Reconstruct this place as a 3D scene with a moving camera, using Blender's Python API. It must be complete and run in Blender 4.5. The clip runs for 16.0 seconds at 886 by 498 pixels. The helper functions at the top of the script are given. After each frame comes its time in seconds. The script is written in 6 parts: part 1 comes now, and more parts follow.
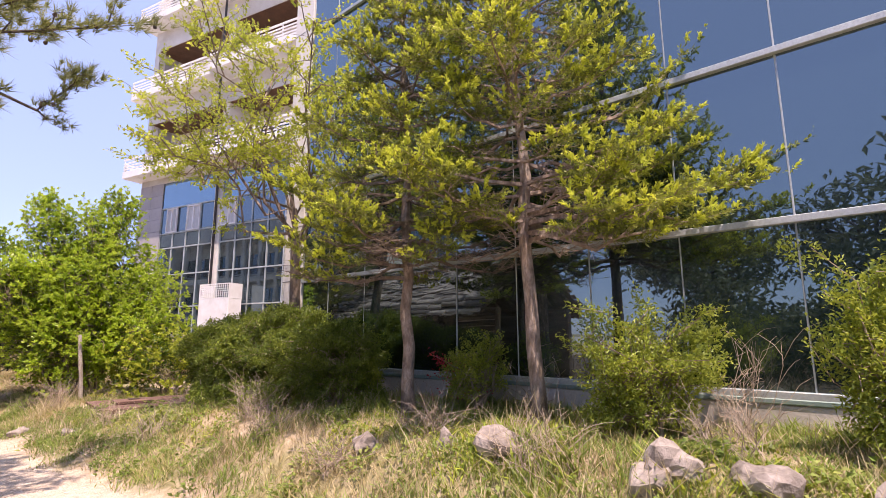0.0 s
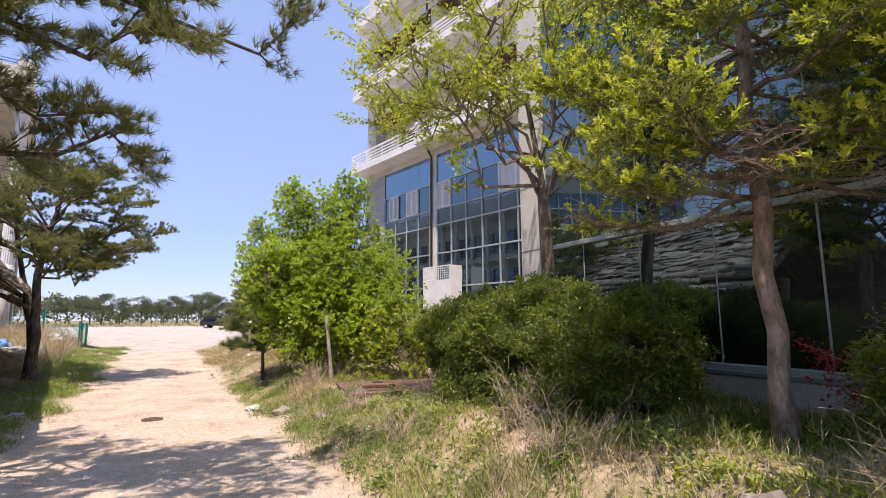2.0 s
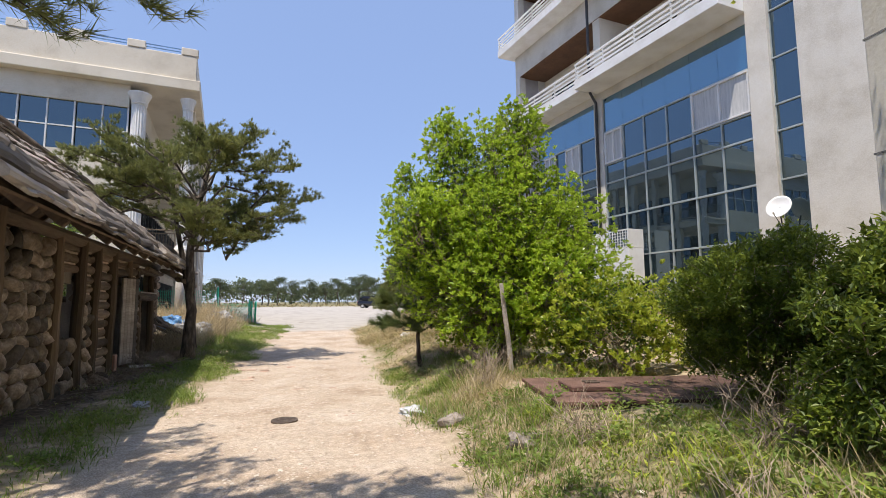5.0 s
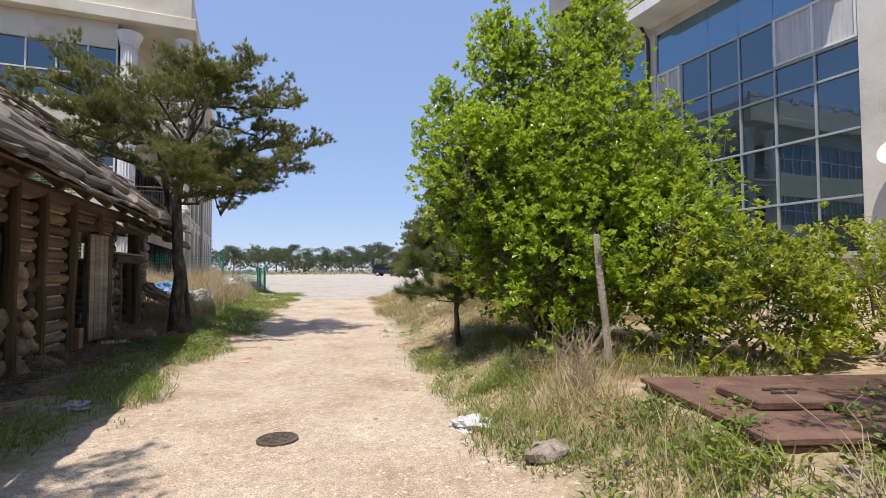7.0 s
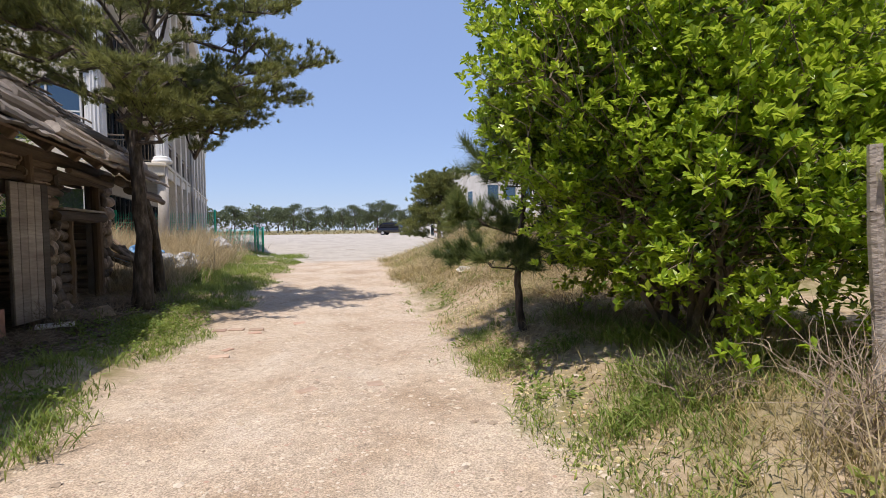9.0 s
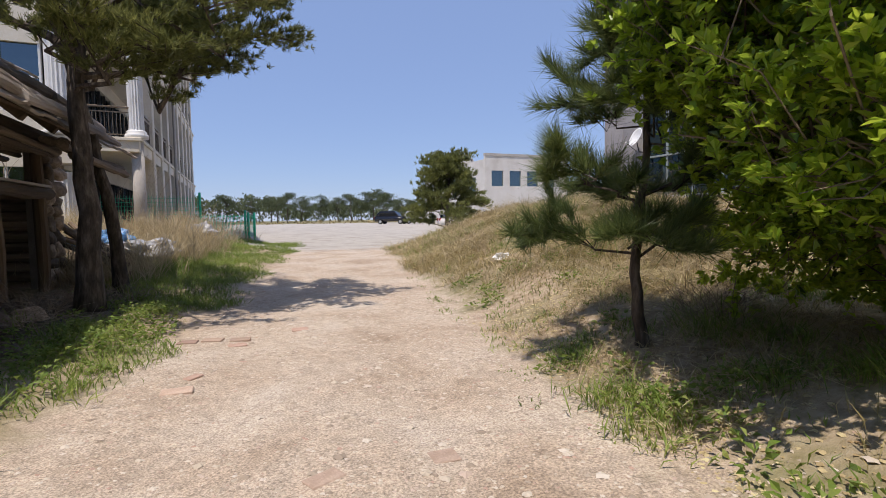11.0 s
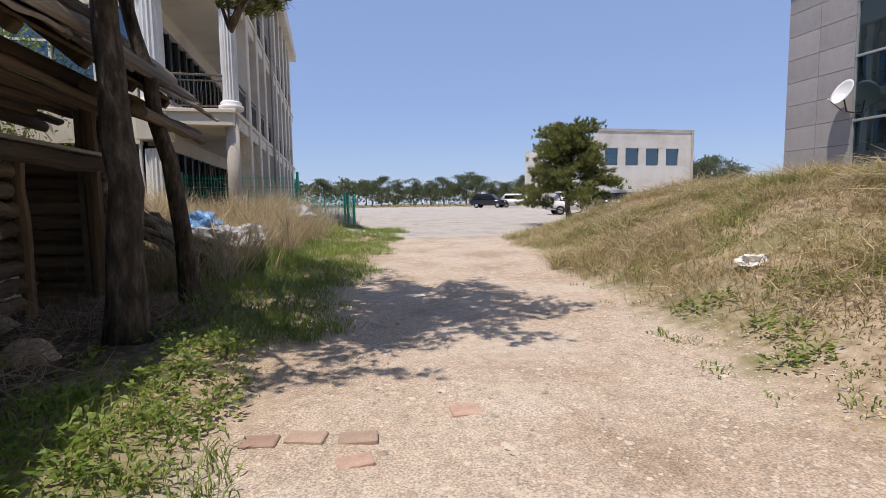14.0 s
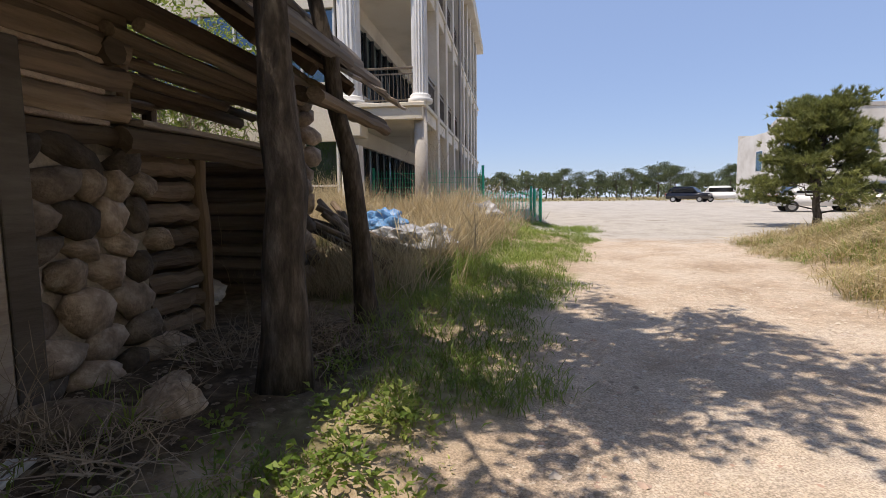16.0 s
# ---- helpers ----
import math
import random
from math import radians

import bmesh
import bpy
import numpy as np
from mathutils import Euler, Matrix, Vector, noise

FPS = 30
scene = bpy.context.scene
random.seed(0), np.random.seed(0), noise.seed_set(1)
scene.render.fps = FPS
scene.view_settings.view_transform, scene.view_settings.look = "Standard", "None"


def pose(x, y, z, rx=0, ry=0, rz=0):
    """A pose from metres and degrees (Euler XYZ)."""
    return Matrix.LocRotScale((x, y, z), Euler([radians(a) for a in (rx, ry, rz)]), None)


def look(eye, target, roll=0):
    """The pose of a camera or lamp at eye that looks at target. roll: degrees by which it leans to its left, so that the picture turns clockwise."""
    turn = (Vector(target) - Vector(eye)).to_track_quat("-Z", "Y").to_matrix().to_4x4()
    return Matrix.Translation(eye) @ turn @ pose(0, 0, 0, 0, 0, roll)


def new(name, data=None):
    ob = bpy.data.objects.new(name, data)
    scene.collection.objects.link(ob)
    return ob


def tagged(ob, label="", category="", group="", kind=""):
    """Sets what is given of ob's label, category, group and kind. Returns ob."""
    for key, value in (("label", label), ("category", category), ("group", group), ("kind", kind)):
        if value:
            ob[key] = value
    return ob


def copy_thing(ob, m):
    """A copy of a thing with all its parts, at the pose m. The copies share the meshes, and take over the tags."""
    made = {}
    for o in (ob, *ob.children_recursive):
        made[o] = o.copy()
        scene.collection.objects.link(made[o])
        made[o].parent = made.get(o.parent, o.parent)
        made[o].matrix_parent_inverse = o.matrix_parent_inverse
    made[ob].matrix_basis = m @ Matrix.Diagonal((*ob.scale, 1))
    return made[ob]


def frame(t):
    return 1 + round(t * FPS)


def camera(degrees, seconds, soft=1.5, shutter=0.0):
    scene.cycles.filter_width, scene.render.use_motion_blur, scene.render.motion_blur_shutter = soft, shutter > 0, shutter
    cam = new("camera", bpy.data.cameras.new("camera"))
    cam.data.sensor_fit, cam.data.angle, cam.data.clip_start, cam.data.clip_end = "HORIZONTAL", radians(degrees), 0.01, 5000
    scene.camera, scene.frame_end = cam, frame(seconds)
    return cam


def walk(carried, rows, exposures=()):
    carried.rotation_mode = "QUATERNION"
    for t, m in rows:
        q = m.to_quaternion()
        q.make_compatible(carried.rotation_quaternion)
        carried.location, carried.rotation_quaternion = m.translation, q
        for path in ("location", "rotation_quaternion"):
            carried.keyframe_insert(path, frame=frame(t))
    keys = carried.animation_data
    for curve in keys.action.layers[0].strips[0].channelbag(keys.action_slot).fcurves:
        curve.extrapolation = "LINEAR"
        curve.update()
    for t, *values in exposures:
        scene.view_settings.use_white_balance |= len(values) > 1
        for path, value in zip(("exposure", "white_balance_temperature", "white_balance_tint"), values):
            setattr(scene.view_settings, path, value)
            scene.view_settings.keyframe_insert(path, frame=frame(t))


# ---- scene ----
cam = camera(83.1, 16.0, soft=0.6)
PATH = [
    (0, (-2.121, -5.301, 1.909), (-0.571, -4.085, 2.254), -0.1),
    (0.5, (-1.952, -4.716, 1.954), (-0.534, -3.34, 2.263), -0.1),
    (1, (-1.751, -4.247, 1.94), (-0.481, -2.73, 2.232), 0.0),
    (1.5, (-1.574, -3.617, 1.903), (-0.492, -1.959, 2.189), -0.0),
    (2, (-1.344, -3.052, 1.873), (-0.39, -1.316, 2.151), -0.2),
    (2.5, (-1.131, -2.47, 1.814), (-0.291, -0.675, 2.08), -0.2),
    (3, (-1.012, -1.906, 1.802), (-0.255, -0.074, 2.063), -0.1),
    (3.5, (-0.908, -1.301, 1.777), (-0.277, 0.58, 2.029), -0.2),
    (4, (-0.833, -0.668, 1.761), (-0.312, 1.248, 2.001), -0.1),
    (6.5, (-0.827, 2.633, 1.56), (-0.428, 4.589, 1.685), -0.2),
    (7, (-0.845, 3.337, 1.563), (-0.463, 5.298, 1.647), -0.1),
    (7.5, (-0.948, 4.019, 1.561), (-0.575, 5.983, 1.606), -0.2),
    (8, (-0.999, 4.798, 1.536), (-0.627, 6.763, 1.546), -0.0),
    (8.5, (-0.985, 5.517, 1.541), (-0.624, 7.484, 1.494), -0.6),
    (11, (-1.313, 8.585, 1.283), (-0.921, 10.543, 1.163), -0.9),
    (11.5, (-1.356, 9.16, 1.284), (-0.992, 11.122, 1.152), -0.8),
    (12, (-1.437, 9.72, 1.291), (-1.092, 11.683, 1.128), -0.8),
    (12.5, (-1.57, 10.322, 1.316), (-1.26, 12.289, 1.135), -0.8),
    (13, (-1.802, 10.883, 1.271), (-1.561, 12.861, 1.093), -0.7),
    (13.5, (-1.921, 11.431, 1.274), (-1.779, 13.418, 1.094), -0.8),
    (14, (-2.086, 11.962, 1.258), (-2.042, 13.953, 1.079), -0.8),
    (14.5, (-2.268, 12.494, 1.286), (-2.274, 14.485, 1.098), -0.7),
    (15, (-2.377, 12.719, 1.346), (-2.543, 14.703, 1.152), -0.5),
    (15.5, (-2.517, 13.088, 1.399), (-2.92, 15.037, 1.202), -0.3),
    (16, (-2.679, 13.587, 1.359), (-3.322, 15.471, 1.161), -0.7),
]
walk(cam, [(t, look(eye, target, roll)) for t, eye, target, roll in PATH],
     exposures=[(0.0, 1.0, 7400, 33), (1.0, 0.78, 7250, 28), (2.0, 0.62, 7100, 22), (4.0, 0.45, 6900, 12), (7.0, 0.3, 6850, 13), (8.5, 0.25, 6850, 14), (11.0, 0.02, 6700, 15), (14.5, 0.05, 6800, 15), (16.0, 0.2, 7150, 14)])
# ---------------------------------------------------------------- light
SUN_DIR = Vector((-0.23, -0.30, 1.0)).normalized()      # towards the sun
sun = new("sun", bpy.data.lights.new("sun", "SUN"))
sun.data.energy, sun.data.angle, sun.data.color = 4.2, radians(0.5), (1.0, 0.94, 0.84)
sun.matrix_world = look((0, 0, 30), Vector((0, 0, 30)) - SUN_DIR)
world = bpy.data.worlds.new("sky")
scene.world = world
world.use_nodes = True
wn = world.node_tree
sky = wn.nodes.new("ShaderNodeTexSky")
sky.sky_type, sky.sun_disc = "NISHITA", False
sky.sun_elevation = math.asin(SUN_DIR.z)
sky.sun_rotation = math.atan2(SUN_DIR.x, SUN_DIR.y)
sky.air_density, sky.dust_density, sky.ozone_density = 1.0, 0.15, 4.0
bg = wn.nodes["Background"]
bg.inputs["Strength"].default_value = 0.15
haze = wn.nodes.new("ShaderNodeMix")       # thin sea haze evens the blue out
haze.data_type = "RGBA"
haze.inputs[0].default_value, haze.inputs[7].default_value = 0.68, (1.75, 2.6, 4.75, 1)
wn.links.new(sky.outputs[0], haze.inputs[6])
wn.links.new(haze.outputs[2], bg.inputs["Color"])


# ---------------------------------------------------------------- materials
def material(name, build):
    m = bpy.data.materials.new(name)
    m.use_nodes = True
    nt = m.node_tree
    b = nt.nodes["Principled BSDF"]
    build(nt, b)
    return m


def tex_coord(nt, scale=(1, 1, 1)):
    tc = nt.nodes.new("ShaderNodeTexCoord")
    mp = nt.nodes.new("ShaderNodeMapping")
    mp.inputs["Scale"].default_value = scale
    nt.links.new(tc.outputs["Object"], mp.inputs["Vector"])
    return mp.outputs[0]


def noise_tex(nt, vec, scale, detail=5, rough=0.6):
    n = nt.nodes.new("ShaderNodeTexNoise")
    n.inputs["Scale"].default_value, n.inputs["Detail"].default_value, n.inputs["Roughness"].default_value = scale, detail, rough
    nt.links.new(vec, n.inputs["Vector"])
    return n.outputs["Fac"]


def ramp(nt, fac, stops):
    r = nt.nodes.new("ShaderNodeValToRGB")
    while len(r.color_ramp.elements) < len(stops):
        r.color_ramp.elements.new(0.5)
    for e, (p, c) in zip(r.color_ramp.elements, stops):
        e.position, e.color = p, (*c, 1)
    nt.links.new(fac, r.inputs[0])
    return r.outputs[0]


def mix(nt, fac, a, b, mode="MIX"):
    m = nt.nodes.new("ShaderNodeMix")
    m.data_type, m.blend_type = "RGBA", mode
    for sock, v in ((m.inputs[0], fac), (m.inputs[6], a), (m.inputs[7], b)):
        if isinstance(v, (int, float)):
            sock.default_value = v
        elif isinstance(v, tuple):
            sock.default_value = (*v, 1)
        else:
            nt.links.new(v, sock)
    return m.outputs[2]


def bump(nt, b, height, strength, dist=0.02):
    bn = nt.nodes.new("ShaderNodeBump")
    bn.inputs["Strength"].default_value, bn.inputs["Distance"].default_value = strength, dist
    nt.links.new(height, bn.inputs["Height"])
    nt.links.new(bn.outputs[0], b.inputs["Normal"])


def plain(name, stops, scale=3.0, fine=40.0, rough=0.8, metal=0.0, strength=0.3, stretch=(1, 1, 1), rnd=0.25, spec=0.4):
    """A mottled surface: large stains by the stops, fine grain, relief, and a shade that differs from piece to piece."""
    def build(nt, b):
        v = tex_coord(nt, stretch)
        big, small = noise_tex(nt, v, scale), noise_tex(nt, v, fine, 4)
        col = ramp(nt, big, stops)
        col = mix(nt, 0.45, col, ramp(nt, small, [(0.3, (0.35,) * 3), (0.7, (0.65,) * 3)]), "OVERLAY")
        oi = nt.nodes.new("ShaderNodeObjectInfo")
        lo, hi = 0.5 - rnd / 2, 0.5 + rnd / 2
        col = mix(nt, 1.0, col, ramp(nt, oi.outputs["Random"], [(0, (lo,) * 3), (1, (hi,) * 3)]), "OVERLAY")
        nt.links.new(col, b.inputs["Base Color"])
        b.inputs["Roughness"].default_value, b.inputs["Metallic"].default_value = rough, metal
        b.inputs["Specular IOR Level"].default_value = spec
        bump(nt, b, small, strength)
    return material(name, build)


def leaf_mat(name, dark, mid, light, trans=0.35, rough=0.5, big=0.9):
    """Leaves: a colour of its own for each leaf and each part of the crown; some light passes through."""
    def build(nt, b):
        g = nt.nodes.new("ShaderNodeNewGeometry")
        v = tex_coord(nt)
        n = noise_tex(nt, v, big, 2)
        f = nt.nodes.new("ShaderNodeMath")
        f.operation, f.use_clamp = "MULTIPLY_ADD", True
        nt.links.new(g.outputs["Random Per Island"], f.inputs[0])
        f.inputs[1].default_value = 0.6
        s = nt.nodes.new("ShaderNodeMath")
        s.operation = "MULTIPLY_ADD"
        nt.links.new(n, s.inputs[0])
        s.inputs[1].default_value, s.inputs[2].default_value = 1.3, -0.45
        nt.links.new(s.outputs[0], f.inputs[2])
        col = ramp(nt, f.outputs[0], [(0.1, dark), (0.5, mid), (0.95, light)])
        nt.links.new(col, b.inputs["Base Color"])
        b.inputs["Roughness"].default_value = rough
        b.inputs["Specular IOR Level"].default_value = 0.45
        t = nt.nodes.new("ShaderNodeBsdfTranslucent")
        nt.links.new(mix(nt, 0.5, col, tuple(min(1, c * 1.6) for c in light)), t.inputs["Color"])
        ms = nt.nodes.new("ShaderNodeMixShader")
        ms.inputs[0].default_value = trans
        nt.links.new(b.outputs[0], ms.inputs[1])
        nt.links.new(t.outputs[0], ms.inputs[2])
        nt.links.new(ms.outputs[0], nt.nodes["Material Output"].inputs["Surface"])
    return material(name, build)


def glass_mat(name, tint, body, mirror):
    """Coated facade glass: a tinted mirror over an opaque body colour, dark where an unlit room lies behind."""
    def build(nt, b):
        b.inputs["Base Color"].default_value = (*body, 1)
        b.inputs["Roughness"].default_value = 0.25
        gl = nt.nodes.new("ShaderNodeBsdfGlossy")
        gl.inputs["Color"].default_value, gl.inputs["Roughness"].default_value = (*tint, 1), 0.015
        v = tex_coord(nt)
        bn = nt.nodes.new("ShaderNodeBump")
        bn.inputs["Strength"].default_value, bn.inputs["Distance"].default_value = 0.12, 0.02
        nt.links.new(noise_tex(nt, v, 0.9, 1), bn.inputs["Height"])
        nt.links.new(bn.outputs[0], gl.inputs["Normal"])
        lw = nt.nodes.new("ShaderNodeLayerWeight")
        lw.inputs[0].default_value = 0.25
        ma = nt.nodes.new("ShaderNodeMath")
        ma.operation, ma.use_clamp = "MULTIPLY_ADD", True
        nt.links.new(lw.outputs["Facing"], ma.inputs[0])
        ma.inputs[1].default_value, ma.inputs[2].default_value = 0.45, mirror
        ms = nt.nodes.new("ShaderNodeMixShader")
        nt.links.new(ma.outputs[0], ms.inputs[0])
        nt.links.new(b.outputs[0], ms.inputs[1])
        nt.links.new(gl.outputs[0], ms.inputs[2])
        nt.links.new(ms.outputs[0], nt.nodes["Material Output"].inputs["Surface"])
    return material(name, build)


def g(v):
    return (v, v, v)


M_CONC = plain("concrete", [(0.3, (0.36, 0.33, 0.30)), (0.7, (0.52, 0.49, 0.45))], 0.7, 30, 0.9, strength=0.25, rnd=0.08)
M_RENDER = plain("painted_render", [(0.25, (0.50, 0.46, 0.40)), (0.5, (0.66, 0.63, 0.58)), (0.75, (0.74, 0.72, 0.68))], 0.6, 25, 0.85, strength=0.2, rnd=0.06)
M_CREAM = plain("cream_render", [(0.2, (0.52, 0.46, 0.37)), (0.5, (0.72, 0.66, 0.56)), (0.8, (0.78, 0.73, 0.64))], 0.5, 25, 0.85, strength=0.2, rnd=0.06)
M_TILE = plain("grey_tile", [(0.3, (0.33, 0.31, 0.31)), (0.7, (0.46, 0.44, 0.44))], 0.8, 30, 0.7, strength=0.15, rnd=0.1)
M_JOINT = plain("joint", [(0.3, g(0.16)), (0.7, g(0.24))], 4, 50, 0.95)
M_WHITE = plain("white_paint", [(0.2, (0.62, 0.60, 0.57)), (0.6, g(0.80)), (1, g(0.84))], 1.2, 30, 0.6, strength=0.1, rnd=0.05)
M_SOFFIT = plain("dark_soffit", [(0.3, (0.10, 0.045, 0.02)), (0.7, (0.16, 0.075, 0.035))], 2, 40, 0.6)
M_FRAME = plain("grey_aluminium", [(0.3, (0.36, 0.40, 0.40)), (0.7, (0.46, 0.50, 0.50))], 2, 40, 0.45, 0.3, 0.05, rnd=0.05)
M_SILL = plain("green_grey_sill", [(0.3, (0.16, 0.24, 0.22)), (0.7, (0.26, 0.34, 0.31))], 2, 40, 0.5, 0.2, 0.05, rnd=0.05)
M_DARKMETAL = plain("dark_metal", [(0.3, (0.05, 0.05, 0.055)), (0.7, (0.09, 0.09, 0.095))], 3, 40, 0.5, 0.4, 0.1)
M_RAIL = plain("bronze_rail", [(0.3, (0.16, 0.12, 0.085)), (0.7, (0.24, 0.19, 0.14))], 3, 40, 0.4, 0.6, 0.05)
M_GREEN = plain("green_coating", [(0.3, (0.01, 0.42, 0.24)), (0.7, (0.03, 0.56, 0.34))], 2, 40, 0.5, strength=0.05)
M_LOG = plain("old_log", [(0.25, (0.08, 0.058, 0.043)), (0.55, (0.20, 0.148, 0.105)), (0.8, (0.34, 0.27, 0.20))], 3.0, 28, 0.9, strength=0.7, stretch=(1, 0.12, 1), rnd=0.5)
M_LOGV = plain("old_post", [(0.25, (0.08, 0.055, 0.035)), (0.55, (0.17, 0.12, 0.08)), (0.8, (0.28, 0.21, 0.15))], 3.0, 28, 0.9, strength=0.7, stretch=(1, 1, 0.12), rnd=0.4)
M_GREYWOOD = plain("weathered_board", [(0.25, (0.16, 0.13, 0.11)), (0.55, (0.32, 0.28, 0.25)), (0.8, (0.50, 0.46, 0.42))], 2.5, 30, 0.9, strength=0.7, stretch=(1, 0.15, 1), rnd=0.6)
M_STONE = plain("field_stone", [(0.25, (0.10, 0.075, 0.055)), (0.5, (0.24, 0.185, 0.14)), (0.8, (0.42, 0.36, 0.30))], 7, 30, 0.85, strength=0.9, rnd=0.8)
M_MORTAR = plain("mortar", [(0.3, (0.24, 0.20, 0.16)), (0.7, (0.36, 0.31, 0.25))], 4, 40, 0.95, strength=0.6)
M_CHINK = plain("lime_chinking", [(0.3, (0.36, 0.27, 0.21)), (0.7, (0.56, 0.45, 0.37))], 6, 50, 0.95, strength=0.6)
M_ROCK = plain("pale_rock", [(0.25, (0.13, 0.11, 0.095)), (0.5, (0.29, 0.25, 0.22)), (0.8, (0.50, 0.445, 0.405))], 3, 25, 0.85, strength=0.8, rnd=0.2)
M_BARK = plain("pine_bark", [(0.3, (0.03, 0.024, 0.02)), (0.5, (0.095, 0.076, 0.062)), (0.7, (0.22, 0.185, 0.155))], 11, 38, 0.95, strength=1.0, stretch=(1, 1, 0.3))
M_BARK2 = plain("spruce_bark", [(0.3, (0.12, 0.09, 0.07)), (0.5, (0.26, 0.20, 0.16)), (0.7, (0.44, 0.36, 0.30))], 10, 40, 0.95, strength=0.9, stretch=(1, 1, 0.4))
M_TWIG = plain("dry_twig", [(0.3, (0.20, 0.15, 0.11)), (0.7, (0.40, 0.33, 0.26))], 5, 30, 0.95)
M_GLASS = glass_mat("hall_glass", (0.40, 0.54, 0.57), (0.003, 0.012, 0.012), 0.33)
M_GLASSB = glass_mat("window_glass", (0.36, 0.50, 0.58), (0.006, 0.014, 0.017), 0.25)
M_SPANDREL = glass_mat("spandrel_glass", (0.38, 0.55, 0.65), (0.014, 0.09, 0.17), 0.40)
M_DARK = plain("unlit_room_black", [(0.3, g(0.012)), (0.7, g(0.02))], 2, 20, 0.9)
M_CURTAIN = plain("white_curtain", [(0.3, (0.42, 0.43, 0.44)), (0.7, (0.60, 0.60, 0.60))], 2, 20, 0.9, stretch=(6, 6, 0.3))
M_RUST = plain("rusted_plate", [(0.25, (0.09, 0.055, 0.045)), (0.55, (0.17, 0.10, 0.08)), (0.8, (0.24, 0.15, 0.12))], 3, 40, 0.8, 0.3, 0.5)
M_IRON = plain("cast_iron", [(0.3, (0.10, 0.075, 0.06)), (0.7, (0.19, 0.15, 0.12))], 8, 60, 0.75, 0.4, 0.5)
M_BRICK = plain("red_brick", [(0.3, (0.34, 0.17, 0.12)), (0.7, (0.48, 0.28, 0.21))], 6, 60, 0.9, strength=0.4)
M_PAVER = plain("worn_paver", [(0.3, (0.42, 0.30, 0.23)), (0.7, (0.54, 0.41, 0.33))], 6, 60, 0.95, strength=0.4)
M_OLDBRICK = plain("faded_brick", [(0.3, (0.36, 0.235, 0.18)), (0.7, (0.47, 0.33, 0.27))], 6, 60, 0.95, strength=0.4)
M_PLASTIC = plain("clear_plastic", [(0.3, (0.34, 0.35, 0.38)), (0.7, (0.60, 0.61, 0.64))], 5, 30, 0.25, strength=0.4, spec=0.6)
M_BLUEBAG = plain("blue_sheet", [(0.3, (0.05, 0.16, 0.38)), (0.7, (0.16, 0.36, 0.62))], 5, 30, 0.4)
M_TYRE = plain("rubber", [(0.3, g(0.015)), (0.7, g(0.03))], 5, 50, 0.85)
M_CARBLK = plain("black_car_paint", [(0.3, (0.008, 0.008, 0.012)), (0.7, (0.012, 0.012, 0.018))], 1, 20, 0.12, 0, 0.0, spec=0.7)
M_CARWHT = plain("white_car_paint", [(0.3, g(0.74)), (0.7, g(0.80))], 1, 20, 0.15, 0, 0.0, spec=0.6)
M_CARGLS = plain("car_glass", [(0.3, g(0.01)), (0.7, g(0.015))], 1, 20, 0.06, 0, 0.0, spec=0.7)
M_RED = plain("red_lamp", [(0.3, (0.35, 0.01, 0.01)), (0.7, (0.45, 0.02, 0.02))], 3, 20, 0.2)
M_CHROME = plain("alloy", [(0.3, g(0.45)), (0.7, g(0.55))], 3, 20, 0.3, 0.9, 0.0)

L_SHRUB = leaf_mat("shrub_leaf", (0.07, 0.15, 0.016), (0.24, 0.38, 0.032), (0.50, 0.60, 0.07), 0.45, 0.3)
L_INNER = leaf_mat("inner_shrub_leaf", (0.03, 0.06, 0.012), (0.08, 0.145, 0.022), (0.2, 0.31, 0.045), 0.3, 0.3)
L_YEL = leaf_mat("young_leaf", (0.15, 0.21, 0.02), (0.33, 0.40, 0.045), (0.55, 0.58, 0.09), 0.45)
L_YEW = leaf_mat("yew_leaf", (0.03, 0.055, 0.010), (0.11, 0.17, 0.022), (0.32, 0.38, 0.055), 0.3)
L_SPRUCE = leaf_mat("spruce_needle", (0.03, 0.042, 0.012), (0.12, 0.155, 0.03), (0.33, 0.37, 0.06), 0.3)
L_PINE = leaf_mat("pine_needle", (0.035, 0.05, 0.02), (0.125, 0.15, 0.048), (0.33, 0.34, 0.11), 0.38)
L_PINEY = leaf_mat("young_pine_needle", (0.03, 0.06, 0.018), (0.09, 0.14, 0.04), (0.24, 0.28, 0.09), 0.25)
L_GRASS = leaf_mat("grass_blade", (0.05, 0.09, 0.016), (0.14, 0.23, 0.035), (0.33, 0.37, 0.10), 0.35, 0.6, 0.7)
L_DRY = leaf_mat("dry_grass", (0.20, 0.155, 0.085), (0.42, 0.335, 0.20), (0.62, 0.53, 0.36), 0.3, 0.8, 0.7)
L_MIX = leaf_mat("mixed_grass", (0.13, 0.12, 0.045), (0.33, 0.27, 0.115), (0.54, 0.45, 0.26), 0.3, 0.7, 0.6)
L_BOX = leaf_mat("box_leaf", (0.06, 0.10, 0.015), (0.20, 0.27, 0.035), (0.46, 0.50, 0.07), 0.35)
L_RED = leaf_mat("red_blossom", (0.25, 0.01, 0.02), (0.50, 0.03, 0.05), (0.65, 0.08, 0.08), 0.3)
# leaf colours lightened to carry the haze of distance; the grove shares them
L_FAR = leaf_mat("hazed_far_leaf", (0.055, 0.078, 0.045), (0.10, 0.13, 0.068), (0.19, 0.21, 0.10), 0.2, 0.7, 0.12)


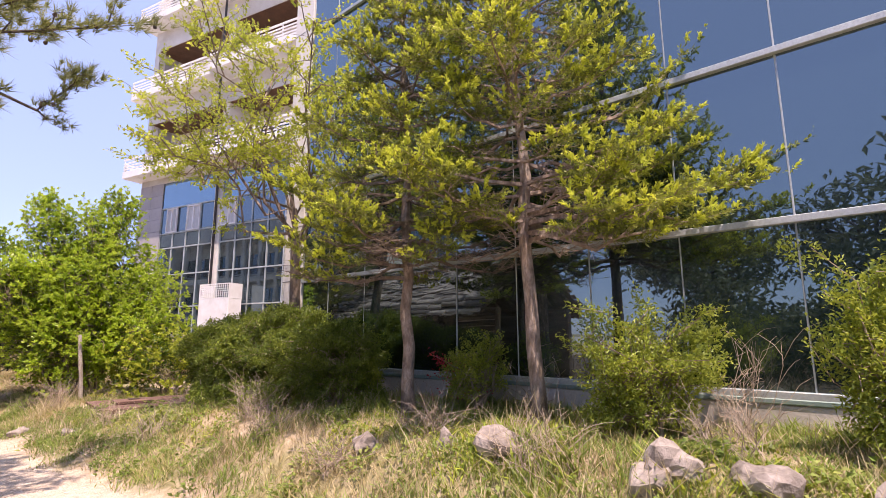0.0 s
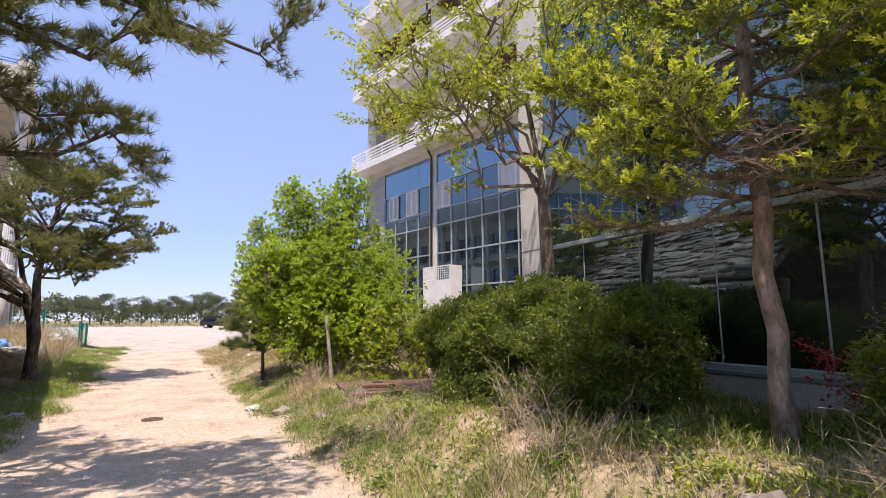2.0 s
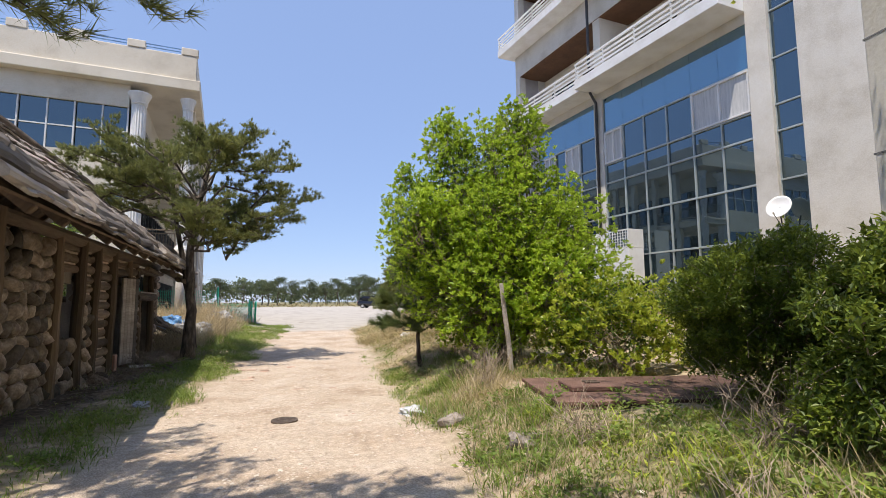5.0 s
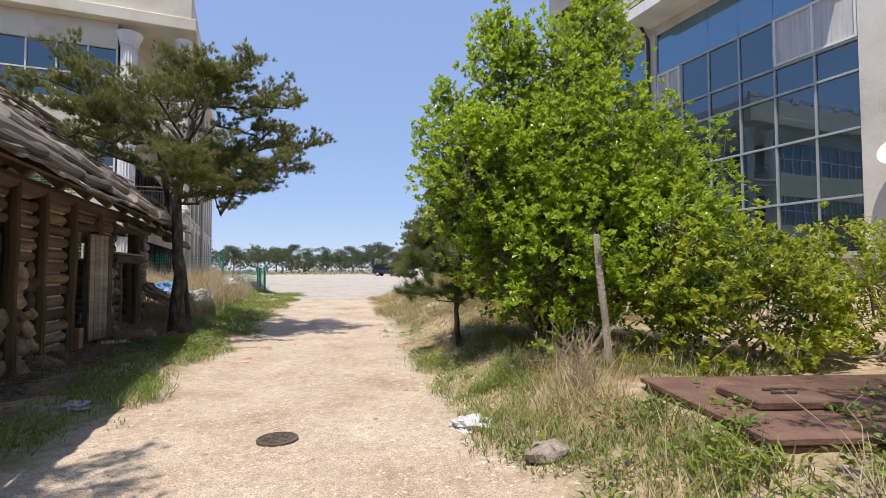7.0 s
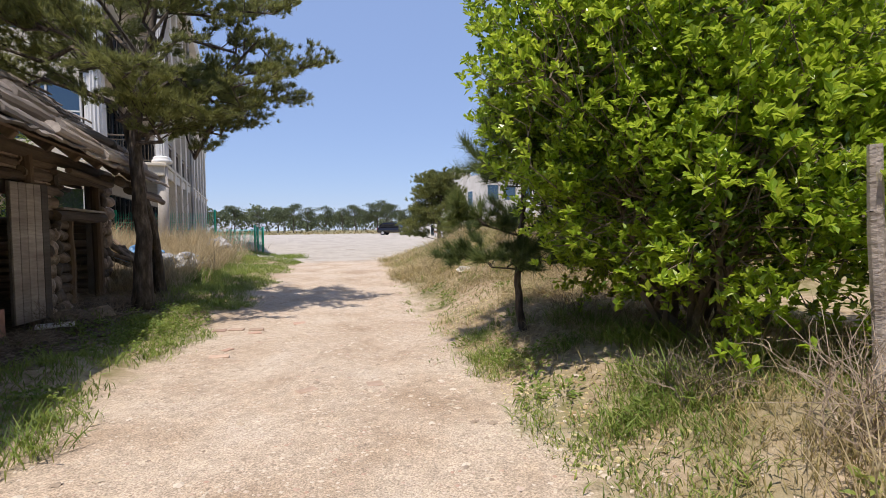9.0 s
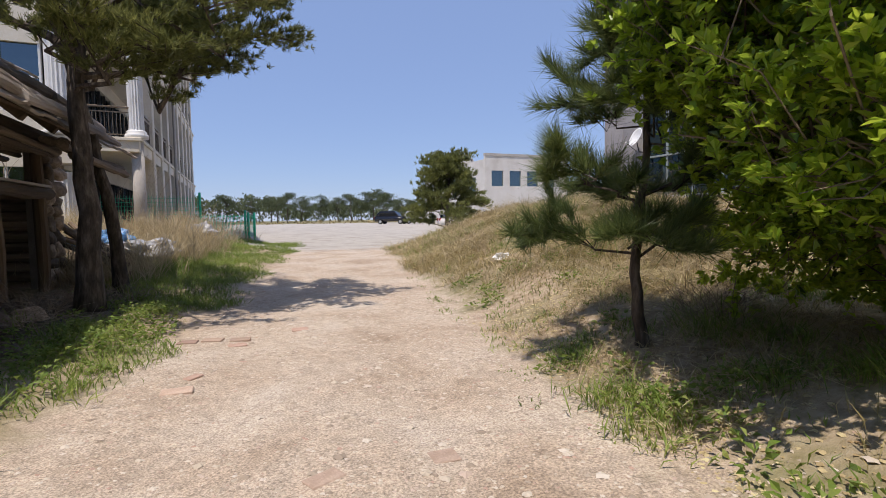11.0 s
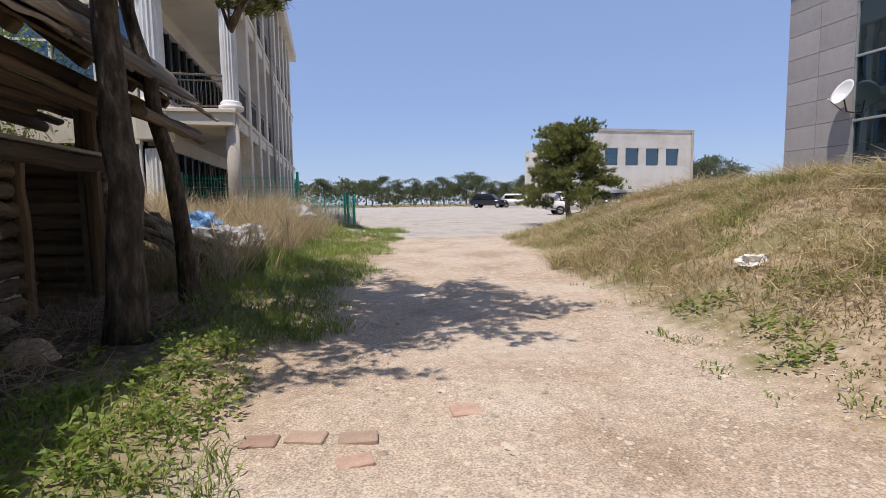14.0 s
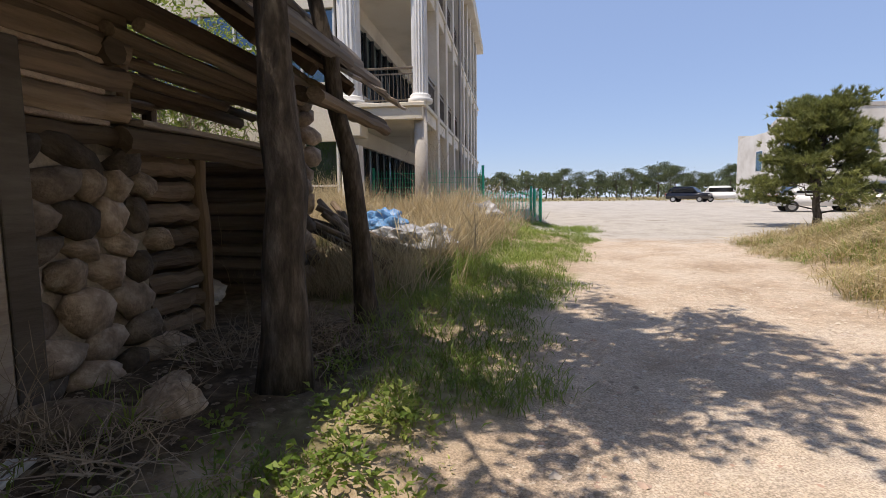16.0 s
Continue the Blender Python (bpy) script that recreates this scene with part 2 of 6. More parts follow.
# ---------------------------------------------------------------- mesh tools
def finish(bm, name, mat, smooth=False):
    me = bpy.data.meshes.new(name)
    bmesh.ops.recalc_face_normals(bm, faces=bm.faces)
    bm.to_mesh(me)
    bm.free()
    for m in (mat if isinstance(mat, (list, tuple)) else [mat]):
        me.materials.append(m)
    if smooth:
        me.polygons.foreach_set("use_smooth", [True] * len(me.polygons))
    return me


def part(name, bm, mat, parent=None, label="", smooth=False):
    ob = new(name, finish(bm, name, mat, smooth))
    ob.parent = parent
    if label:
        tagged(ob, label)
    return ob


def thing(name, label, category, at=None, group="", kind=""):
    e = new(name)
    e.empty_display_size = 0.2
    if at is not None:
        e.matrix_world = at
    return tagged(e, label, category, group, kind)


def box(bm, x0, x1, y0, y1, z0, z1, m=None, bevel=0.0):
    vs = [bm.verts.new((x, y, z)) for x in (x0, x1) for y in (y0, y1) for z in (z0, z1)]
    fs = [bm.faces.new([vs[i] for i in q]) for q in ((0, 1, 3, 2), (4, 6, 7, 5), (0, 4, 5, 1), (2, 3, 7, 6), (0, 2, 6, 4), (1, 5, 7, 3))]
    if bevel:
        r = bmesh.ops.bevel(bm, geom=list({e for f in fs for e in f.edges}), offset=bevel, segments=1, affect="EDGES")
        vs = list({v for f in r["faces"] for v in f.verts} | {v for v in vs if v.is_valid})
    if m is not None:
        bmesh.ops.transform(bm, matrix=m, verts=vs)
    return bm


def boxes(*args, bevel=0.0, m=None):
    bm = bmesh.new()
    for a in args:
        box(bm, *a, m=m, bevel=bevel)
    return bm


def tube(bm, pts, radii, n=8, cap=True, wob=0.0):
    """A tapered tube along points."""
    pts = [Vector(p) for p in pts]
    rings, side = [], None
    for i, p in enumerate(pts):
        d = (pts[min(i + 1, len(pts) - 1)] - pts[max(i - 1, 0)]).normalized()
        if side is None:
            side = d.orthogonal().normalized()
        side = (side - d * side.dot(d)).normalized()
        up = d.cross(side)
        ring = []
        for k in range(n):
            a = 2 * math.pi * k / n
            r = radii[i] * (1 + wob * (random.random() - 0.5))
            ring.append(bm.verts.new(p + r * (math.cos(a) * side + math.sin(a) * up)))
        rings.append(ring)
    for a, b in zip(rings, rings[1:]):
        for k in range(n):
            bm.faces.new((a[k], a[(k + 1) % n], b[(k + 1) % n], b[k]))
    if cap:
        bm.faces.new(rings[0][::-1])
        bm.faces.new(rings[-1])
    return bm


def lathe(bm, profile, n=24, at=(0, 0), flutes=0, depth=0.0):
    """A turned body about a vertical axis; profile: rows of radius and height."""
    rings = []
    for r, z in profile:
        ring = []
        for k in range(n):
            a = 2 * math.pi * k / n
            rr = r - (depth * (k % 2) if flutes else 0)
            ring.append(bm.verts.new((at[0] + rr * math.cos(a), at[1] + rr * math.sin(a), z)))
        rings.append(ring)
    for a, b in zip(rings, rings[1:]):
        for k in range(n):
            bm.faces.new((a[k], a[(k + 1) % n], b[(k + 1) % n], b[k]))
    bm.faces.new(rings[0][::-1])
    bm.faces.new(rings[-1])
    return bm


def soup(name, verts, faces, mat, parent=None, kind="", label="", smooth=False):
    me = bpy.data.meshes.new(name)
    me.from_pydata(verts.tolist(), [], faces.tolist())
    me.materials.append(mat)
    ob = new(name, me)
    ob.parent = parent
    return tagged(ob, label, kind=kind)


RNG = np.random.default_rng(7)


def unit(v):
    return v / np.maximum(np.linalg.norm(v, axis=-1, keepdims=True), 1e-9)


def leaf_cards(p, d, length, width, droop=0.2, rng=RNG, free=0.55, widest=0.5):
    """Pointed leaves: at p, along d; each a folded pair of triangles."""
    n = len(p)
    d = unit(d)
    s = unit(np.cross(d, rng.normal(size=(n, 3)) * free + np.array([0.0, 0.0, 1.0])))       # most leaves turn their face up
    u = np.cross(s, d)
    u = u * np.where(u[:, 2:3] < 0, -1, 1)
    L, W = length[:, None], width[:, None]
    a, tip = p, p + d * L - u * L * droop
    mid = p + d * L * widest + u * W * 0.25
    v = np.stack([a, mid - s * W / 2, tip, mid + s * W / 2], 1).reshape(-1, 3)
    i = np.arange(n)[:, None] * 4
    return v, i + np.array([[0, 1, 2, 3]])


def needles(p, d, length, width, rng=RNG):
    """Thin triangles at p along d."""
    n = len(p)
    d = unit(d)
    s = unit(np.cross(d, rng.normal(size=(n, 3)))) * width[:, None] / 2
    v = np.stack([p - s, p + s, p + d * length[:, None]], 1).reshape(-1, 3)
    return v, np.arange(n)[:, None] * 3 + np.array([[0, 1, 2]])


def along(paths, per_m, start=0.0):
    """Points spread along polylines, with the direction there."""
    P, D = [], []
    for pts in paths:
        pts = np.array(pts, float)
        for a, b in zip(pts, pts[1:]):
            k = max(1, int(np.linalg.norm(b - a) * per_m))
            f = RNG.random(k)[:, None]
            P.append(a + (b - a) * f)
            D.append(np.repeat(unit(b - a)[None], k, 0))
    return np.concatenate(P), np.concatenate(D)


# ---------------------------------------------------------------- the ground
def smooth(a, b, v):
    t = np.clip((np.asarray(v, float) - a) / (b - a), 0, 1)
    return t * t * (3 - 2 * t)


def lumps(x, y):
    return (np.sin(x * 1.7 + 1.3 * np.sin(y * 0.9)) * np.sin(y * 1.9 + 0.7) * 0.5
            + np.sin(x * 4.1 + y * 1.3) * np.sin(y * 3.7 - x * 0.8) * 0.3 + np.sin(x * 9.3 - y * 4.1) * np.sin(y * 8.1 + x * 2.2) * 0.2)


ROAD_L, ROAD_R = -3.25, 0.3


def height(x, y):
    """Height of the ground: a flat track, a planted bank and a weedy mound on one side, a verge on the other."""
    x, y = np.asarray(x, float), np.asarray(y, float)
    c = np.interp(y, [-40, -5, 2, 8.2, 14.7, 22, 33, 75, 150, 400], [0.3, 0.25, 0.12, 0.0, -0.1, -0.03, 0.15, 0.7, 1.2, 1.6])
    near = 1 - smooth(30, 36, y)
    bank = np.interp(y, [-40, -5, 0, 3, 5.2, 9, 12, 14.5, 17], [1.05, 1.0, 0.9, 0.72, 0.46, 0.44, 0.3, 0.35, 0.3])
    r = smooth(ROAD_R, 2.0, x) * (bank - c) * near
    up = smooth(14.5, 18.5, y) * (1 - smooth(24.0, 30.0, y - 0.15 * x))
    r = r + up * 1.2 * smooth(0.3, 4.6, x) + 0.9 * smooth(6, 11, x) * smooth(6, 14, y) * (1 - up) * near
    left = smooth(-ROAD_L, 4.3, -x) * 0.13 * near
    left = left + 0.55 * smooth(4.2, 7.5, -x) * smooth(18.5, 23, y) * (1 - smooth(33, 38, y))
    off = smooth(0.0, 0.8, np.maximum(x - ROAD_R, ROAD_L - x))
    rough = lumps(x, y) * (0.012 + 0.07 * off + 0.08 * up * smooth(0.6, 1.6, x)) * near
    rut = -0.035 * (np.exp(-((x + 2.3) / 0.3) ** 2) + np.exp(-((x + 0.7) / 0.3) ** 2)) * near
    return c + r + left + rough + rut


def ground_material(nt, b):
    v = tex_coord(nt)
    sep = nt.nodes.new("ShaderNodeSeparateXYZ")
    nt.links.new(v, sep.inputs[0])

    def math_node(op, a, c, clamp=False):
        n = nt.nodes.new("ShaderNodeMath")
        n.operation, n.use_clamp = op, clamp
        for s, val in zip(n.inputs, (a, c)):
            if isinstance(val, (int, float)):
                s.default_value = val
            else:
                nt.links.new(val, s)
        return n.outputs[0]

    n1, n2, n3 = noise_tex(nt, v, 0.8, 6), noise_tex(nt, v, 9, 6), noise_tex(nt, v, 70, 3)
    wob = math_node("MULTIPLY", math_node("SUBTRACT", noise_tex(nt, v, 1.6, 4), 0.5), 1.5)
    dx = math_node("SUBTRACT", math_node("ABSOLUTE", math_node("ADD", sep.outputs[0], 1.47), 0), 1.75)
    side = math_node("MULTIPLY", math_node("ADD", dx, wob), 2.2, True)
    sand = mix(nt, 0.6, ramp(nt, n1, [(0.28, (0.36, 0.27, 0.195)), (0.45, (0.48, 0.385, 0.30)), (0.6, (0.53, 0.445, 0.36)), (0.75, (0.57, 0.50, 0.425))]),
               ramp(nt, n2, [(0.3, (0.34,) * 3), (0.7, (0.64,) * 3)]), "OVERLAY")
    sand = mix(nt, 0.7, sand, ramp(nt, n3, [(0.35, (0.22,) * 3), (0.65, (0.75,) * 3)]), "OVERLAY")
    soil = ramp(nt, n2, [(0.3, (0.22, 0.165, 0.10)), (0.5, (0.40, 0.31, 0.215)), (0.7, (0.52, 0.425, 0.32))])
    soil = mix(nt, ramp(nt, n1, [(0.45, g(0)), (0.6, g(0.6))]), soil, (0.16, 0.17, 0.06))
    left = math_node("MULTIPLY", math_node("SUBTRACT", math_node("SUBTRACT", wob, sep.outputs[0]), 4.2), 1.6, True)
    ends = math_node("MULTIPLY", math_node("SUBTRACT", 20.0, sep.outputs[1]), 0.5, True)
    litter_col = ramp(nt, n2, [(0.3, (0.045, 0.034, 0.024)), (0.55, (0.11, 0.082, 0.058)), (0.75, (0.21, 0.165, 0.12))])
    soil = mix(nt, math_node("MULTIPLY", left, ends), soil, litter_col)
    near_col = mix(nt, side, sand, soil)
    lot = mix(nt, 0.5, ramp(nt, n1, [(0.35, (0.36, 0.33, 0.295)), (0.6, (0.46, 0.43, 0.39)), (0.7, (0.30, 0.27, 0.235))]),
              ramp(nt, n2, [(0.3, (0.35,) * 3), (0.7, (0.65,) * 3)]), "OVERLAY")
    f = math_node("MULTIPLY", math_node("SUBTRACT", math_node("ADD", sep.outputs[1], math_node("MULTIPLY", wob, 2.0)), 28.5), 0.5, True)
    far = math_node("MULTIPLY", math_node("SUBTRACT", math_node("ADD", sep.outputs[1], math_node("MULTIPLY", wob, 6.0)), 92.0), 0.2, True)
    col = mix(nt, f, near_col, lot)
    col = mix(nt, far, col, ramp(nt, n1, [(0.3, (0.16, 0.15, 0.08)), (0.7, (0.30, 0.26, 0.15))]))
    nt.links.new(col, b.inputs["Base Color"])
    b.inputs["Roughness"].default_value, b.inputs["Specular IOR Level"].default_value = 0.95, 0.2
    h = mix(nt, 0.5, n2, n3)
    bump(nt, b, h, 0.8, 0.03)


M_GROUND = material("sandy_ground", ground_material)


def build_ground():
    xs = np.concatenate([-np.geomspace(900, 9.5, 26), np.arange(-9, 9.01, 0.15), np.geomspace(9.5, 900, 26)])
    ys = np.concatenate([-np.geomspace(500, 9.0, 20), np.arange(-8.5, 36, 0.15), np.geomspace(36.5, 1500, 40)])
    X, Y = np.meshgrid(xs, ys)
    Z = height(X, Y)
    v = np.stack([X, Y, Z], -1).reshape(-1, 3)
    w, h = len(xs), len(ys)
    i = (np.arange(h - 1)[:, None] * w + np.arange(w - 1)[None]).reshape(-1, 1)
    ob = soup("ground", v, i + np.array([[0, 1, w + 1, w]]), M_GROUND, kind="structure", label="sandy dirt track with weedy banks and a pale gravel lot")
    ob.data.polygons.foreach_set("use_smooth", [True] * len(ob.data.polygons))
    tagged(ob, category="ground")


build_ground()


def gz(x, y):
    return float(height(x, y))


def frame_at(p, yaw):
    return pose(p[0], p[1], p[2] if len(p) > 2 else 0, 0, 0, yaw)


# ---------------------------------------------------------------- the glass hall
def glazing(parent, xs, zs, mat, y=0.0, bar=0.06, deep=0.12, skip=(), vbar=0.0):
    """A grid of panes between bars, in the plane of local x and z; each pane and bar a piece of its own."""
    vbar = vbar or bar
    for i, (a, c) in enumerate(zip(xs, xs[1:])):
        for j, (d, e) in enumerate(zip(zs, zs[1:])):
            if (i, j) in skip:
                continue
            m = mat[j] if isinstance(mat, (list, tuple)) else mat
            bm = boxes((a + vbar / 2, c - vbar / 2, y, y + 0.02, d + bar / 2, e - bar / 2))
            p = part("pane", bm, m, parent)
            p.rotation_euler = (random.uniform(-0.0015, 0.0015), 0, random.uniform(-0.0015, 0.0015))
    for x in xs:
        part("mullion", boxes((x - vbar / 2, x + vbar / 2, y - deep * (0.4 if vbar > 0.03 else 0.05), y + deep * 0.6, zs[0], zs[-1]), bevel=0.004), M_FRAME, parent)
    for z in zs:
        part("transom", boxes((xs[0], xs[-1], y - deep * 0.55, y + deep * 0.5, z - bar / 2, z + bar / 2), bevel=0.006), M_FRAME, parent)


HALL = Matrix.Translation((4.45, 3.7, 0)) @ Matrix(((-0.05, 0.9987, 0, 0), (-0.9987, -0.05, 0, 0), (0, 0, 1, 0), (0, 0, 0, 1)))
HALL_TOP = 13.0


def build_hall():
    hall = thing("glass_hall", "hall clad in dark blue-green mirror glass on a low concrete plinth", "building", HALL)
    xs = [0.04] + [0.93 + 1.12 * i for i in range(21)]
    zs = [1.33, 3.08, 4.95, 6.98, 8.93, 10.88, 12.83]
    part("plinth", boxes((0.0, 25, -0.06, 0.25, -0.2, 1.24), bevel=0.015), M_CONC, hall, "stained concrete plinth")
    part("sill", boxes((0.0, 25, -0.075, 0.2, 1.243, 1.30), bevel=0.01), M_SILL, hall, "grey-green metal sill")
    glazing(hall, xs, zs, M_GLASS, 0.0, 0.075, 0.12, vbar=0.02)
    # near-black sheet added behind the panes for the darkness of the unlit hall
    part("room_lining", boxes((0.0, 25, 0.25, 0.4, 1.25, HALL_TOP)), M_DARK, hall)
    part("roof", boxes((-0.85, 25.1, -0.1, 14, HALL_TOP, HALL_TOP + 0.3)), M_CONC, hall)
    bm = boxes((-0.74, -0.003, -0.03, 0.45, -0.2, HALL_TOP), bevel=0.02)
    part("end_pier", bm, M_RENDER, hall, "grey rendered end pier with joints")
    for z in (1.9, 3.1, 4.3, 5.5, 6.7, 7.9, 9.1, 10.3):
        part("joint", boxes((-0.742, -0.0, -0.034, 0.452, z, z + 0.018)), M_JOINT, hall)
    part("side_wall", boxes((-0.60, -0.3, 0.46, 14, -0.2, HALL_TOP)), M_RENDER, hall)


build_hall()

# ---------------------------------------------------------------- the tall building beside the hall
A11 = radians(11.0)
TOWER = Matrix.Translation((10.6, 29.8, 0)) @ Matrix(((math.sin(A11), math.cos(A11), 0, 0), (-math.cos(A11), math.sin(A11), 0, 0), (0, 0, 1, 0), (0, 0, 0, 1)))


def tilted_window(parent, x0, x1, z0, z1):
    """A white sliding window in the glazing, with curtains behind the panes."""
    w = part("window", boxes((x0, x1, -0.02, 0.02, z0, z1)), M_CURTAIN, parent, "white sliding window with drawn curtains")
    f = 0.07
    part("window_frame", boxes((x0, x0 + f, -0.09, -0.022, z0, z1), (x1 - f, x1, -0.09, -0.022, z0, z1), (x0 + f, x1 - f, -0.09, -0.022, z0, z0 + f), (x0 + f, x1 - f, -0.09, -0.022, z1 - f, z1),
                               ((x0 + x1) / 2 - f / 2, (x0 + x1) / 2 + f / 2, -0.095, -0.022, z0 + f, z1 - f)), M_WHITE, w)


def build_tower():
    t = thing("apartment_building", "tall grey building with a glazed lobby front and white balconies", "building", TOWER)
    # piers and spandrels of the front; openings lie between them
    def pier(x0, x1, z0, z1, y0=-0.05, y1=0.4, mat=M_RENDER, name="wall"):
        return part(name, boxes((x0, x1, y0, y1, z0, z1), bevel=0.012), mat, t)
    pier(0, 2.35, -0.5, 11.7, mat=M_JOINT, y0=-0.03)
    z = 0.6
    tw = 2.35 / 2
    tile_me = {}
    while z < 11.5:
        for i in range(2):
            me = tile_me.get(i) or finish(boxes((-tw / 2 + 0.008, tw / 2 - 0.008, -0.012, 0.012, 0.008, 0.772), bevel=0.004), "tile", M_TILE)
            tile_me[i] = me
            ob = new("tile", me)
            ob.parent = t
            ob.location = (tw * (i + 0.5), -0.045, z)
        z += 0.78
    pier(7.25, 7.85, -0.5, 11.7, y0=-0.10)
    pier(15.3, 16.05, -0.5, 30, y0=-0.15)
    pier(16.9, 32, -0.5, 30)
    part("end_wall", boxes((0.0, 0.4, 0.403, 16, -0.5, 30)), M_TILE, t, "grey tiled end wall")
    part("back_wall", boxes((0.4, 32, 15.6, 16, -0.5, 30)), M_RENDER, t)
    part("roof", boxes((0, 32, 0.0, 16, 30, 30.4)), M_CONC, t)
    # same black sheet, standing in for the unlit lobby
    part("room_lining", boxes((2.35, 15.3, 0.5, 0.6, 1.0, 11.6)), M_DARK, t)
    zs = [2.05, 3.66, 5.6, 7.26, 8.18, 9.8]
    top = 11.5
    x1 = np.linspace(2.35, 7.25, 5).tolist()
    x2 = np.linspace(7.85, 15.3, 7).tolist()
    glazing(t, x1, zs, M_GLASSB, 0.03, 0.07, 0.14, skip={(0, 4), (1, 4), (2, 4)})
    glazing(t, x2, zs, M_GLASSB, 0.03, 0.07, 0.14, skip={(0, 4), (4, 4), (5, 4)})
    tilted_window(t, x1[2] + 0.05, x1[3] + 0.0, 8.22, 9.75)
    tilted_window(t, x1[0] + 0.6, x1[1] + 0.35, 8.22, 9.75)
    part("pane", boxes((x1[0] + 0.05, x1[0] + 0.55, 0.03, 0.05, 8.22, 9.76)), M_GLASSB, t)
    part("pane", boxes((x1[1] + 0.38, x1[2] + 0.0, 0.03, 0.05, 8.22, 9.76)), M_GLASSB, t)
    tilted_window(t, x2[0] + 0.05, x2[1] - 0.04, 8.22, 9.75)
    tilted_window(t, x2[4] + 0.04, x2[6] - 0.04, 8.22, 9.78)
    for xs in (x1, x2):
        for a, c in zip(xs, xs[1:]):
            part("spandrel_panel", boxes((a + 0.006, c - 0.006, 0.0, 0.05, 9.845, top)), M_SPANDREL, t, "blue glass spandrel panel")
    glazing(t, [16.05, 16.9], [2.05, 3.66, 5.6, 7.26, 8.18, 9.8, 11.5, 14, 17, 20, 23, 26], M_GLASSB, 0.05, 0.06, 0.12)
    part("ledge", boxes((2.3, 17.0, -0.55, 0.02, 1.86, 2.0), bevel=0.015), M_CONC, t, "weathered concrete ledge below the windows")
    part("base_wall", boxes((2.35, 17.0, -0.30, -0.08, -0.5, 1.857)), M_CONC, t, "mossy concrete base wall")
    # rain pipe
    bm = bmesh.new()
    tube(bm, [(7.55, -0.2, 1.2), (7.55, -0.2, 11.4), (7.55, -0.55, 11.9), (7.55, -0.55, 30)], [0.07] * 4, 10)
    part("rain_pipe", bm, M_DARKMETAL, t, smooth=True)
    # storeys with balconies
    for k in range(3):
        zb = 11.9 + 5.35 * k
        part("lintel", boxes((0, 15.3, -0.045, 0.4, zb - 0.4 - (1.0 if k else 0), zb)), M_RENDER, t)
        for (a, c, out) in ((-0.35, 7.45, 1.15), (7.5, 15.3, 1.45)):
            part("balcony_slab", boxes((a, c, -out, 1.9, zb, zb + 0.45), bevel=0.012), M_WHITE, t, "white balcony slab")
            rl = part("balcony_rail", boxes((a, c, -out + 0.02, -out + 0.08, zb + 1.18, zb + 1.30), bevel=0.008), M_WHITE, t, "white tubular balcony rail")
            for q in range(3):
                part("rail_bar", boxes((a, c, -out + 0.03, -out + 0.07, zb + 0.55 + 0.2 * q, zb + 0.64 + 0.2 * q), bevel=0.006), M_WHITE, rl)
                if a < 0:
                    part("rail_bar", boxes((a, a + 0.05, -out + 0.08, -0.1, zb + 0.55 + 0.2 * q, zb + 0.64 + 0.2 * q), bevel=0.006), M_WHITE, rl)
            for q in range(5):
                x = a + 0.1 + (c - a - 0.2) * q / 4
                part("rail_post", boxes((x - 0.03, x + 0.03, -out + 0.03, -out + 0.09, zb + 0.45, zb + 1.2), bevel=0.005), M_WHITE, rl)
        zc = zb + 4.0
        part("back_wall", boxes((0.4, 15.3, 1.9, 2.1, zb, zb + 5.35)), M_CREAM, t, "cream wall behind the balconies")
        part("soffit", boxes((0.4, 15.29, 0.0, 1.895, zc - 0.08, zc)), M_SOFFIT, t, "dark brown balcony ceiling")
        part("partition", boxes((7.3, 7.8, 0.0, 1.895, zb + 0.45, zc - 0.083)), M_CREAM, t)
        part("pillar", boxes((0.0, 0.45, -0.04, 0.39, zb + 0.0, zb + 5.3)), M_RENDER, t)
        part("pillar", boxes((0.0, 0.45, 1.4, 1.89, zb + 0.45, zc)), M_RENDER, t)
        for a in (1.2, 4.2, 8.6, 12.0):
            part("glass_door", boxes((a, a + 2.2, 1.86, 1.89, zb + 0.5, zb + 2.9)), M_GLASSB, t)


build_tower()

# ---------------------------------------------------------------- the colonnaded building across the track
LB = Matrix.Translation((-8.3, 28.1, 0)) @ pose(0, 0, 0, 0, 0, 11)      # x: across the front, y: along the long side, away


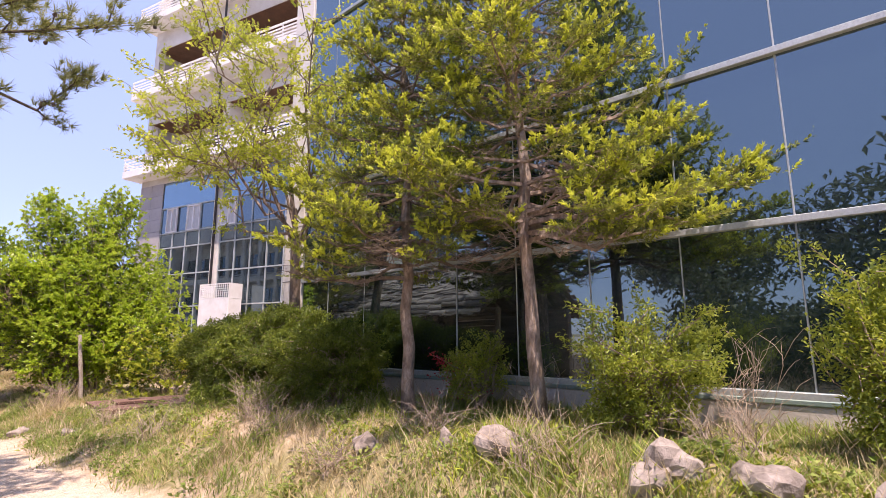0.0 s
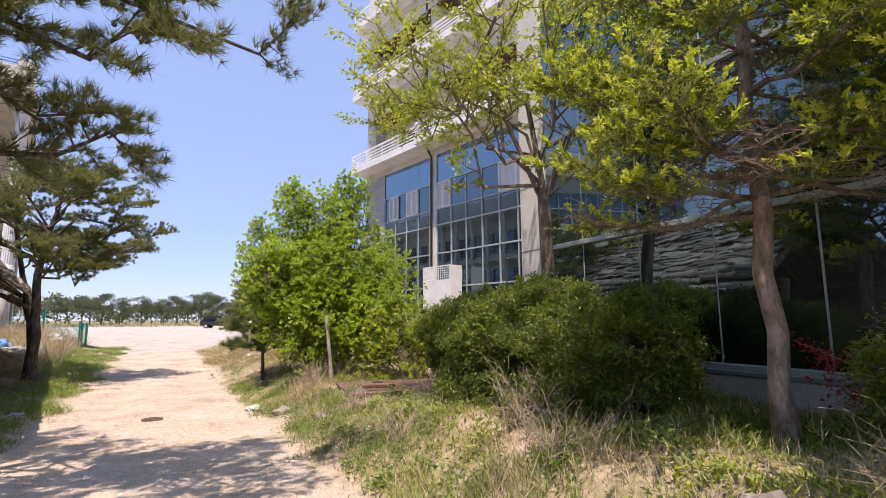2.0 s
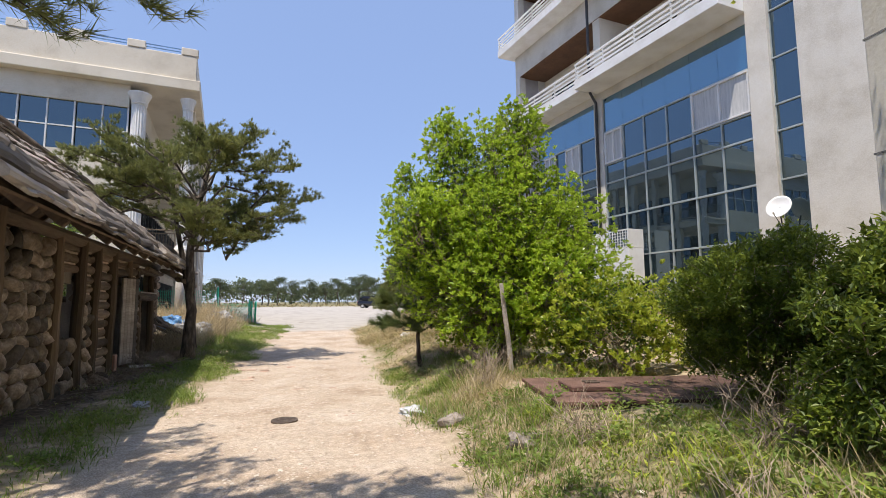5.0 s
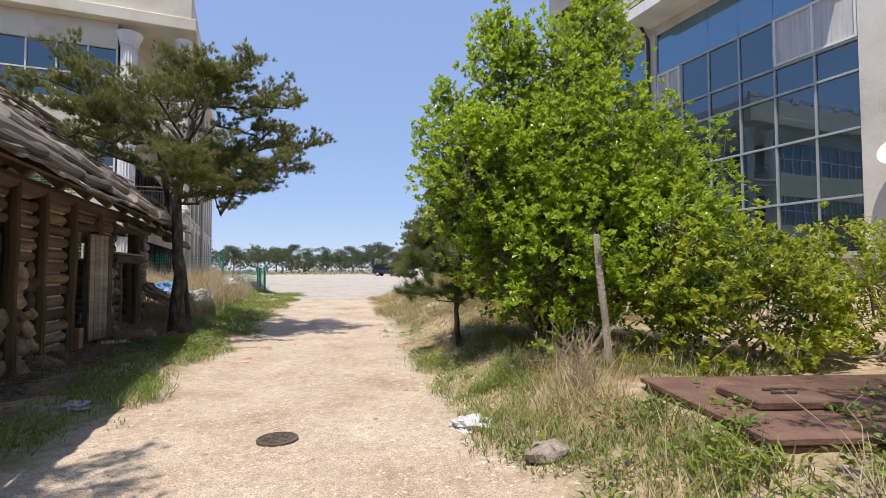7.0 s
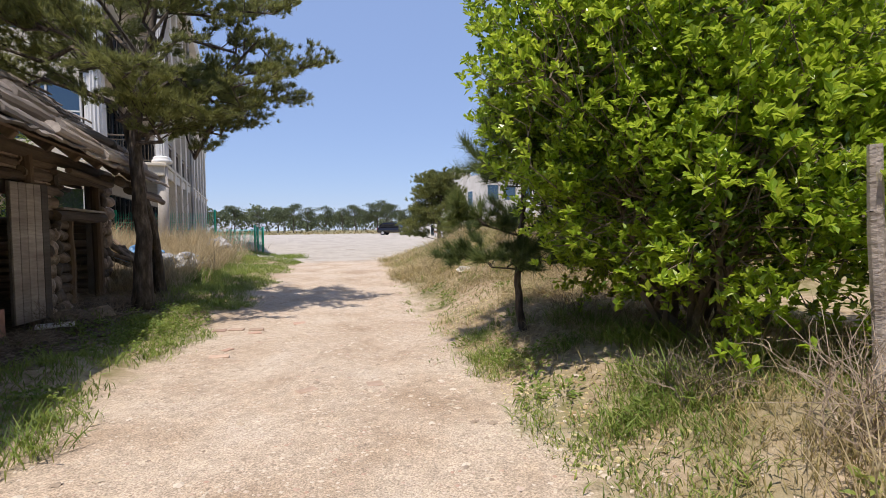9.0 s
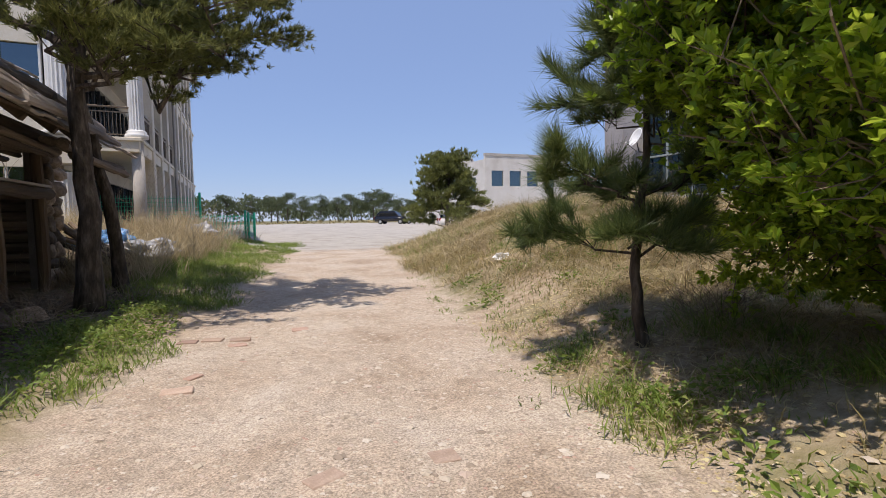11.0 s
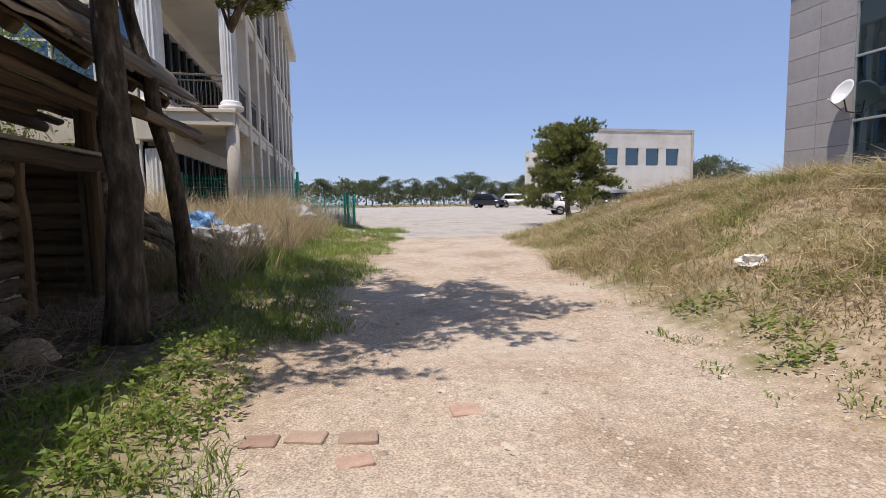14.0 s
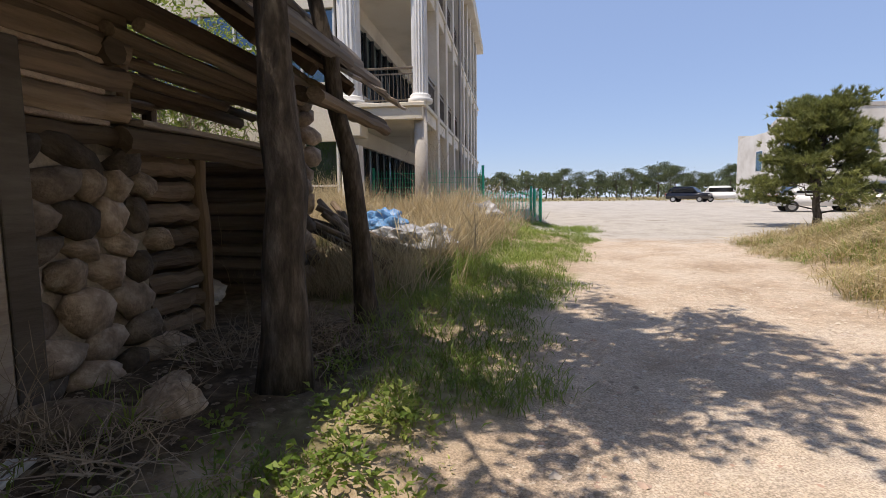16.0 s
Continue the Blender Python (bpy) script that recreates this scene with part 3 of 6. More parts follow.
def build_colonnade():
    t = thing("colonnaded_building", "weathered cream resort building with fluted columns and balconies", "building", LB)
    zf2, zf3, zr = 4.25, 8.3, 12.55

    def column(x, y, z0, z1, r, mat, cap=True, name="column"):
        bm = bmesh.new()
        lathe(bm, [(r, z0 + 0.22), (r * 0.93, z1 - 0.3)], 36, (x, y), 1, 0.035)
        col = part(name, bm, mat, t, "fluted cream column" if mat is M_WHITE else "bare concrete column")
        if cap:
            bm = bmesh.new()
            lathe(bm, [(r * 1.45, z0 - 0.06), (r * 1.5, z0), (r * 1.5, z0 + 0.07), (r * 1.2, z0 + 0.1), (r * 1.3, z0 + 0.16), (r * 1.05, z0 + 0.215)], 24, (x, y))
            part("column_base", bm, M_WHITE, col, smooth=True)
            bm = bmesh.new()
            lathe(bm, [(r * 0.95, z1 - 0.62), (r * 1.1, z1 - 0.55), (r * 1.0, z1 - 0.5), (r * 1.15, z1 - 0.35), (r * 1.45, z1 - 0.12), (r * 1.5, z1 - 0.08), (r * 1.5, z1)], 16, (x, y))
            part("capital", bm, M_WHITE, col, "carved leaf capital")
        return col
    column(0, 0, zf2 + 0.07, zr - 0.35, 0.25, M_WHITE)
    bm = bmesh.new()
    lathe(bm, [(0.21, 0.0), (0.20, zf2 - 0.05)], 20, (0, 0))
    part("column", bm, M_CONC, t, "bare concrete column", smooth=True)
    column(-2.2, 0.05, zf2 + 0.07, zr - 0.35, 0.36, M_WHITE)
    column(-2.2, 0.05, 0.5, zf2 - 0.9, 0.36, M_WHITE, cap=False)
    part("pedestal", boxes((-2.62, -1.78, -0.4, 0.45, zf2 - 0.95, zf2), bevel=0.02), M_CREAM, t)
    for i in range(9):
        y = 2.6 + 2.45 * i
        part("pilaster", boxes((-0.25, 0.2, y - 0.22, y + 0.22, 0.0, zr - 0.02), bevel=0.03), M_CREAM, t, "weathered cream pilaster")
    for z in (zf2, zf3):
        part("slab", boxes((-2.6, 0.12, -0.35, 24.5, z - 0.5, z), bevel=0.02), M_CREAM, t, "stained cream floor slab edge")
        part("slab_lip", boxes((-2.6, 0.2, -0.42, 24.55, z - 0.12, z - 0.003), bevel=0.015), M_CREAM, t)
        # railing round the balconies
        rail = part("railing", boxes((-1.8, 0.0, -0.16, -0.10, z + 1.02, z + 1.08), (0.04, 0.10, 0.25, 24, z + 1.02, z + 1.08), bevel=0.008), M_RAIL, t, "thin bronze metal railing")
        part("bottom_rail", boxes((-1.8, 0.0, -0.15, -0.11, z + 0.10, z + 0.14), (0.05, 0.09, 0.25, 24, z + 0.10, z + 0.14)), M_RAIL, rail)
        part("mid_rail", boxes((-1.8, 0.0, -0.15, -0.11, z + 0.86, z + 0.90), (0.05, 0.09, 0.25, 24, z + 0.86, z + 0.90)), M_RAIL, rail)
        for q in range(15):
            part("baluster", boxes((-1.75 + 0.118 * q, -1.735 + 0.118 * q, -0.14, -0.12, z + 0.14, z + 0.86)), M_RAIL, rail)
        bm = bmesh.new()
        for q in range(190):
            box(bm, 0.06, 0.08, 0.3 + 0.125 * q, 0.315 + 0.125 * q, z + 0.14, z + 0.86)
        tagged(part("far_baluster", bm, M_RAIL, rail), kind="stuff")
    # walls behind the gallery
    for z0, z1 in ((0.0, 0.9), (3.2, zf2 - 0.5), (zf2, zf2 + 0.7), (zf2 + 3.0, zf3 - 0.5), (zf3, zf3 + 0.7), (zf3 + 3.0, zr)):
        part("wall", boxes((-2.6, -2.3, 0.5, 24.5, z0, z1)), M_CREAM, t, "cream wall behind the gallery")
    for z0, z1 in ((0.9, 3.2), (zf2 + 0.7, zf2 + 3.0), (zf3 + 0.7, zf3 + 3.0)):
        for q in range(12):
            y = 0.5 + 2.0 * q
            w = part("window", boxes((-2.48, -2.46, y + 0.06, y + 1.94, z0, z1)), M_GLASSB, t, "dark green tinted window")
            part("window_frame", boxes((-2.45, -2.36, y, y + 0.06, z0, z1), (-2.45, -2.36, y + 0.97, y + 1.03, z0, z1), (-2.45, -2.36, y + 1.03, y + 1.94, z0 + 0.7, z0 + 0.76)), M_DARKMETAL, w)
    # the near end, left of the gallery
    for z0, z1 in ((0, 0.7), (3.2, 5.0), (7.2, 9.0), (11.4, zr)):
        part("end_wall", boxes((-16, -2.62, -0.1, 0.2, z0, z1)), M_CREAM, t, "stained cream end wall")
    for z0, z1 in ((0.7, 3.2), (5.0, 7.2), (9.0, 11.4)):
        for q in range(6):
            x = -2.62 - 2.2 * q
            part("window", boxes((x - 2.14, x - 0.06, 0.02, 0.05, z0, z1)), M_GLASSB, t, "broken tinted window")
            part("window_frame", boxes((x - 0.06, x, -0.06, 0.1, z0, z1), (x - 1.13, x - 1.07, -0.06, 0.1, z0, z1), (x - 2.14, x - 0.06, -0.05, 0.0, z0 + 1.1, z0 + 1.16)), M_WHITE, t)
    part("side_wall", boxes((-16, -15.7, 0.2, 24.5, 0, zr)), M_CREAM, t)
    part("far_wall", boxes((-15.7, -0.3, 24.2, 24.5, 0, zr)), M_CREAM, t)
    part("roof_slab", boxes((-16.4, 0.55, -0.6, 25, zr, zr + 0.55), bevel=0.03), M_CREAM, t, "stained overhanging roof slab")
    part("parapet", boxes((-16, 0.35, -0.42, -0.2, zr + 0.552, zr + 1.9), (0.13, 0.35, -0.2, 24.8, zr + 0.552, zr + 1.9), bevel=0.03), M_CREAM, t, "weathered roof parapet")
    for q in range(7):
        part("parapet_block", boxes((-0.4 - 2.4 * q, 0.4 - 2.4 * q, -0.45, -0.15, zr + 1.903, zr + 2.3), bevel=0.03), M_CREAM, t)
        part("roof_rail", boxes((-2.0 - 2.4 * q, -0.4 - 2.4 * q, -0.33, -0.29, zr + 2.05, zr + 2.09), (-2.0 - 2.4 * q, -0.4 - 2.4 * q, -0.33, -0.29, zr + 2.2, zr + 2.24)), M_BLUEBAG, t, "thin blue roof railing")
    part("floor_slab", boxes((-15.7, -0.3, 0.2, 24.2, zf2 - 0.3, zf2 - 0.01), (-15.7, -0.3, 0.2, 24.2, zf3 - 0.3, zf3 - 0.01)), M_CREAM, t)
    part("downpipe", tube(bmesh.new(), [(0.28, 9.3, 0.3), (0.28, 9.3, zr)], [0.07, 0.07], 8), M_CONC, t)


build_colonnade()

# ---------------------------------------------------------------- the ruined log house
HOUSE = pose(-6.1, 15.0, 0.0, 0, 0, 8)      # x: towards the track, y: along the front


def log_mesh(length, r, seed, mat=None, axis="y"):
    random.seed(seed)
    bm = bmesh.new()
    k = 7
    pts = [((random.random() - 0.5) * r * 0.3, -length / 2 + length * i / (k - 1), (random.random() - 0.5) * r * 0.3) for i in range(k)]
    if axis == "z":
        pts = [(x, z, y + length / 2) for x, y, z in pts]
    if axis == "x":
        pts = [(y, x, z) for x, y, z in pts]
    tube(bm, pts, [r * random.uniform(0.88, 1.08) for _ in range(k)], 9, True, 0.14)
    return finish(bm, "log", mat or M_LOG)


def stone_mesh(seed, sx, sy, sz, name="stone", mat=None, lumpy=0.28, sub=2):
    bm = bmesh.new()
    bmesh.ops.create_icosphere(bm, subdivisions=sub, radius=1.0)
    off = Vector((seed * 3.7, seed * 1.3, seed * 7.1))
    for v in bm.verts:
        n = noise.noise(v.co * 1.1 + off) * lumpy + noise.noise(v.co * 3.0 + off) * lumpy * 0.25
        v.co = v.co * (1 + n)
        v.co.x, v.co.y, v.co.z = v.co.x * sx, v.co.y * sy, v.co.z * sz
    return finish(bm, name, mat or M_STONE, smooth=sub > 1)


STONES = [stone_mesh(i, 0.11, 0.165 + 0.02 * (i % 3), 0.12, lumpy=0.5, sub=2) for i in range(6)]
for me in STONES:
    me.polygons.foreach_set("use_smooth", [True] * len(me.polygons))
LOGS = [log_mesh(1.0, 0.10, 50 + i) for i in range(5)]


def piece(name, me, parent, loc, rot=(0, 0, 0), sc=(1, 1, 1)):
    ob = new(name, me)
    ob.parent = parent
    ob.location, ob.rotation_euler, ob.scale = loc, rot, sc
    return ob


def stone_wall(parent, y0, y1, z0, z1, x=0.0):
    random.seed(int(y0 * 100) + 5)
    part("wall_core", boxes((x - 0.28, x - 0.05, y0, y1, z0 - 0.2, z1)), M_MORTAR, parent)
    z = z0 - 0.05
    while z < z1 - 0.05:
        y = y0 + random.uniform(0.0, 0.12)
        hh = random.uniform(0.18, 0.34)
        while y < y1 - 0.05:
            w = random.uniform(0.22, 0.5)
            piece("stone", random.choice(STONES), parent, (x - 0.05 + random.uniform(-0.02, 0.04), y + w / 2, z + hh / 2),
                  (random.uniform(-0.5, 0.5) + math.pi * random.randint(0, 1), random.uniform(-0.3, 0.3), random.uniform(-0.25, 0.25)), (1, w / 0.32, hh / 0.22))
            y += w
        z += hh * 0.92


def log_wall(parent, y0, y1, z0, z1, x=0.0, mortar=True):
    random.seed(int(y0 * 100) + 9)
    if mortar:
        part("wall_core", boxes((x - 0.2, x - 0.09, y0, y1, z0 - 0.2, z1)), M_MORTAR, parent)
    z = z0
    while z < z1 - 0.05:
        d = random.uniform(0.15, 0.21)
        piece("log", random.choice(LOGS), parent, (x - 0.05 + random.uniform(-0.02, 0.03), (y0 + y1) / 2, z + d / 2),
              (0, random.uniform(0, 6), random.uniform(-0.02, 0.02)), (d / 0.2, (y1 - y0) * random.uniform(0.97, 1.04), d / 0.2))
        if mortar and z + d < z1 - 0.03:
            part("chinking", boxes((x - 0.088, x + random.uniform(-0.005, 0.025), y0 + random.uniform(0.03, 0.2), y1 - random.uniform(0.03, 0.25), z + d - 0.008, z + d + 0.03), bevel=0.008), M_CHINK, parent, "pinkish mortar between the logs")
        z += d + 0.022


def build_house():
    h = thing("log_house", "ruined log and stone house with a sagging board roof", "house", HOUSE)
    z0 = 0.05
    log_wall(h, -9.5, -7.0, z0, 2.75)
    stone_wall(h, -6.85, -4.75, z0, 2.75)
    stone_wall(h, -4.6, -3.5, z0, 1.0)
    log_wall(h, -4.6, -3.5, 2.25, 2.8)
    stone_wall(h, -3.35, -2.55, z0, 1.7)
    log_wall(h, -3.35, -2.55, 1.7, 2.8)
    log_wall(h, -2.4, -1.3, z0, 2.8)
    stone_wall(h, 0.45, 1.74, z0, 1.72, 0.03)
    log_wall(h, 0.3, 1.6, 1.78, 2.8, 0.02)
    log_wall(h, 1.78, 2.5, 0.15, 1.74, -0.1, False)
    stone_wall(h, 4.1, 4.78, z0, 2.7)
    log_wall(h, -1.15, 0.4, 2.35, 2.8)
    # far end and back of the house
    part("end_wall_core", boxes((-4.2, -0.3, 4.35, 4.45, z0, 1.75)), M_LOGV, h)
    for i in range(10):
        piece("log", LOGS[i % 5], h, (-2.2, 4.27 + 0.02 * (i % 2), 0.15 + 0.185 * i), (0, 0.3 * i, radians(90)), (0.95, 3.9, 0.95))
    part("back_wall", boxes((-4.3, -4.1, -9.5, 1.2, z0, 3.2)), M_LOG, h, "dark log back wall")
    part("cross_wall", boxes((-4.1, -1.6, 1.0, 1.15, z0, 2.9)), M_LOG, h)
    for i in range(7):
        piece("log", LOGS[i % 5], h, (-4.2, 2.8, 0.2 + 0.2 * i), (0, i, 0), (1, 3.2, 1))
    for i, (x, y, z, r) in enumerate(((0.02, -9.6, 3.0, 0.12), (0.02, -6.92, 3.0, 0.12), (0.03, -4.68, 2.95, 0.1), (0.03, -3.42, 2.95, 0.11), (0.03, -2.48, 2.95, 0.11), (0.04, -1.22, 2.9, 0.12),
                                      (0.04, 0.44, 2.9, 0.1), (-0.1, 1.68, 2.9, 0.07), (-0.08, 2.54, 1.85, 0.075), (0.0, 3.9, 2.9, 0.1), (-4.1, 1.4, 3.0, 0.1), (-4.1, 4.5, 3.0, 0.1), (-2.2, 4.4, 3.4, 0.1), (-4.1, 2.9, 2.8, 0.08))):
        piece("post", log_mesh(z, r, 80 + i, M_LOGV, "z"), h, (x, y, z0 - 0.1))
    piece("beam", log_mesh(2.7, 0.12, 120), h, (0.03, 2.85, 1.85))
    piece("sill_board", finish(boxes((-0.14, 0.14, 1.62, 4.1, 1.965, 2.01), bevel=0.008), "sill_board", M_GREYWOOD), h, (0, 0, 0))
    piece("beam", log_mesh(14.4, 0.12, 121), h, (0.0, -2.4, 2.88))
    piece("beam", log_mesh(14.2, 0.11, 122), h, (-4.1, -2.4, 2.95))
    piece("beam", log_mesh(4.2, 0.1, 123, None, "x"), h, (-2.0, 1.45, 2.5))
    piece("beam", log_mesh(4.2, 0.1, 124, None, "x"), h, (-2.0, 4.4, 2.75))
    piece("beam", log_mesh(2.8, 0.08, 125), h, (-4.1, 2.9, 2.05))
    # rafters and roof boards
    sl = math.atan2(2.75, 3.1)
    for i in range(14):
        y = -9.4 + i * 1.04
        for side in (0, 1):
            m = Matrix.Translation((-2.05, y, 5.45)) @ pose(0, 0, 0, 0, 0, 180 * side) @ Matrix.Rotation(sl, 4, "Y")
            ob = piece("rafter", finish(boxes((0, 4.05, -0.06, 0.06, -0.16, -0.04), bevel=0.012), "rafter", M_LOGV), h, (0, 0, 0))
            ob.matrix_basis = m
    random.seed(31)
    boards = []
    for i in range(7):
        bm = bmesh.new()
        n = 9
        top = []
        for k in range(n):
            yy = -0.6 + 1.2 * k / (n - 1)
            e0, e1 = -0.17 + random.uniform(-0.03, 0.03), 0.17 + random.uniform(-0.05, 0.05)
            lift = random.uniform(-0.015, 0.02)
            top.append([bm.verts.new((e0, yy, 0.0)), bm.verts.new((e1, yy, 0.02 + lift)), bm.verts.new((e0, yy, 0.03)), bm.verts.new((e1, yy, 0.055 + lift))])
        for a, b in zip(top, top[1:]):
            for q in ((0, 1), (1, 3), (3, 2), (2, 0)):
                bm.faces.new((a[q[0]], a[q[1]], b[q[1]], b[q[0]]))
        for e in (top[0], top[-1]):
            bm.faces.new((e[0], e[1], e[3], e[2]))
        boards.append(finish(bm, "roof_board", M_GREYWOOD))
    for side in (0, 1):
        d = 4.12
        while d > 0.0:
            y = -9.9 + random.uniform(0, 0.6)
            end = 4.4
            while y < end:
                ln = random.uniform(0.7, 1.6)
                if not (random.random() < 0.07 or (y > 1.4 and d < 1.6 and random.random() < 0.5)):
                    m = Matrix.Translation((-2.05, y + ln / 2, 5.48)) @ pose(0, 0, 0, 0, 0, 180 * side) @ Matrix.Rotation(sl, 4, "Y") @ Matrix.Translation((d + random.uniform(-0.08, 0.08), 0, 0.02 + random.uniform(0, 0.05)))
                    m = m @ pose(0, 0, 0, random.uniform(-2.5, 2.5), random.uniform(-9, 2), random.uniform(-4, 4))
                    ob = piece("roof_board", random.choice(boards), h, (0, 0, 0))
                    ob.matrix_basis = m @ Matrix.Diagonal((random.uniform(0.8, 1.1), ln / 1.2, 1, 1))
                y += ln * 0.93
            d -= 0.21
    piece("roof_deck", finish(boxes((0.0, 4.0, -9.7, 4.2, -0.045, -0.01), m=Matrix.Translation((-2.05, 0, 5.45)) @ Matrix.Rotation(sl, 4, "Y")), "roof_deck", M_LOGV), h, (0, 0, 0))
    piece("roof_deck", finish(boxes((0.0, 3.9, -4.2, 9.7, -0.045, -0.01), m=Matrix.Translation((-2.05, 0, 5.45)) @ pose(0, 0, 0, 0, 0, 180) @ Matrix.Rotation(sl, 4, "Y")), "roof_deck", M_LOGV), h, (0, 0, 0))
    for i in range(3):
        piece("ridge_log", log_mesh(4.9, 0.13, 140 + i), h, (-2.05, -7.4 + 4.8 * i, 5.58))
    # broken pole ceiling over the open bay
    random.seed(61)
    for i in range(17):
        if i in (11, 14):
            continue
        ln = random.uniform(2.2, 3.3)
        ob = piece("ceiling_pole", LOGS[i % 5], h, (0.25 - 0.19 * i, 1.25 + ln / 2 + random.uniform(0, 0.4), 2.62 + random.uniform(-0.06, 0.05)),
                   (random.uniform(-0.05, 0.05), random.uniform(-0.2, 0.2), random.uniform(-0.06, 0.06)), (0.7, ln, 0.55))
    for i, (x, z) in enumerate(((-0.9, 2.5), (-2.4, 2.42), (-3.3, 2.2))):
        piece("beam", log_mesh(3.3, 0.08, 150 + i), h, (x, 2.9, z), (0.03 * (i - 1), 0, 0.05 * i))
    # thick half-round slabs weighing the eaves down, ends ragged
    slabs = [log_mesh(1.0, 0.1, 160 + i, M_GREYWOOD) for i in range(4)]
    random.seed(62)
    for layer in range(3):
        y = -9.8
        while y < 4.3:
            ln = random.uniform(1.0, 2.3)
            m = Matrix.Translation((-2.05, min(y + ln / 2, 4.5 - ln / 2 + random.uniform(0, 0.3)), 5.5)) @ Matrix.Rotation(sl, 4, "Y") @ Matrix.Translation((4.05 - 0.3 * layer + random.uniform(-0.08, 0.1), 0, 0.1 + 0.03 * layer + random.uniform(0, 0.06)))
            ob = piece("roof_slab", random.choice(slabs), h, (0, 0, 0))
            ob.matrix_basis = m @ pose(0, 0, 0, random.uniform(-2, 2), 0, random.uniform(-3, 3)) @ Matrix.Diagonal((random.uniform(0.9, 1.5), ln, random.uniform(0.55, 0.9), 1))
            y += ln * random.uniform(0.85, 1.0)
    random.seed(63)
    for i in range(9):
        ob = piece("sagging_slab", LOGS[i % 5], h, (0.45 + 0.09 * i, 3.3 + random.uniform(0, 0.7), 2.72 - 0.05 * i + random.uniform(-0.05, 0.05)),
                   (random.uniform(-0.08, 0.02), 0.5, random.uniform(-0.08, 0.08)), (1.0, random.uniform(1.2, 1.9), 0.7))
    # the half-open plank door
    door = part("door", boxes((-0.02, 0.02, 0, 0.86, 0.0, 2.2)), M_GREYWOOD, h, "weathered grey plank door standing ajar")
    for i in range(5):
        part("plank", boxes((0.021, 0.045, 0.005 + 0.172 * i, 0.165 + 0.172 * i, 0.01, 2.19), bevel=0.006), M_GREYWOOD, door)
    door.location, door.rotation_euler = (0.05, -0.25, 0.12), (0, 0, radians(-12))


build_house()


# ---------------------------------------------------------------- trees and shrubs
def vec(*a):
    return np.array(a, float)


def limb(a, b, bow=0.15, k=6, rng=RNG, lift=0.0):
    """A crooked limb from a to b."""
    a, b = np.array(a, float), np.array(b, float)
    L = np.linalg.norm(b - a)
    t = np.linspace(0, 1, k)[:, None]
    off = rng.normal(size=(k, 3)) * L * bow * 0.25
    off[0] = off[-1] = 0
    pts = a + (b - a) * t + off
    pts[:, 2] += np.sin(t[:, 0] * math.pi) * lift * L
    return pts


def limbs_mesh(paths, n=6):
    bm = bmesh.new()
    for pts, r0, r1 in paths:
        rr = np.linspace(r0, r1, len(pts)).tolist()
        tube(bm, [tuple(p) for p in pts], rr, n, False)
    return bm


def tuft_needles(P, D, per, length, width, up=0.5, spread=0.8, rng=RNG):
    n = len(P)
    p = np.repeat(P, per, 0)
    d = np.repeat(unit(D), per, 0) * 0.7 + rng.normal(size=(n * per, 3)) * spread * 0.6 + vec(0, 0, up)
    p = p + rng.normal(size=p.shape) * 0.012
    return needles(p, d, length * rng.uniform(0.7, 1.15, n * per), width * rng.uniform(0.7, 1.2, n * per), rng)


def side_twigs(path, count, length, start=0.3, flat=0.25, rise=0.15, rng=RNG):
    out = []
    pts = np.array(path)
    seg = np.linspace(0, 1, len(pts))
    for i in range(count):
        f = start + (1 - start) * (i + rng.random()) / count
        p = np.array([np.interp(f, seg, pts[:, k]) for k in range(3)])
        d = unit(np.array([np.interp(min(1, f + 0.1), seg, pts[:, k]) - np.interp(max(0, f - 0.1), seg, pts[:, k]) for k in range(3)]))
        s = unit(np.cross(d, vec(0, 0, 1))) * (1 if i % 2 else -1)
        L = length * (0.45 + 0.75 * rng.random()) * (1.1 - 0.5 * f)
        e = p + (d * 0.65 + s * 0.75 + vec(0, 0, rise) + rng.normal(size=3) * flat) * L
        out.append(limb(p, e, 0.25, 4, rng, 0.08))
    out.append(np.array([pts[-2], pts[-1] + (pts[-1] - pts[-2]) * 0.4]))
    return out


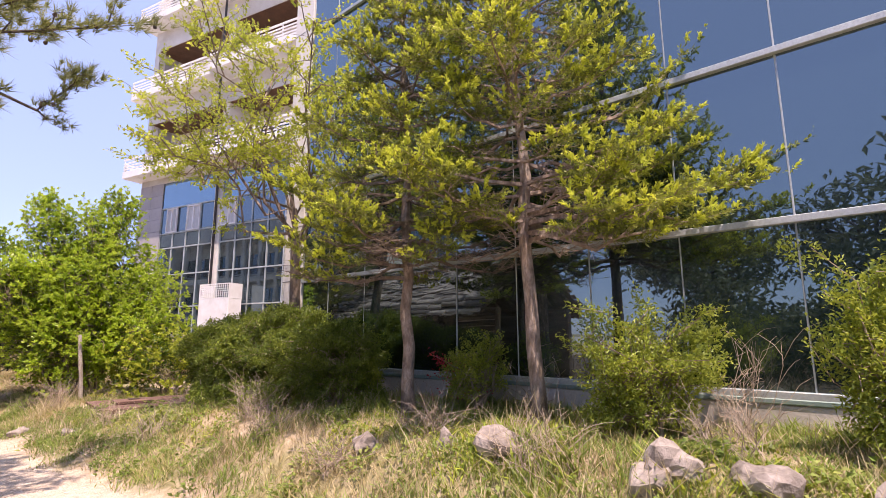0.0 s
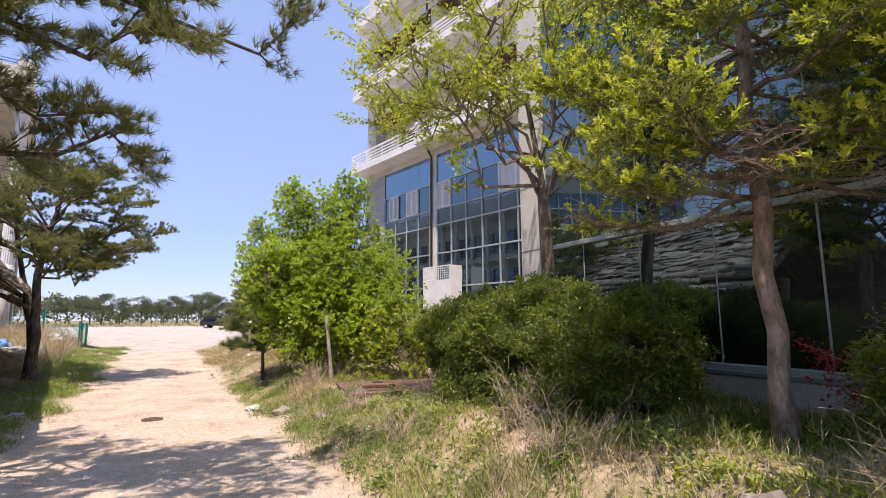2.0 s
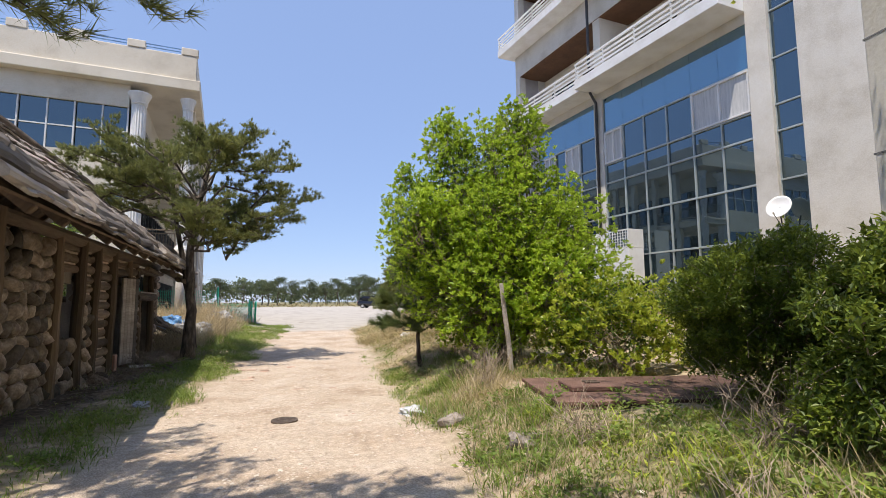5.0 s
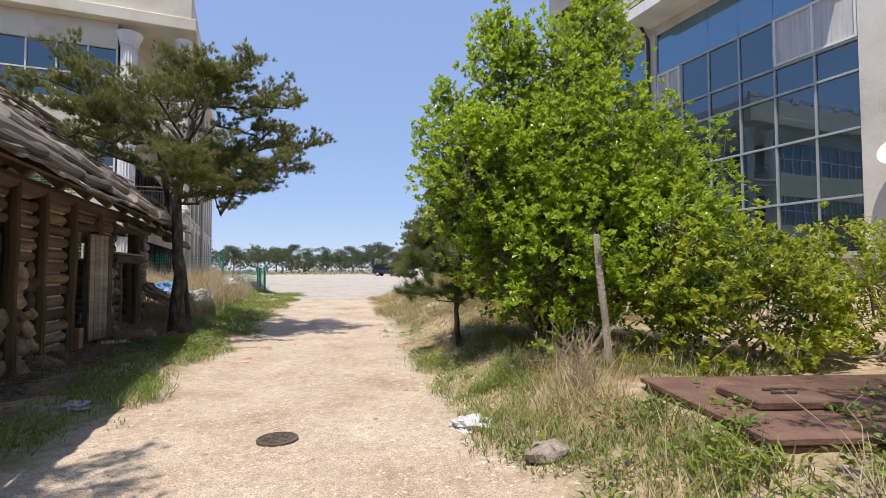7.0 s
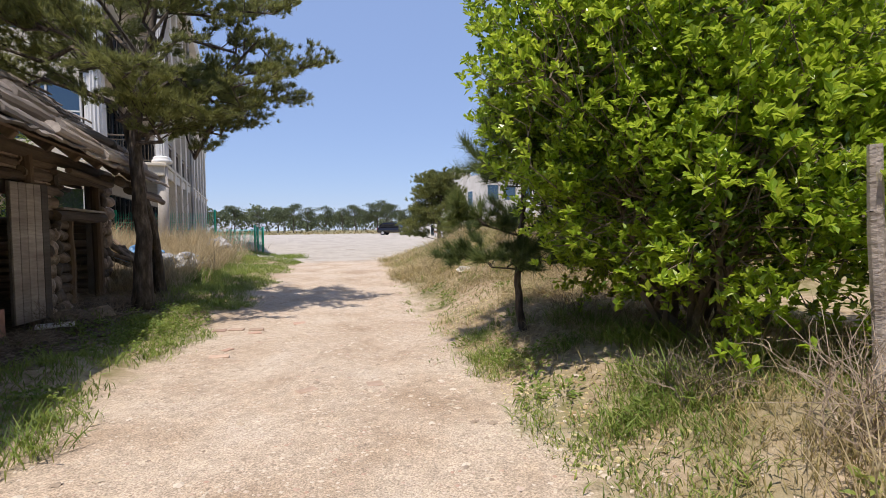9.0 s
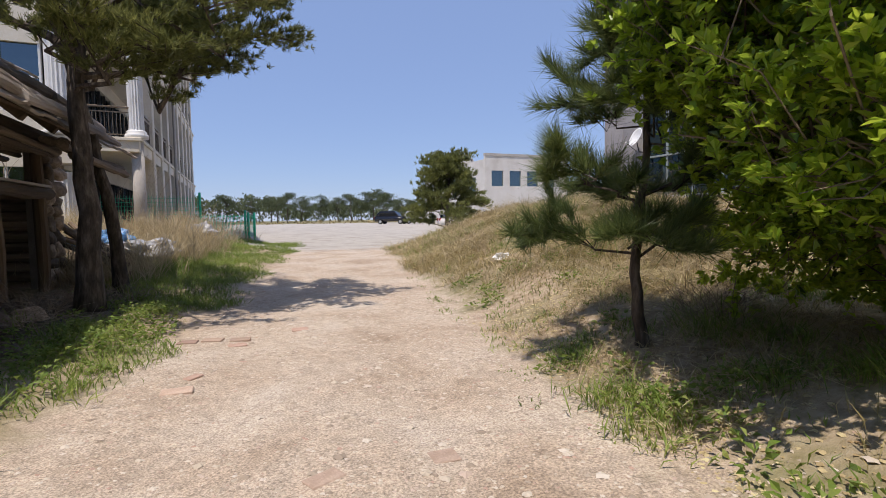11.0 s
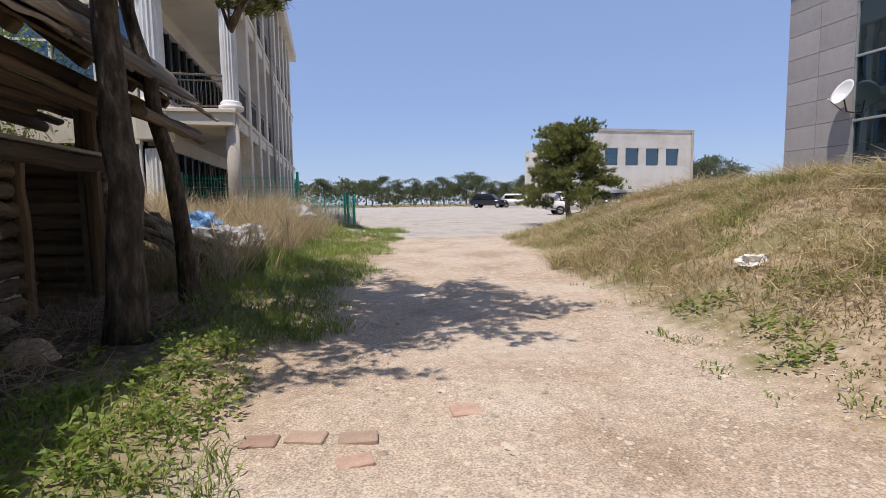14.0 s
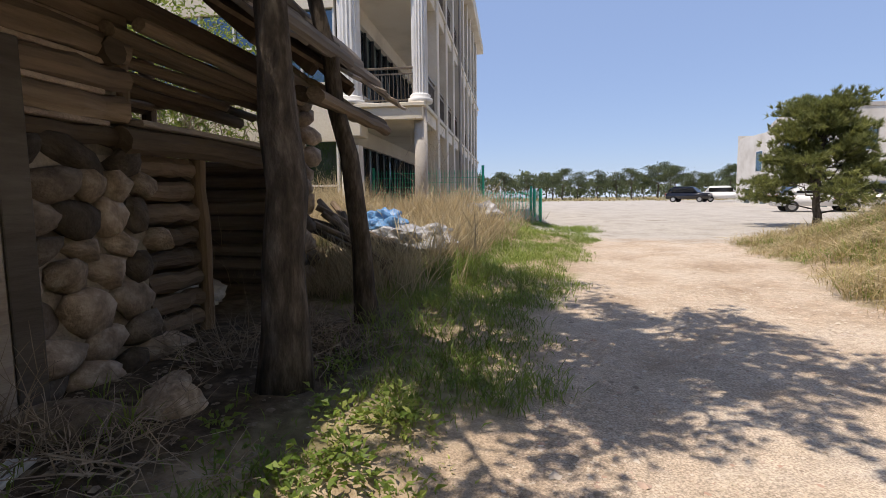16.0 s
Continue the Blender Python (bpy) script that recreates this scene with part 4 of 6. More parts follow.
def pine(name, label, at, trunk, r0, r1, branches, subs=14, sub_len=0.75, needle=0.13, width=0.012, per=18, tufts=11, mat=None, group="", seed=1, category="pine tree", bark=None, cones=0, puff=0.0):
    rng = np.random.default_rng(seed)
    t = thing(name, label, category, pose(*at), group)
    trunk = np.array(trunk, float)
    random.seed(seed)
    bm = bmesh.new()
    fine = np.array([[np.interp(f, np.linspace(0, 1, len(trunk)), trunk[:, k]) for k in range(3)] for f in np.linspace(0, 1, 14)])
    fine[1:-1] += rng.normal(size=(12, 3)) * r0 * 0.12
    rr = np.linspace(r0, r1, 14)
    rr[0] *= 1.35
    rr[1] *= 1.1
    tube(bm, [tuple(p) for p in fine], rr.tolist(), 12, True, 0.16)
    part("trunk", bm, bark or M_BARK, t, smooth=True)
    paths, P, D = [], [], []
    for a, b, r in branches:
        pts = limb(a, b, 0.35, 7, rng, 0.03)
        paths.append((pts, r * 0.75, r * 0.12))
        for tw in side_twigs(pts, subs, sub_len, 0.28, 0.22, 0.18, rng):
            paths.append((tw, r * 0.10 + 0.004, 0.003))
            k = max(2, int(tufts * np.linalg.norm(tw[-1] - tw[0])))
            f = np.linspace(0.25, 1, k)
            sg = np.linspace(0, 1, len(tw))
            q = np.stack([np.interp(f, sg, tw[:, i]) for i in range(3)], 1)
            P.append(q + rng.normal(size=q.shape) * vec(puff, puff, puff * 0.3))
            D.append(np.repeat(unit(tw[-1] - tw[0])[None], k, 0))
    tagged(part("branchwork", limbs_mesh(paths, 5), bark or M_BARK, t, "crooked dark branches"), kind="stuff")
    P, D = np.concatenate(P), np.concatenate(D)
    v, f = tuft_needles(P, D, per, needle, width, 0.45, 0.8, rng)
    soup("crown", v, f, mat or L_PINE, t, label="layered pads of needles")
    if cones:
        bm = bmesh.new()
        for i in rng.choice(len(P), cones):
            bmesh.ops.create_icosphere(bm, subdivisions=1, radius=0.028, matrix=Matrix.Translation(Vector(P[i] + vec(0, 0, -0.03))))
        tagged(part("cone_scatter", bm, M_BARK, t, "small dark pine cones"), kind="stuff")
    return t


def fan(trunk_at, specs):
    """Branches from rows of: height where it leaves, reach, bearing in degrees from +x, height of the tip, radius."""
    out = []
    for z, reach, bearing, zt, r in specs:
        p = trunk_at(z)
        a = radians(bearing)
        out.append((tuple(p), (p[0] + reach * math.cos(a), p[1] + reach * math.sin(a), zt), r))
    return out


def trunk_line(pts):
    pts = np.array(pts, float)
    return lambda z: vec(*[np.interp(z, pts[:, 2], pts[:, k]) for k in range(2)], z)


zA = gz(-4.85, 16.45)
TA = [(0, 0, -0.1), (0.05, 0.05, 1.5), (-0.1, 0.1, 3.0), (0.12, 0.25, 4.6), (0.3, 0.4, 6.2)]
pine("pine_tree", "old leaning pine with dark layered needle pads beside the house", (-4.85, 16.45, zA), TA, 0.165, 0.05, fan(trunk_line(TA), [
    (3.0, 1.7, -30, 3.45, 0.06), (3.1, 1.9, 15, 3.6, 0.06), (3.3, 3.0, 20, 4.3, 0.08), (3.4, 2.8, -18, 4.25, 0.07), (3.7, 3.3, 3, 4.85, 0.08), (4.1, 2.8, 38, 5.2, 0.07), (4.4, 2.7, -8, 5.75, 0.07),
    (4.8, 2.1, 25, 6.35, 0.06), (5.2, 1.8, -30, 6.6, 0.05), (5.6, 1.2, 60, 6.9, 0.05), (5.9, 0.9, 140, 7.0, 0.04), (3.5, 3.6, 165, 4.9, 0.1), (3.9, 3.2, 186, 4.7, 0.09), (4.5, 3.0, 140, 5.9, 0.07),
    (5.0, 2.6, 215, 6.2, 0.06), (4.4, 3.2, 205, 5.4, 0.07), (4.8, 3.4, 178, 6.0, 0.07), (4.0, 2.6, 225, 4.9, 0.06), (3.4, 2.0, -70, 4.0, 0.06), (4.9, 1.6, 300, 6.1, 0.05), (4.0, 2.2, 95, 4.8, 0.06)]), subs=24, sub_len=0.85, per=18, tufts=28, width=0.016, seed=11, puff=0.09)
zB = gz(-5.15, 18.3)
TB = [(0, 0, -0.1), (-0.1, 0.0, 1.4), (-0.42, -0.02, 3.0), (-0.75, -0.1, 4.8), (-0.9, 0.0, 6.4)]
pine("pine_tree", "slender pine leaning towards the house", (-5.15, 18.3, zB), TB, 0.115, 0.05, fan(trunk_line(TB), [
    (3.9, 1.9, 20, 4.9, 0.05), (4.4, 2.2, 60, 5.6, 0.05), (4.8, 2.0, 150, 5.7, 0.05), (5.2, 1.9, 230, 6.2, 0.05), (5.6, 1.6, 320, 6.6, 0.04), (6.2, 1.2, 90, 7.1, 0.04), (3.5, 1.6, -40, 4.3, 0.045)]), subs=20, per=17, tufts=32, width=0.015, seed=12, puff=0.1)
# the pine over the start of the walk: its trunk stands beside the house, its limbs reach over the track
TC = [(0, 0, -0.1), (0.1, 0.05, 2.0), (0.3, -0.1, 4.4), (0.7, -0.1, 6.8)]
zC = gz(-5.0, 3.6)
pine("pine_tree", "pine with long limbs of dark needles and cones over the track", (-5.0, 3.6, zC), TC, 0.2, 0.06, fan(trunk_line(TC), [
    (3.6, 3.1, -3, 3.4, 0.08), (3.7, 2.8, -16, 3.75, 0.07), (3.9, 3.7, -24, 4.35, 0.08), (4.0, 3.6, -40, 4.5, 0.07), (4.3, 4.6, -14, 5.1, 0.08), (4.4, 4.3, -33, 5.3, 0.07), (4.7, 4.9, -22, 5.7, 0.07), (5.0, 3.2, -6, 5.9, 0.06),
    (5.2, 4.0, -45, 6.2, 0.06), (6.0, 2.8, -15, 7.0, 0.05), (5.0, 3.4, -70, 6.0, 0.05), (4.6, 3.0, -100, 5.6, 0.05), (5.4, 2.6, 160, 6.6, 0.05), (5.8, 2.4, 230, 7.0, 0.05), (4.4, 1.9, 75, 5.3, 0.05), (5.0, 2.1, 110, 6.0, 0.05), (4.8, 1.7, 45, 5.7, 0.05), (5.6, 2.2, 90, 6.8, 0.05)]), subs=22, sub_len=0.8, per=20, tufts=26, needle=0.16, width=0.010, seed=13, puff=0.07, cones=220)
# young pines on the bank
TS = [(0, 0, -0.1), (-0.05, 0.04, 0.7), (0.02, 0.0, 1.6), (0.05, 0, 2.9)]
SP = fan(trunk_line(TS), [(0.75, 0.98, 20, 0.95, 0.02), (0.8, 1.04, 150, 0.9, 0.02), (0.85, 0.91, 250, 0.95, 0.02), (1.2, 0.98, 80, 1.5, 0.02), (1.25, 1.10, 190, 1.5, 0.02), (1.3, 0.91, 310, 1.6, 0.02),
                          (1.75, 0.78, 10, 2.1, 0.016), (1.8, 0.78, 130, 2.15, 0.016), (1.85, 0.78, 240, 2.2, 0.016), (2.3, 0.52, 60, 2.7, 0.012), (2.3, 0.52, 180, 2.7, 0.012), (2.4, 0.45, 300, 2.75, 0.012), (2.75, 0.13, 0, 3.15, 0.012)])
SP = [(a, (a[0] + (b[0] - a[0]) * 0.85, a[1] + (b[1] - a[1]) * 0.85, b[2]), r) for a, b, r in SP]
pine("young_pine", "young pine with long bright green needles on the bank", (1.25, 12.5, gz(1.25, 12.5)), TS, 0.055, 0.02, SP, subs=9, sub_len=0.5, needle=0.24, width=0.007, per=55, tufts=16, mat=L_PINEY, seed=14, category="tree")
# the bushy pine by the lot
pine("bushy_pine", "broad low dark pine at the edge of the lot", (4.3, 35.0, gz(4.3, 35.0)), [(0, 0, -0.1), (-0.1, 0, 1.2), (0.1, 0.1, 3.9)], 0.16, 0.04,
     fan(lambda z: vec(0, 0, z), [(0.5 + 0.16 * i, 2.3 - 0.09 * i, 137 * i, 0.9 + 0.185 * i, 0.04) for i in range(20)]), subs=16, sub_len=1.0, needle=0.2, width=0.035, per=14, tufts=22, seed=16, puff=0.16)


def shrub(name, label, at, center, radii, stems, shoots, leaf, wid, per_m, mat, seed, lean=(0, 0, 0), category="shrub", bark=None, core=0.35, spike=0.0, lumps_n=9, limb_r=0.03, rosettes=0, taper=0.0):
    """A shrub or small tree: stems from the base, shoots to a lumpy outline, leaves along the outer part of the shoots."""
    rng = np.random.default_rng(seed)
    t = thing(name, label, category, pose(*at))
    c, r = np.array(center, float), np.array(radii, float)
    lump_d = unit(rng.normal(size=(lumps_n, 3)))
    lump_a = rng.uniform(0.05, 0.38, lumps_n)
    base = [vec(*(rng.normal(size=2) * 0.12), -0.05) for _ in range(stems)]
    mains, paths, twigs = [], [], []
    for i in range(stems):
        a = 2.4 * i
        e = c + r * vec(math.cos(a) * 0.55, math.sin(a) * 0.55, rng.uniform(-0.1, 0.5))
        m = limb(base[i], e, 0.25, 6, rng)
        mains.append(m)
        paths.append((m, limb_r, limb_r * 0.3))
    for i in range(shoots):
        d = unit(rng.normal(size=3))
        if d[2] < -0.85:
            d[2] *= -0.5
        if d[2] < 0:
            d[:2] *= 0.86 / max(0.45, math.sqrt(1 - d[2] ** 2))
        k = 0.80 + (lump_a * np.clip((lump_d @ d - 0.55) / 0.45, 0, 1)).sum() + rng.normal() * 0.05
        if spike and d[2] > 0.3:
            k += spike * max(0, rng.normal())
        e = c + r * d * k * (vec(1 - taper * max(0, d[2]), 1 - taper * max(0, d[2]), 1) if taper else 1)
        e[2] = max(e[2], 0.12)
        m = mains[rng.integers(stems)]
        s = m[rng.integers(2, len(m))]
        s = s + (e - s) * 0.15
        tw = limb(s, e + vec(0, 0, 0.05), 0.3, 5, rng, 0.05)
        twigs.append(tw)
        if i % 2 == 0:
            paths.append((tw, 0.008, 0.003))
    tagged(part("stemwork", limbs_mesh(paths, 5), bark or M_TWIG, t, "thin woody stems"), kind="stuff")
    if rosettes:
        # whorls of leaves at the outer ends of the shoots, darker leaves inside
        P, D, Q = [], [], []
        for tw in twigs:
            sg = np.linspace(0, 1, len(tw))
            fo = np.concatenate([[1.0], 1 - 0.42 * rng.random(rosettes - 1) ** 1.4])
            ax = unit(unit(tw[-1] - tw[-2]) * 0.5 + vec(0, 0, 0.75) + rng.normal(size=(rosettes, 3)) * 0.28)
            q = np.stack([np.interp(fo, sg, tw[:, k]) for k in range(3)], 1)
            q[1:] += rng.normal(size=(rosettes - 1, 3)) * 0.11
            w = 9
            side = rng.normal(size=(rosettes, w, 3))
            side -= (side * ax[:, None]).sum(2, keepdims=True) * ax[:, None]
            dd = unit(side) * rng.uniform(0.35, 1.0, (rosettes, w, 1)) + ax[:, None] * 0.62
            P.append((q[:, None] - ax[:, None] * rng.uniform(0, 0.07, (rosettes, w, 1))).reshape(-1, 3))
            D.append(dd.reshape(-1, 3))
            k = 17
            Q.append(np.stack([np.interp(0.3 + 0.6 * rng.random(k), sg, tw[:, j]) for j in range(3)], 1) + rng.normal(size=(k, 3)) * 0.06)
        P, D, Q = np.concatenate(P), unit(np.concatenate(D)), np.concatenate(Q)
        n = len(P)
        v, f = leaf_cards(P, D, leaf * rng.uniform(0.65, 1.2, n), wid * rng.uniform(0.8, 1.2, n), 0.1, rng, 0.3, 0.62)
        soup("crown", v, f, mat, t, label="whorls of glossy fresh leaves")
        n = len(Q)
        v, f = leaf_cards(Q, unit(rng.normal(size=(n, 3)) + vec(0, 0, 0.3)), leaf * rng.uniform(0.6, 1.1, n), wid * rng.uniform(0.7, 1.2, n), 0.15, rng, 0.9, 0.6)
        soup("inner_foliage", v, f, L_INNER, t, label="darker green leaves inside")
        return t
    P, D = [], []
    for tw in twigs:
        L = np.linalg.norm(tw[-1] - tw[0])
        n = max(6, int(per_m * L * (1 - core)))
        f = core + (1 - core) * np.sqrt(rng.random(n))
        sg = np.linspace(0, 1, len(tw))
        P.append(np.stack([np.interp(f, sg, tw[:, k]) for k in range(3)], 1) + rng.normal(size=(n, 3)) * 0.035)
        D.append(np.repeat(unit(tw[-1] - tw[-2])[None], n, 0))
    P, D = np.concatenate(P), np.concatenate(D)
    d = unit(D * 0.6 + rng.normal(size=P.shape) * 0.75 + vec(0, 0, 0.25))
    n = len(P)
    v, f = leaf_cards(P, d, leaf * rng.uniform(0.6, 1.25, n), wid * rng.uniform(0.7, 1.2, n), 0.12, rng)
    soup("crown", v, f, mat, t, label="dense mass of leaves")
    return t


def lobed_shrub(at, lobes, seed):
    """A tall many-stemmed evergreen: lobes and leaders of shoots, whorls of fresh leaves at their ends, dark leaves and gaps inside."""
    rng = np.random.default_rng(seed)
    t = thing("leafy_shrub", "tall glossy bright green evergreen shrub beside the track", "shrub", pose(*at))
    paths, P, D, Q = [], [], [], []
    for cx, cy, cz, rx, ry, rz, n, spire in lobes:
        c, r = vec(cx, cy, cz), vec(rx, ry, rz)
        stem = limb((cx * 0.12 + rng.normal() * 0.12, cy * 0.12 + rng.normal() * 0.12, -0.05), c + vec(0, 0, rz * 0.45), 0.22, 8, rng)
        paths.append((stem, 0.045, 0.012))
        for _ in range(n):
            d = unit(rng.normal(size=3) + vec(0, 0, 0.25 + spire))
            k = rng.uniform(0.72, 1.08) + (rng.random() < 0.12) * rng.uniform(0.1, 0.3)
            e = c + r * d * k
            if e[2] < 0.15:
                continue
            st = stem[rng.integers(3, 8)]
            tw = limb(st + (e - st) * 0.1, e, 0.25, 6, rng, -0.04)
            if rng.random() < 0.6:
                paths.append((tw, 0.009, 0.003))
            sg = np.linspace(0, 1, 6)
            m = 8
            fo = np.concatenate([[1.0, 0.95], 1 - 0.4 * rng.random(m - 2)])
            q = np.stack([np.interp(fo, sg, tw[:, i]) for i in range(3)], 1)
            q[1:] += rng.normal(size=(m - 1, 3)) * 0.085
            out = unit(e - c)
            ax = unit(out * 0.55 + vec(0, 0, 0.7) + rng.normal(size=(m, 3)) * 0.3)
            w = 8
            sd = rng.normal(size=(m, w, 3))
            sd -= (sd * ax[:, None]).sum(2, keepdims=True) * ax[:, None]
            P.append((q[:, None] - ax[:, None] * rng.uniform(0, 0.06, (m, w, 1))).reshape(-1, 3))
            D.append((unit(sd) * rng.uniform(0.4, 1.0, (m, w, 1)) + ax[:, None] * 0.6).reshape(-1, 3))
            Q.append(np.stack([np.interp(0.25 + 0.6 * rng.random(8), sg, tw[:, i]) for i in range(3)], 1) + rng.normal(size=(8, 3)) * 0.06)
    tagged(part("stemwork", limbs_mesh(paths, 5), M_TWIG, t, "thin pale woody stems"), kind="stuff")
    P, D, Q = np.concatenate(P), unit(np.concatenate(D)), np.concatenate(Q)
    n = len(P)
    v, f = leaf_cards(P, D, 0.08 * rng.uniform(0.65, 1.25, n), 0.043 * rng.uniform(0.8, 1.2, n), 0.05, rng, 0.35, 0.62)
    soup("crown", v, f, L_SHRUB, t, label="whorls of glossy fresh leaves")
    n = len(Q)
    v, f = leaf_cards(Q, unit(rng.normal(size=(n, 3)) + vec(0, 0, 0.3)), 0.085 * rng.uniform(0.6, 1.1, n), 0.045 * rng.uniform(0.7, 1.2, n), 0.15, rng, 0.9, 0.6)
    soup("inner_foliage", v, f, L_INNER, t, label="darker green leaves inside")


lobed_shrub((2.55, 10.6, gz(2.55, 10.6)), [
    (0.0, 0.0, 2.5, 1.7, 1.6, 1.6, 260, 0.0), (-1.0, 0.3, 3.9, 0.65, 0.7, 1.55, 95, 0.5), (0.65, 0.3, 4.3, 0.75, 0.75, 1.55, 120, 0.5), (-0.1, 0.1, 3.9, 1.0, 1.0, 1.2, 100, 0.3),
    (-1.55, -0.1, 2.5, 0.95, 0.95, 1.15, 120, 0.1), (-1.85, 0.6, 3.3, 0.5, 0.6, 1.0, 45, 0.3), (1.55, -0.5, 2.0, 1.1, 1.1, 1.6, 130, 0.1), (1.6, 0.2, 3.1, 0.7, 0.8, 1.2, 70, 0.3),
    (-0.5, -1.25, 1.35, 1.05, 0.75, 1.15, 120, 0.0), (0.75, -1.5, 1.4, 0.95, 0.75, 1.1, 100, 0.0), (-0.3, -0.9, 2.6, 1.1, 0.8, 1.1, 90, 0.1), (0.2, 1.2, 2.6, 1.3, 0.9, 1.5, 90, 0.2),
    (0.5, 0.9, 1.25, 1.5, 1.1, 1.25, 190, 0.0), (-0.55, 1.0, 1.9, 0.9, 0.9, 1.1, 110, 0.0), (-0.15, 1.5, 1.45, 1.05, 0.9, 1.35, 190, 0.0), (0.6, 1.9, 1.3, 1.0, 0.8, 1.2, 130, 0.0), (-0.45, 1.3, 2.9, 0.8, 0.8, 1.2, 100, 0.1), (0.3, 1.7, 3.2, 1.0, 0.9, 1.3, 90, 0.2), (-1.0, -0.2, 1.5, 0.9, 0.9, 0.9, 90, 0.0),
    (-1.45, 1.15, 2.45, 0.65, 0.65, 0.75, 120, 0.0), (-0.9, 1.5, 2.7, 0.75, 0.7, 0.95, 90, 0.1)], 21)
shrub("leafy_shrub", "low bright green shrub beside the covered pit", (4.0, 8.6, gz(4.0, 8.6)), (0, 0, 0.8), (1.5, 0.9, 0.85), 9, 150, 0.085, 0.045, 95, L_YEL, 23, spike=0.2, core=0.25, rosettes=6)
shrub("leafy_shrub", "thin bright green bush before the wall", (5.7, 8.2, gz(5.7, 8.2)), (0, 0, 0.8), (0.9, 0.8, 0.8), 7, 90, 0.07, 0.036, 80, L_YEL, 24, spike=0.2, core=0.25)
shrub("dark_bush", "dense dark green yew-like bush on the bank", (3.9, 5.3, gz(3.9, 5.3)), (0, 0, 0.95), (1.2, 0.95, 0.9), 11, 440, 0.06, 0.025, 170, L_YEW, 25, core=0.3)
shrub("dark_bush", "dense dark green bush under the young tree", (3.05, 2.7, gz(3.05, 2.7)), (0, 0, 0.75), (1.2, 1.25, 0.8), 12, 560, 0.06, 0.025, 170, L_YEW, 26, core=0.3)
shrub("dark_bush", "smaller dark green bush by the spruces", (3.0, 0.8, gz(3.0, 0.8)), (0, 0, 0.62), (0.9, 0.95, 0.68), 9, 320, 0.055, 0.022, 170, L_YEW, 27, core=0.3)
shrub("dark_bush", "olive green bush by the glass hall", (2.75, -3.85, gz(2.75, -3.85)), (0, 0, 0.45), (0.55, 0.5, 0.48), 8, 210, 0.045, 0.02, 170, L_BOX, 28, core=0.25, spike=0.45)
shrub("dark_bush", "olive green bush with young shoots", (2.75, -5.75, gz(2.75, -5.75)), (0, 0, 0.65), (0.55, 0.6, 0.75), 8, 230, 0.045, 0.02, 170, L_BOX, 29, core=0.25, spike=0.3)
shrub("azalea_bush", "small green azalea bush with red blossom", (3.5, -1.5, gz(3.5, -1.5)), (0, 0, 0.4), (0.5, 0.45, 0.4), 6, 110, 0.045, 0.022, 130, L_BOX, 30, core=0.2, spike=0.2)
az = shrub("azalea_bush", "red flowering azalea by the hall plinth", (3.75, -1.0, gz(3.75, -1.0)), (0, 0, 0.3), (0.35, 0.4, 0.32), 5, 40, 0.05, 0.03, 60, L_RED, 31, core=0.5)


def young_tree():
    rng = np.random.default_rng(41)
    x, y = 3.45, 2.55
    t = thing("young_tree", "slender tree in fresh yellow-green leaf before the building", "tree", pose(x, y, gz(x, y)))
    trunk = np.array([(0, 0, -0.1), (0.02, -0.02, 1.2), (-0.08, -0.1, 2.3), (-0.16, -0.16, 3.05)])
    bm = bmesh.new()
    tube(bm, [tuple(p) for p in trunk], [0.13, 0.105, 0.095, 0.085], 10, True, 0.1)
    part("trunk", bm, M_BARK2, t, smooth=True)
    top = trunk[-1]
    tips = [(-2.3, 1.2, 5.0, 0.05), (-2.3, 0.6, 4.1, 0.05), (-1.6, 2.2, 6.0, 0.05), (-1.0, 0.8, 7.0, 0.06), (0.0, 1.6, 7.2, 0.05), (-2.2, -0.2, 6.1, 0.045), (0.6, -0.9, 5.6, 0.05), (0.9, 0.5, 6.4, 0.045), (-0.6, -1.1, 6.6, 0.045), (-2.0, 2.0, 4.4, 0.04), (0.6, -1.7, 4.4, 0.04)]
    paths, P, D = [], [], []
    for i, (dx, dy, z, r) in enumerate(tips):
        s = top if i % 2 else trunk[2] + (trunk[3] - trunk[2]) * 0.6
        m = limb(s, (dx, dy, z), 0.3, 8, rng, 0.1)
        paths.append((m, r * 0.7, 0.006))
        for tw in side_twigs(m, 15, 1.0, 0.25, 0.45, 0.35, rng):
            paths.append((tw, 0.012, 0.004))
            for tw2 in side_twigs(tw, 4, 0.35, 0.2, 0.5, 0.2, rng):
                paths.append((tw2, 0.005, 0.002))
                n = max(6, int(52 * np.linalg.norm(tw2[-1] - tw2[0])))
                f = rng.random(n)[:, None]
                P.append(tw2[0] + (tw2[-1] - tw2[0]) * f)
                D.append(np.repeat(unit(tw2[-1] - tw2[0])[None], n, 0))
    tagged(part("branchwork", limbs_mesh(paths, 4), M_BARK2, t), kind="stuff")
    P, D = np.concatenate(P), np.concatenate(D)
    n = len(P)
    d = unit(D * 0.5 + rng.normal(size=(n, 3)) * 0.7 + vec(0, 0, 0.1))
    v, f = leaf_cards(P + rng.normal(size=P.shape) * 0.03, d, 0.075 * rng.uniform(0.6, 1.3, n), 0.045 * rng.uniform(0.7, 1.2, n), 0.15, rng)
    soup("crown", v, f, L_YEL, t, label="small fresh yellow-green leaves")


young_tree()

L_TIP = leaf_mat("spruce_tip", (0.22, 0.30, 0.02), (0.42, 0.50, 0.045), (0.66, 0.70, 0.10), 0.38)


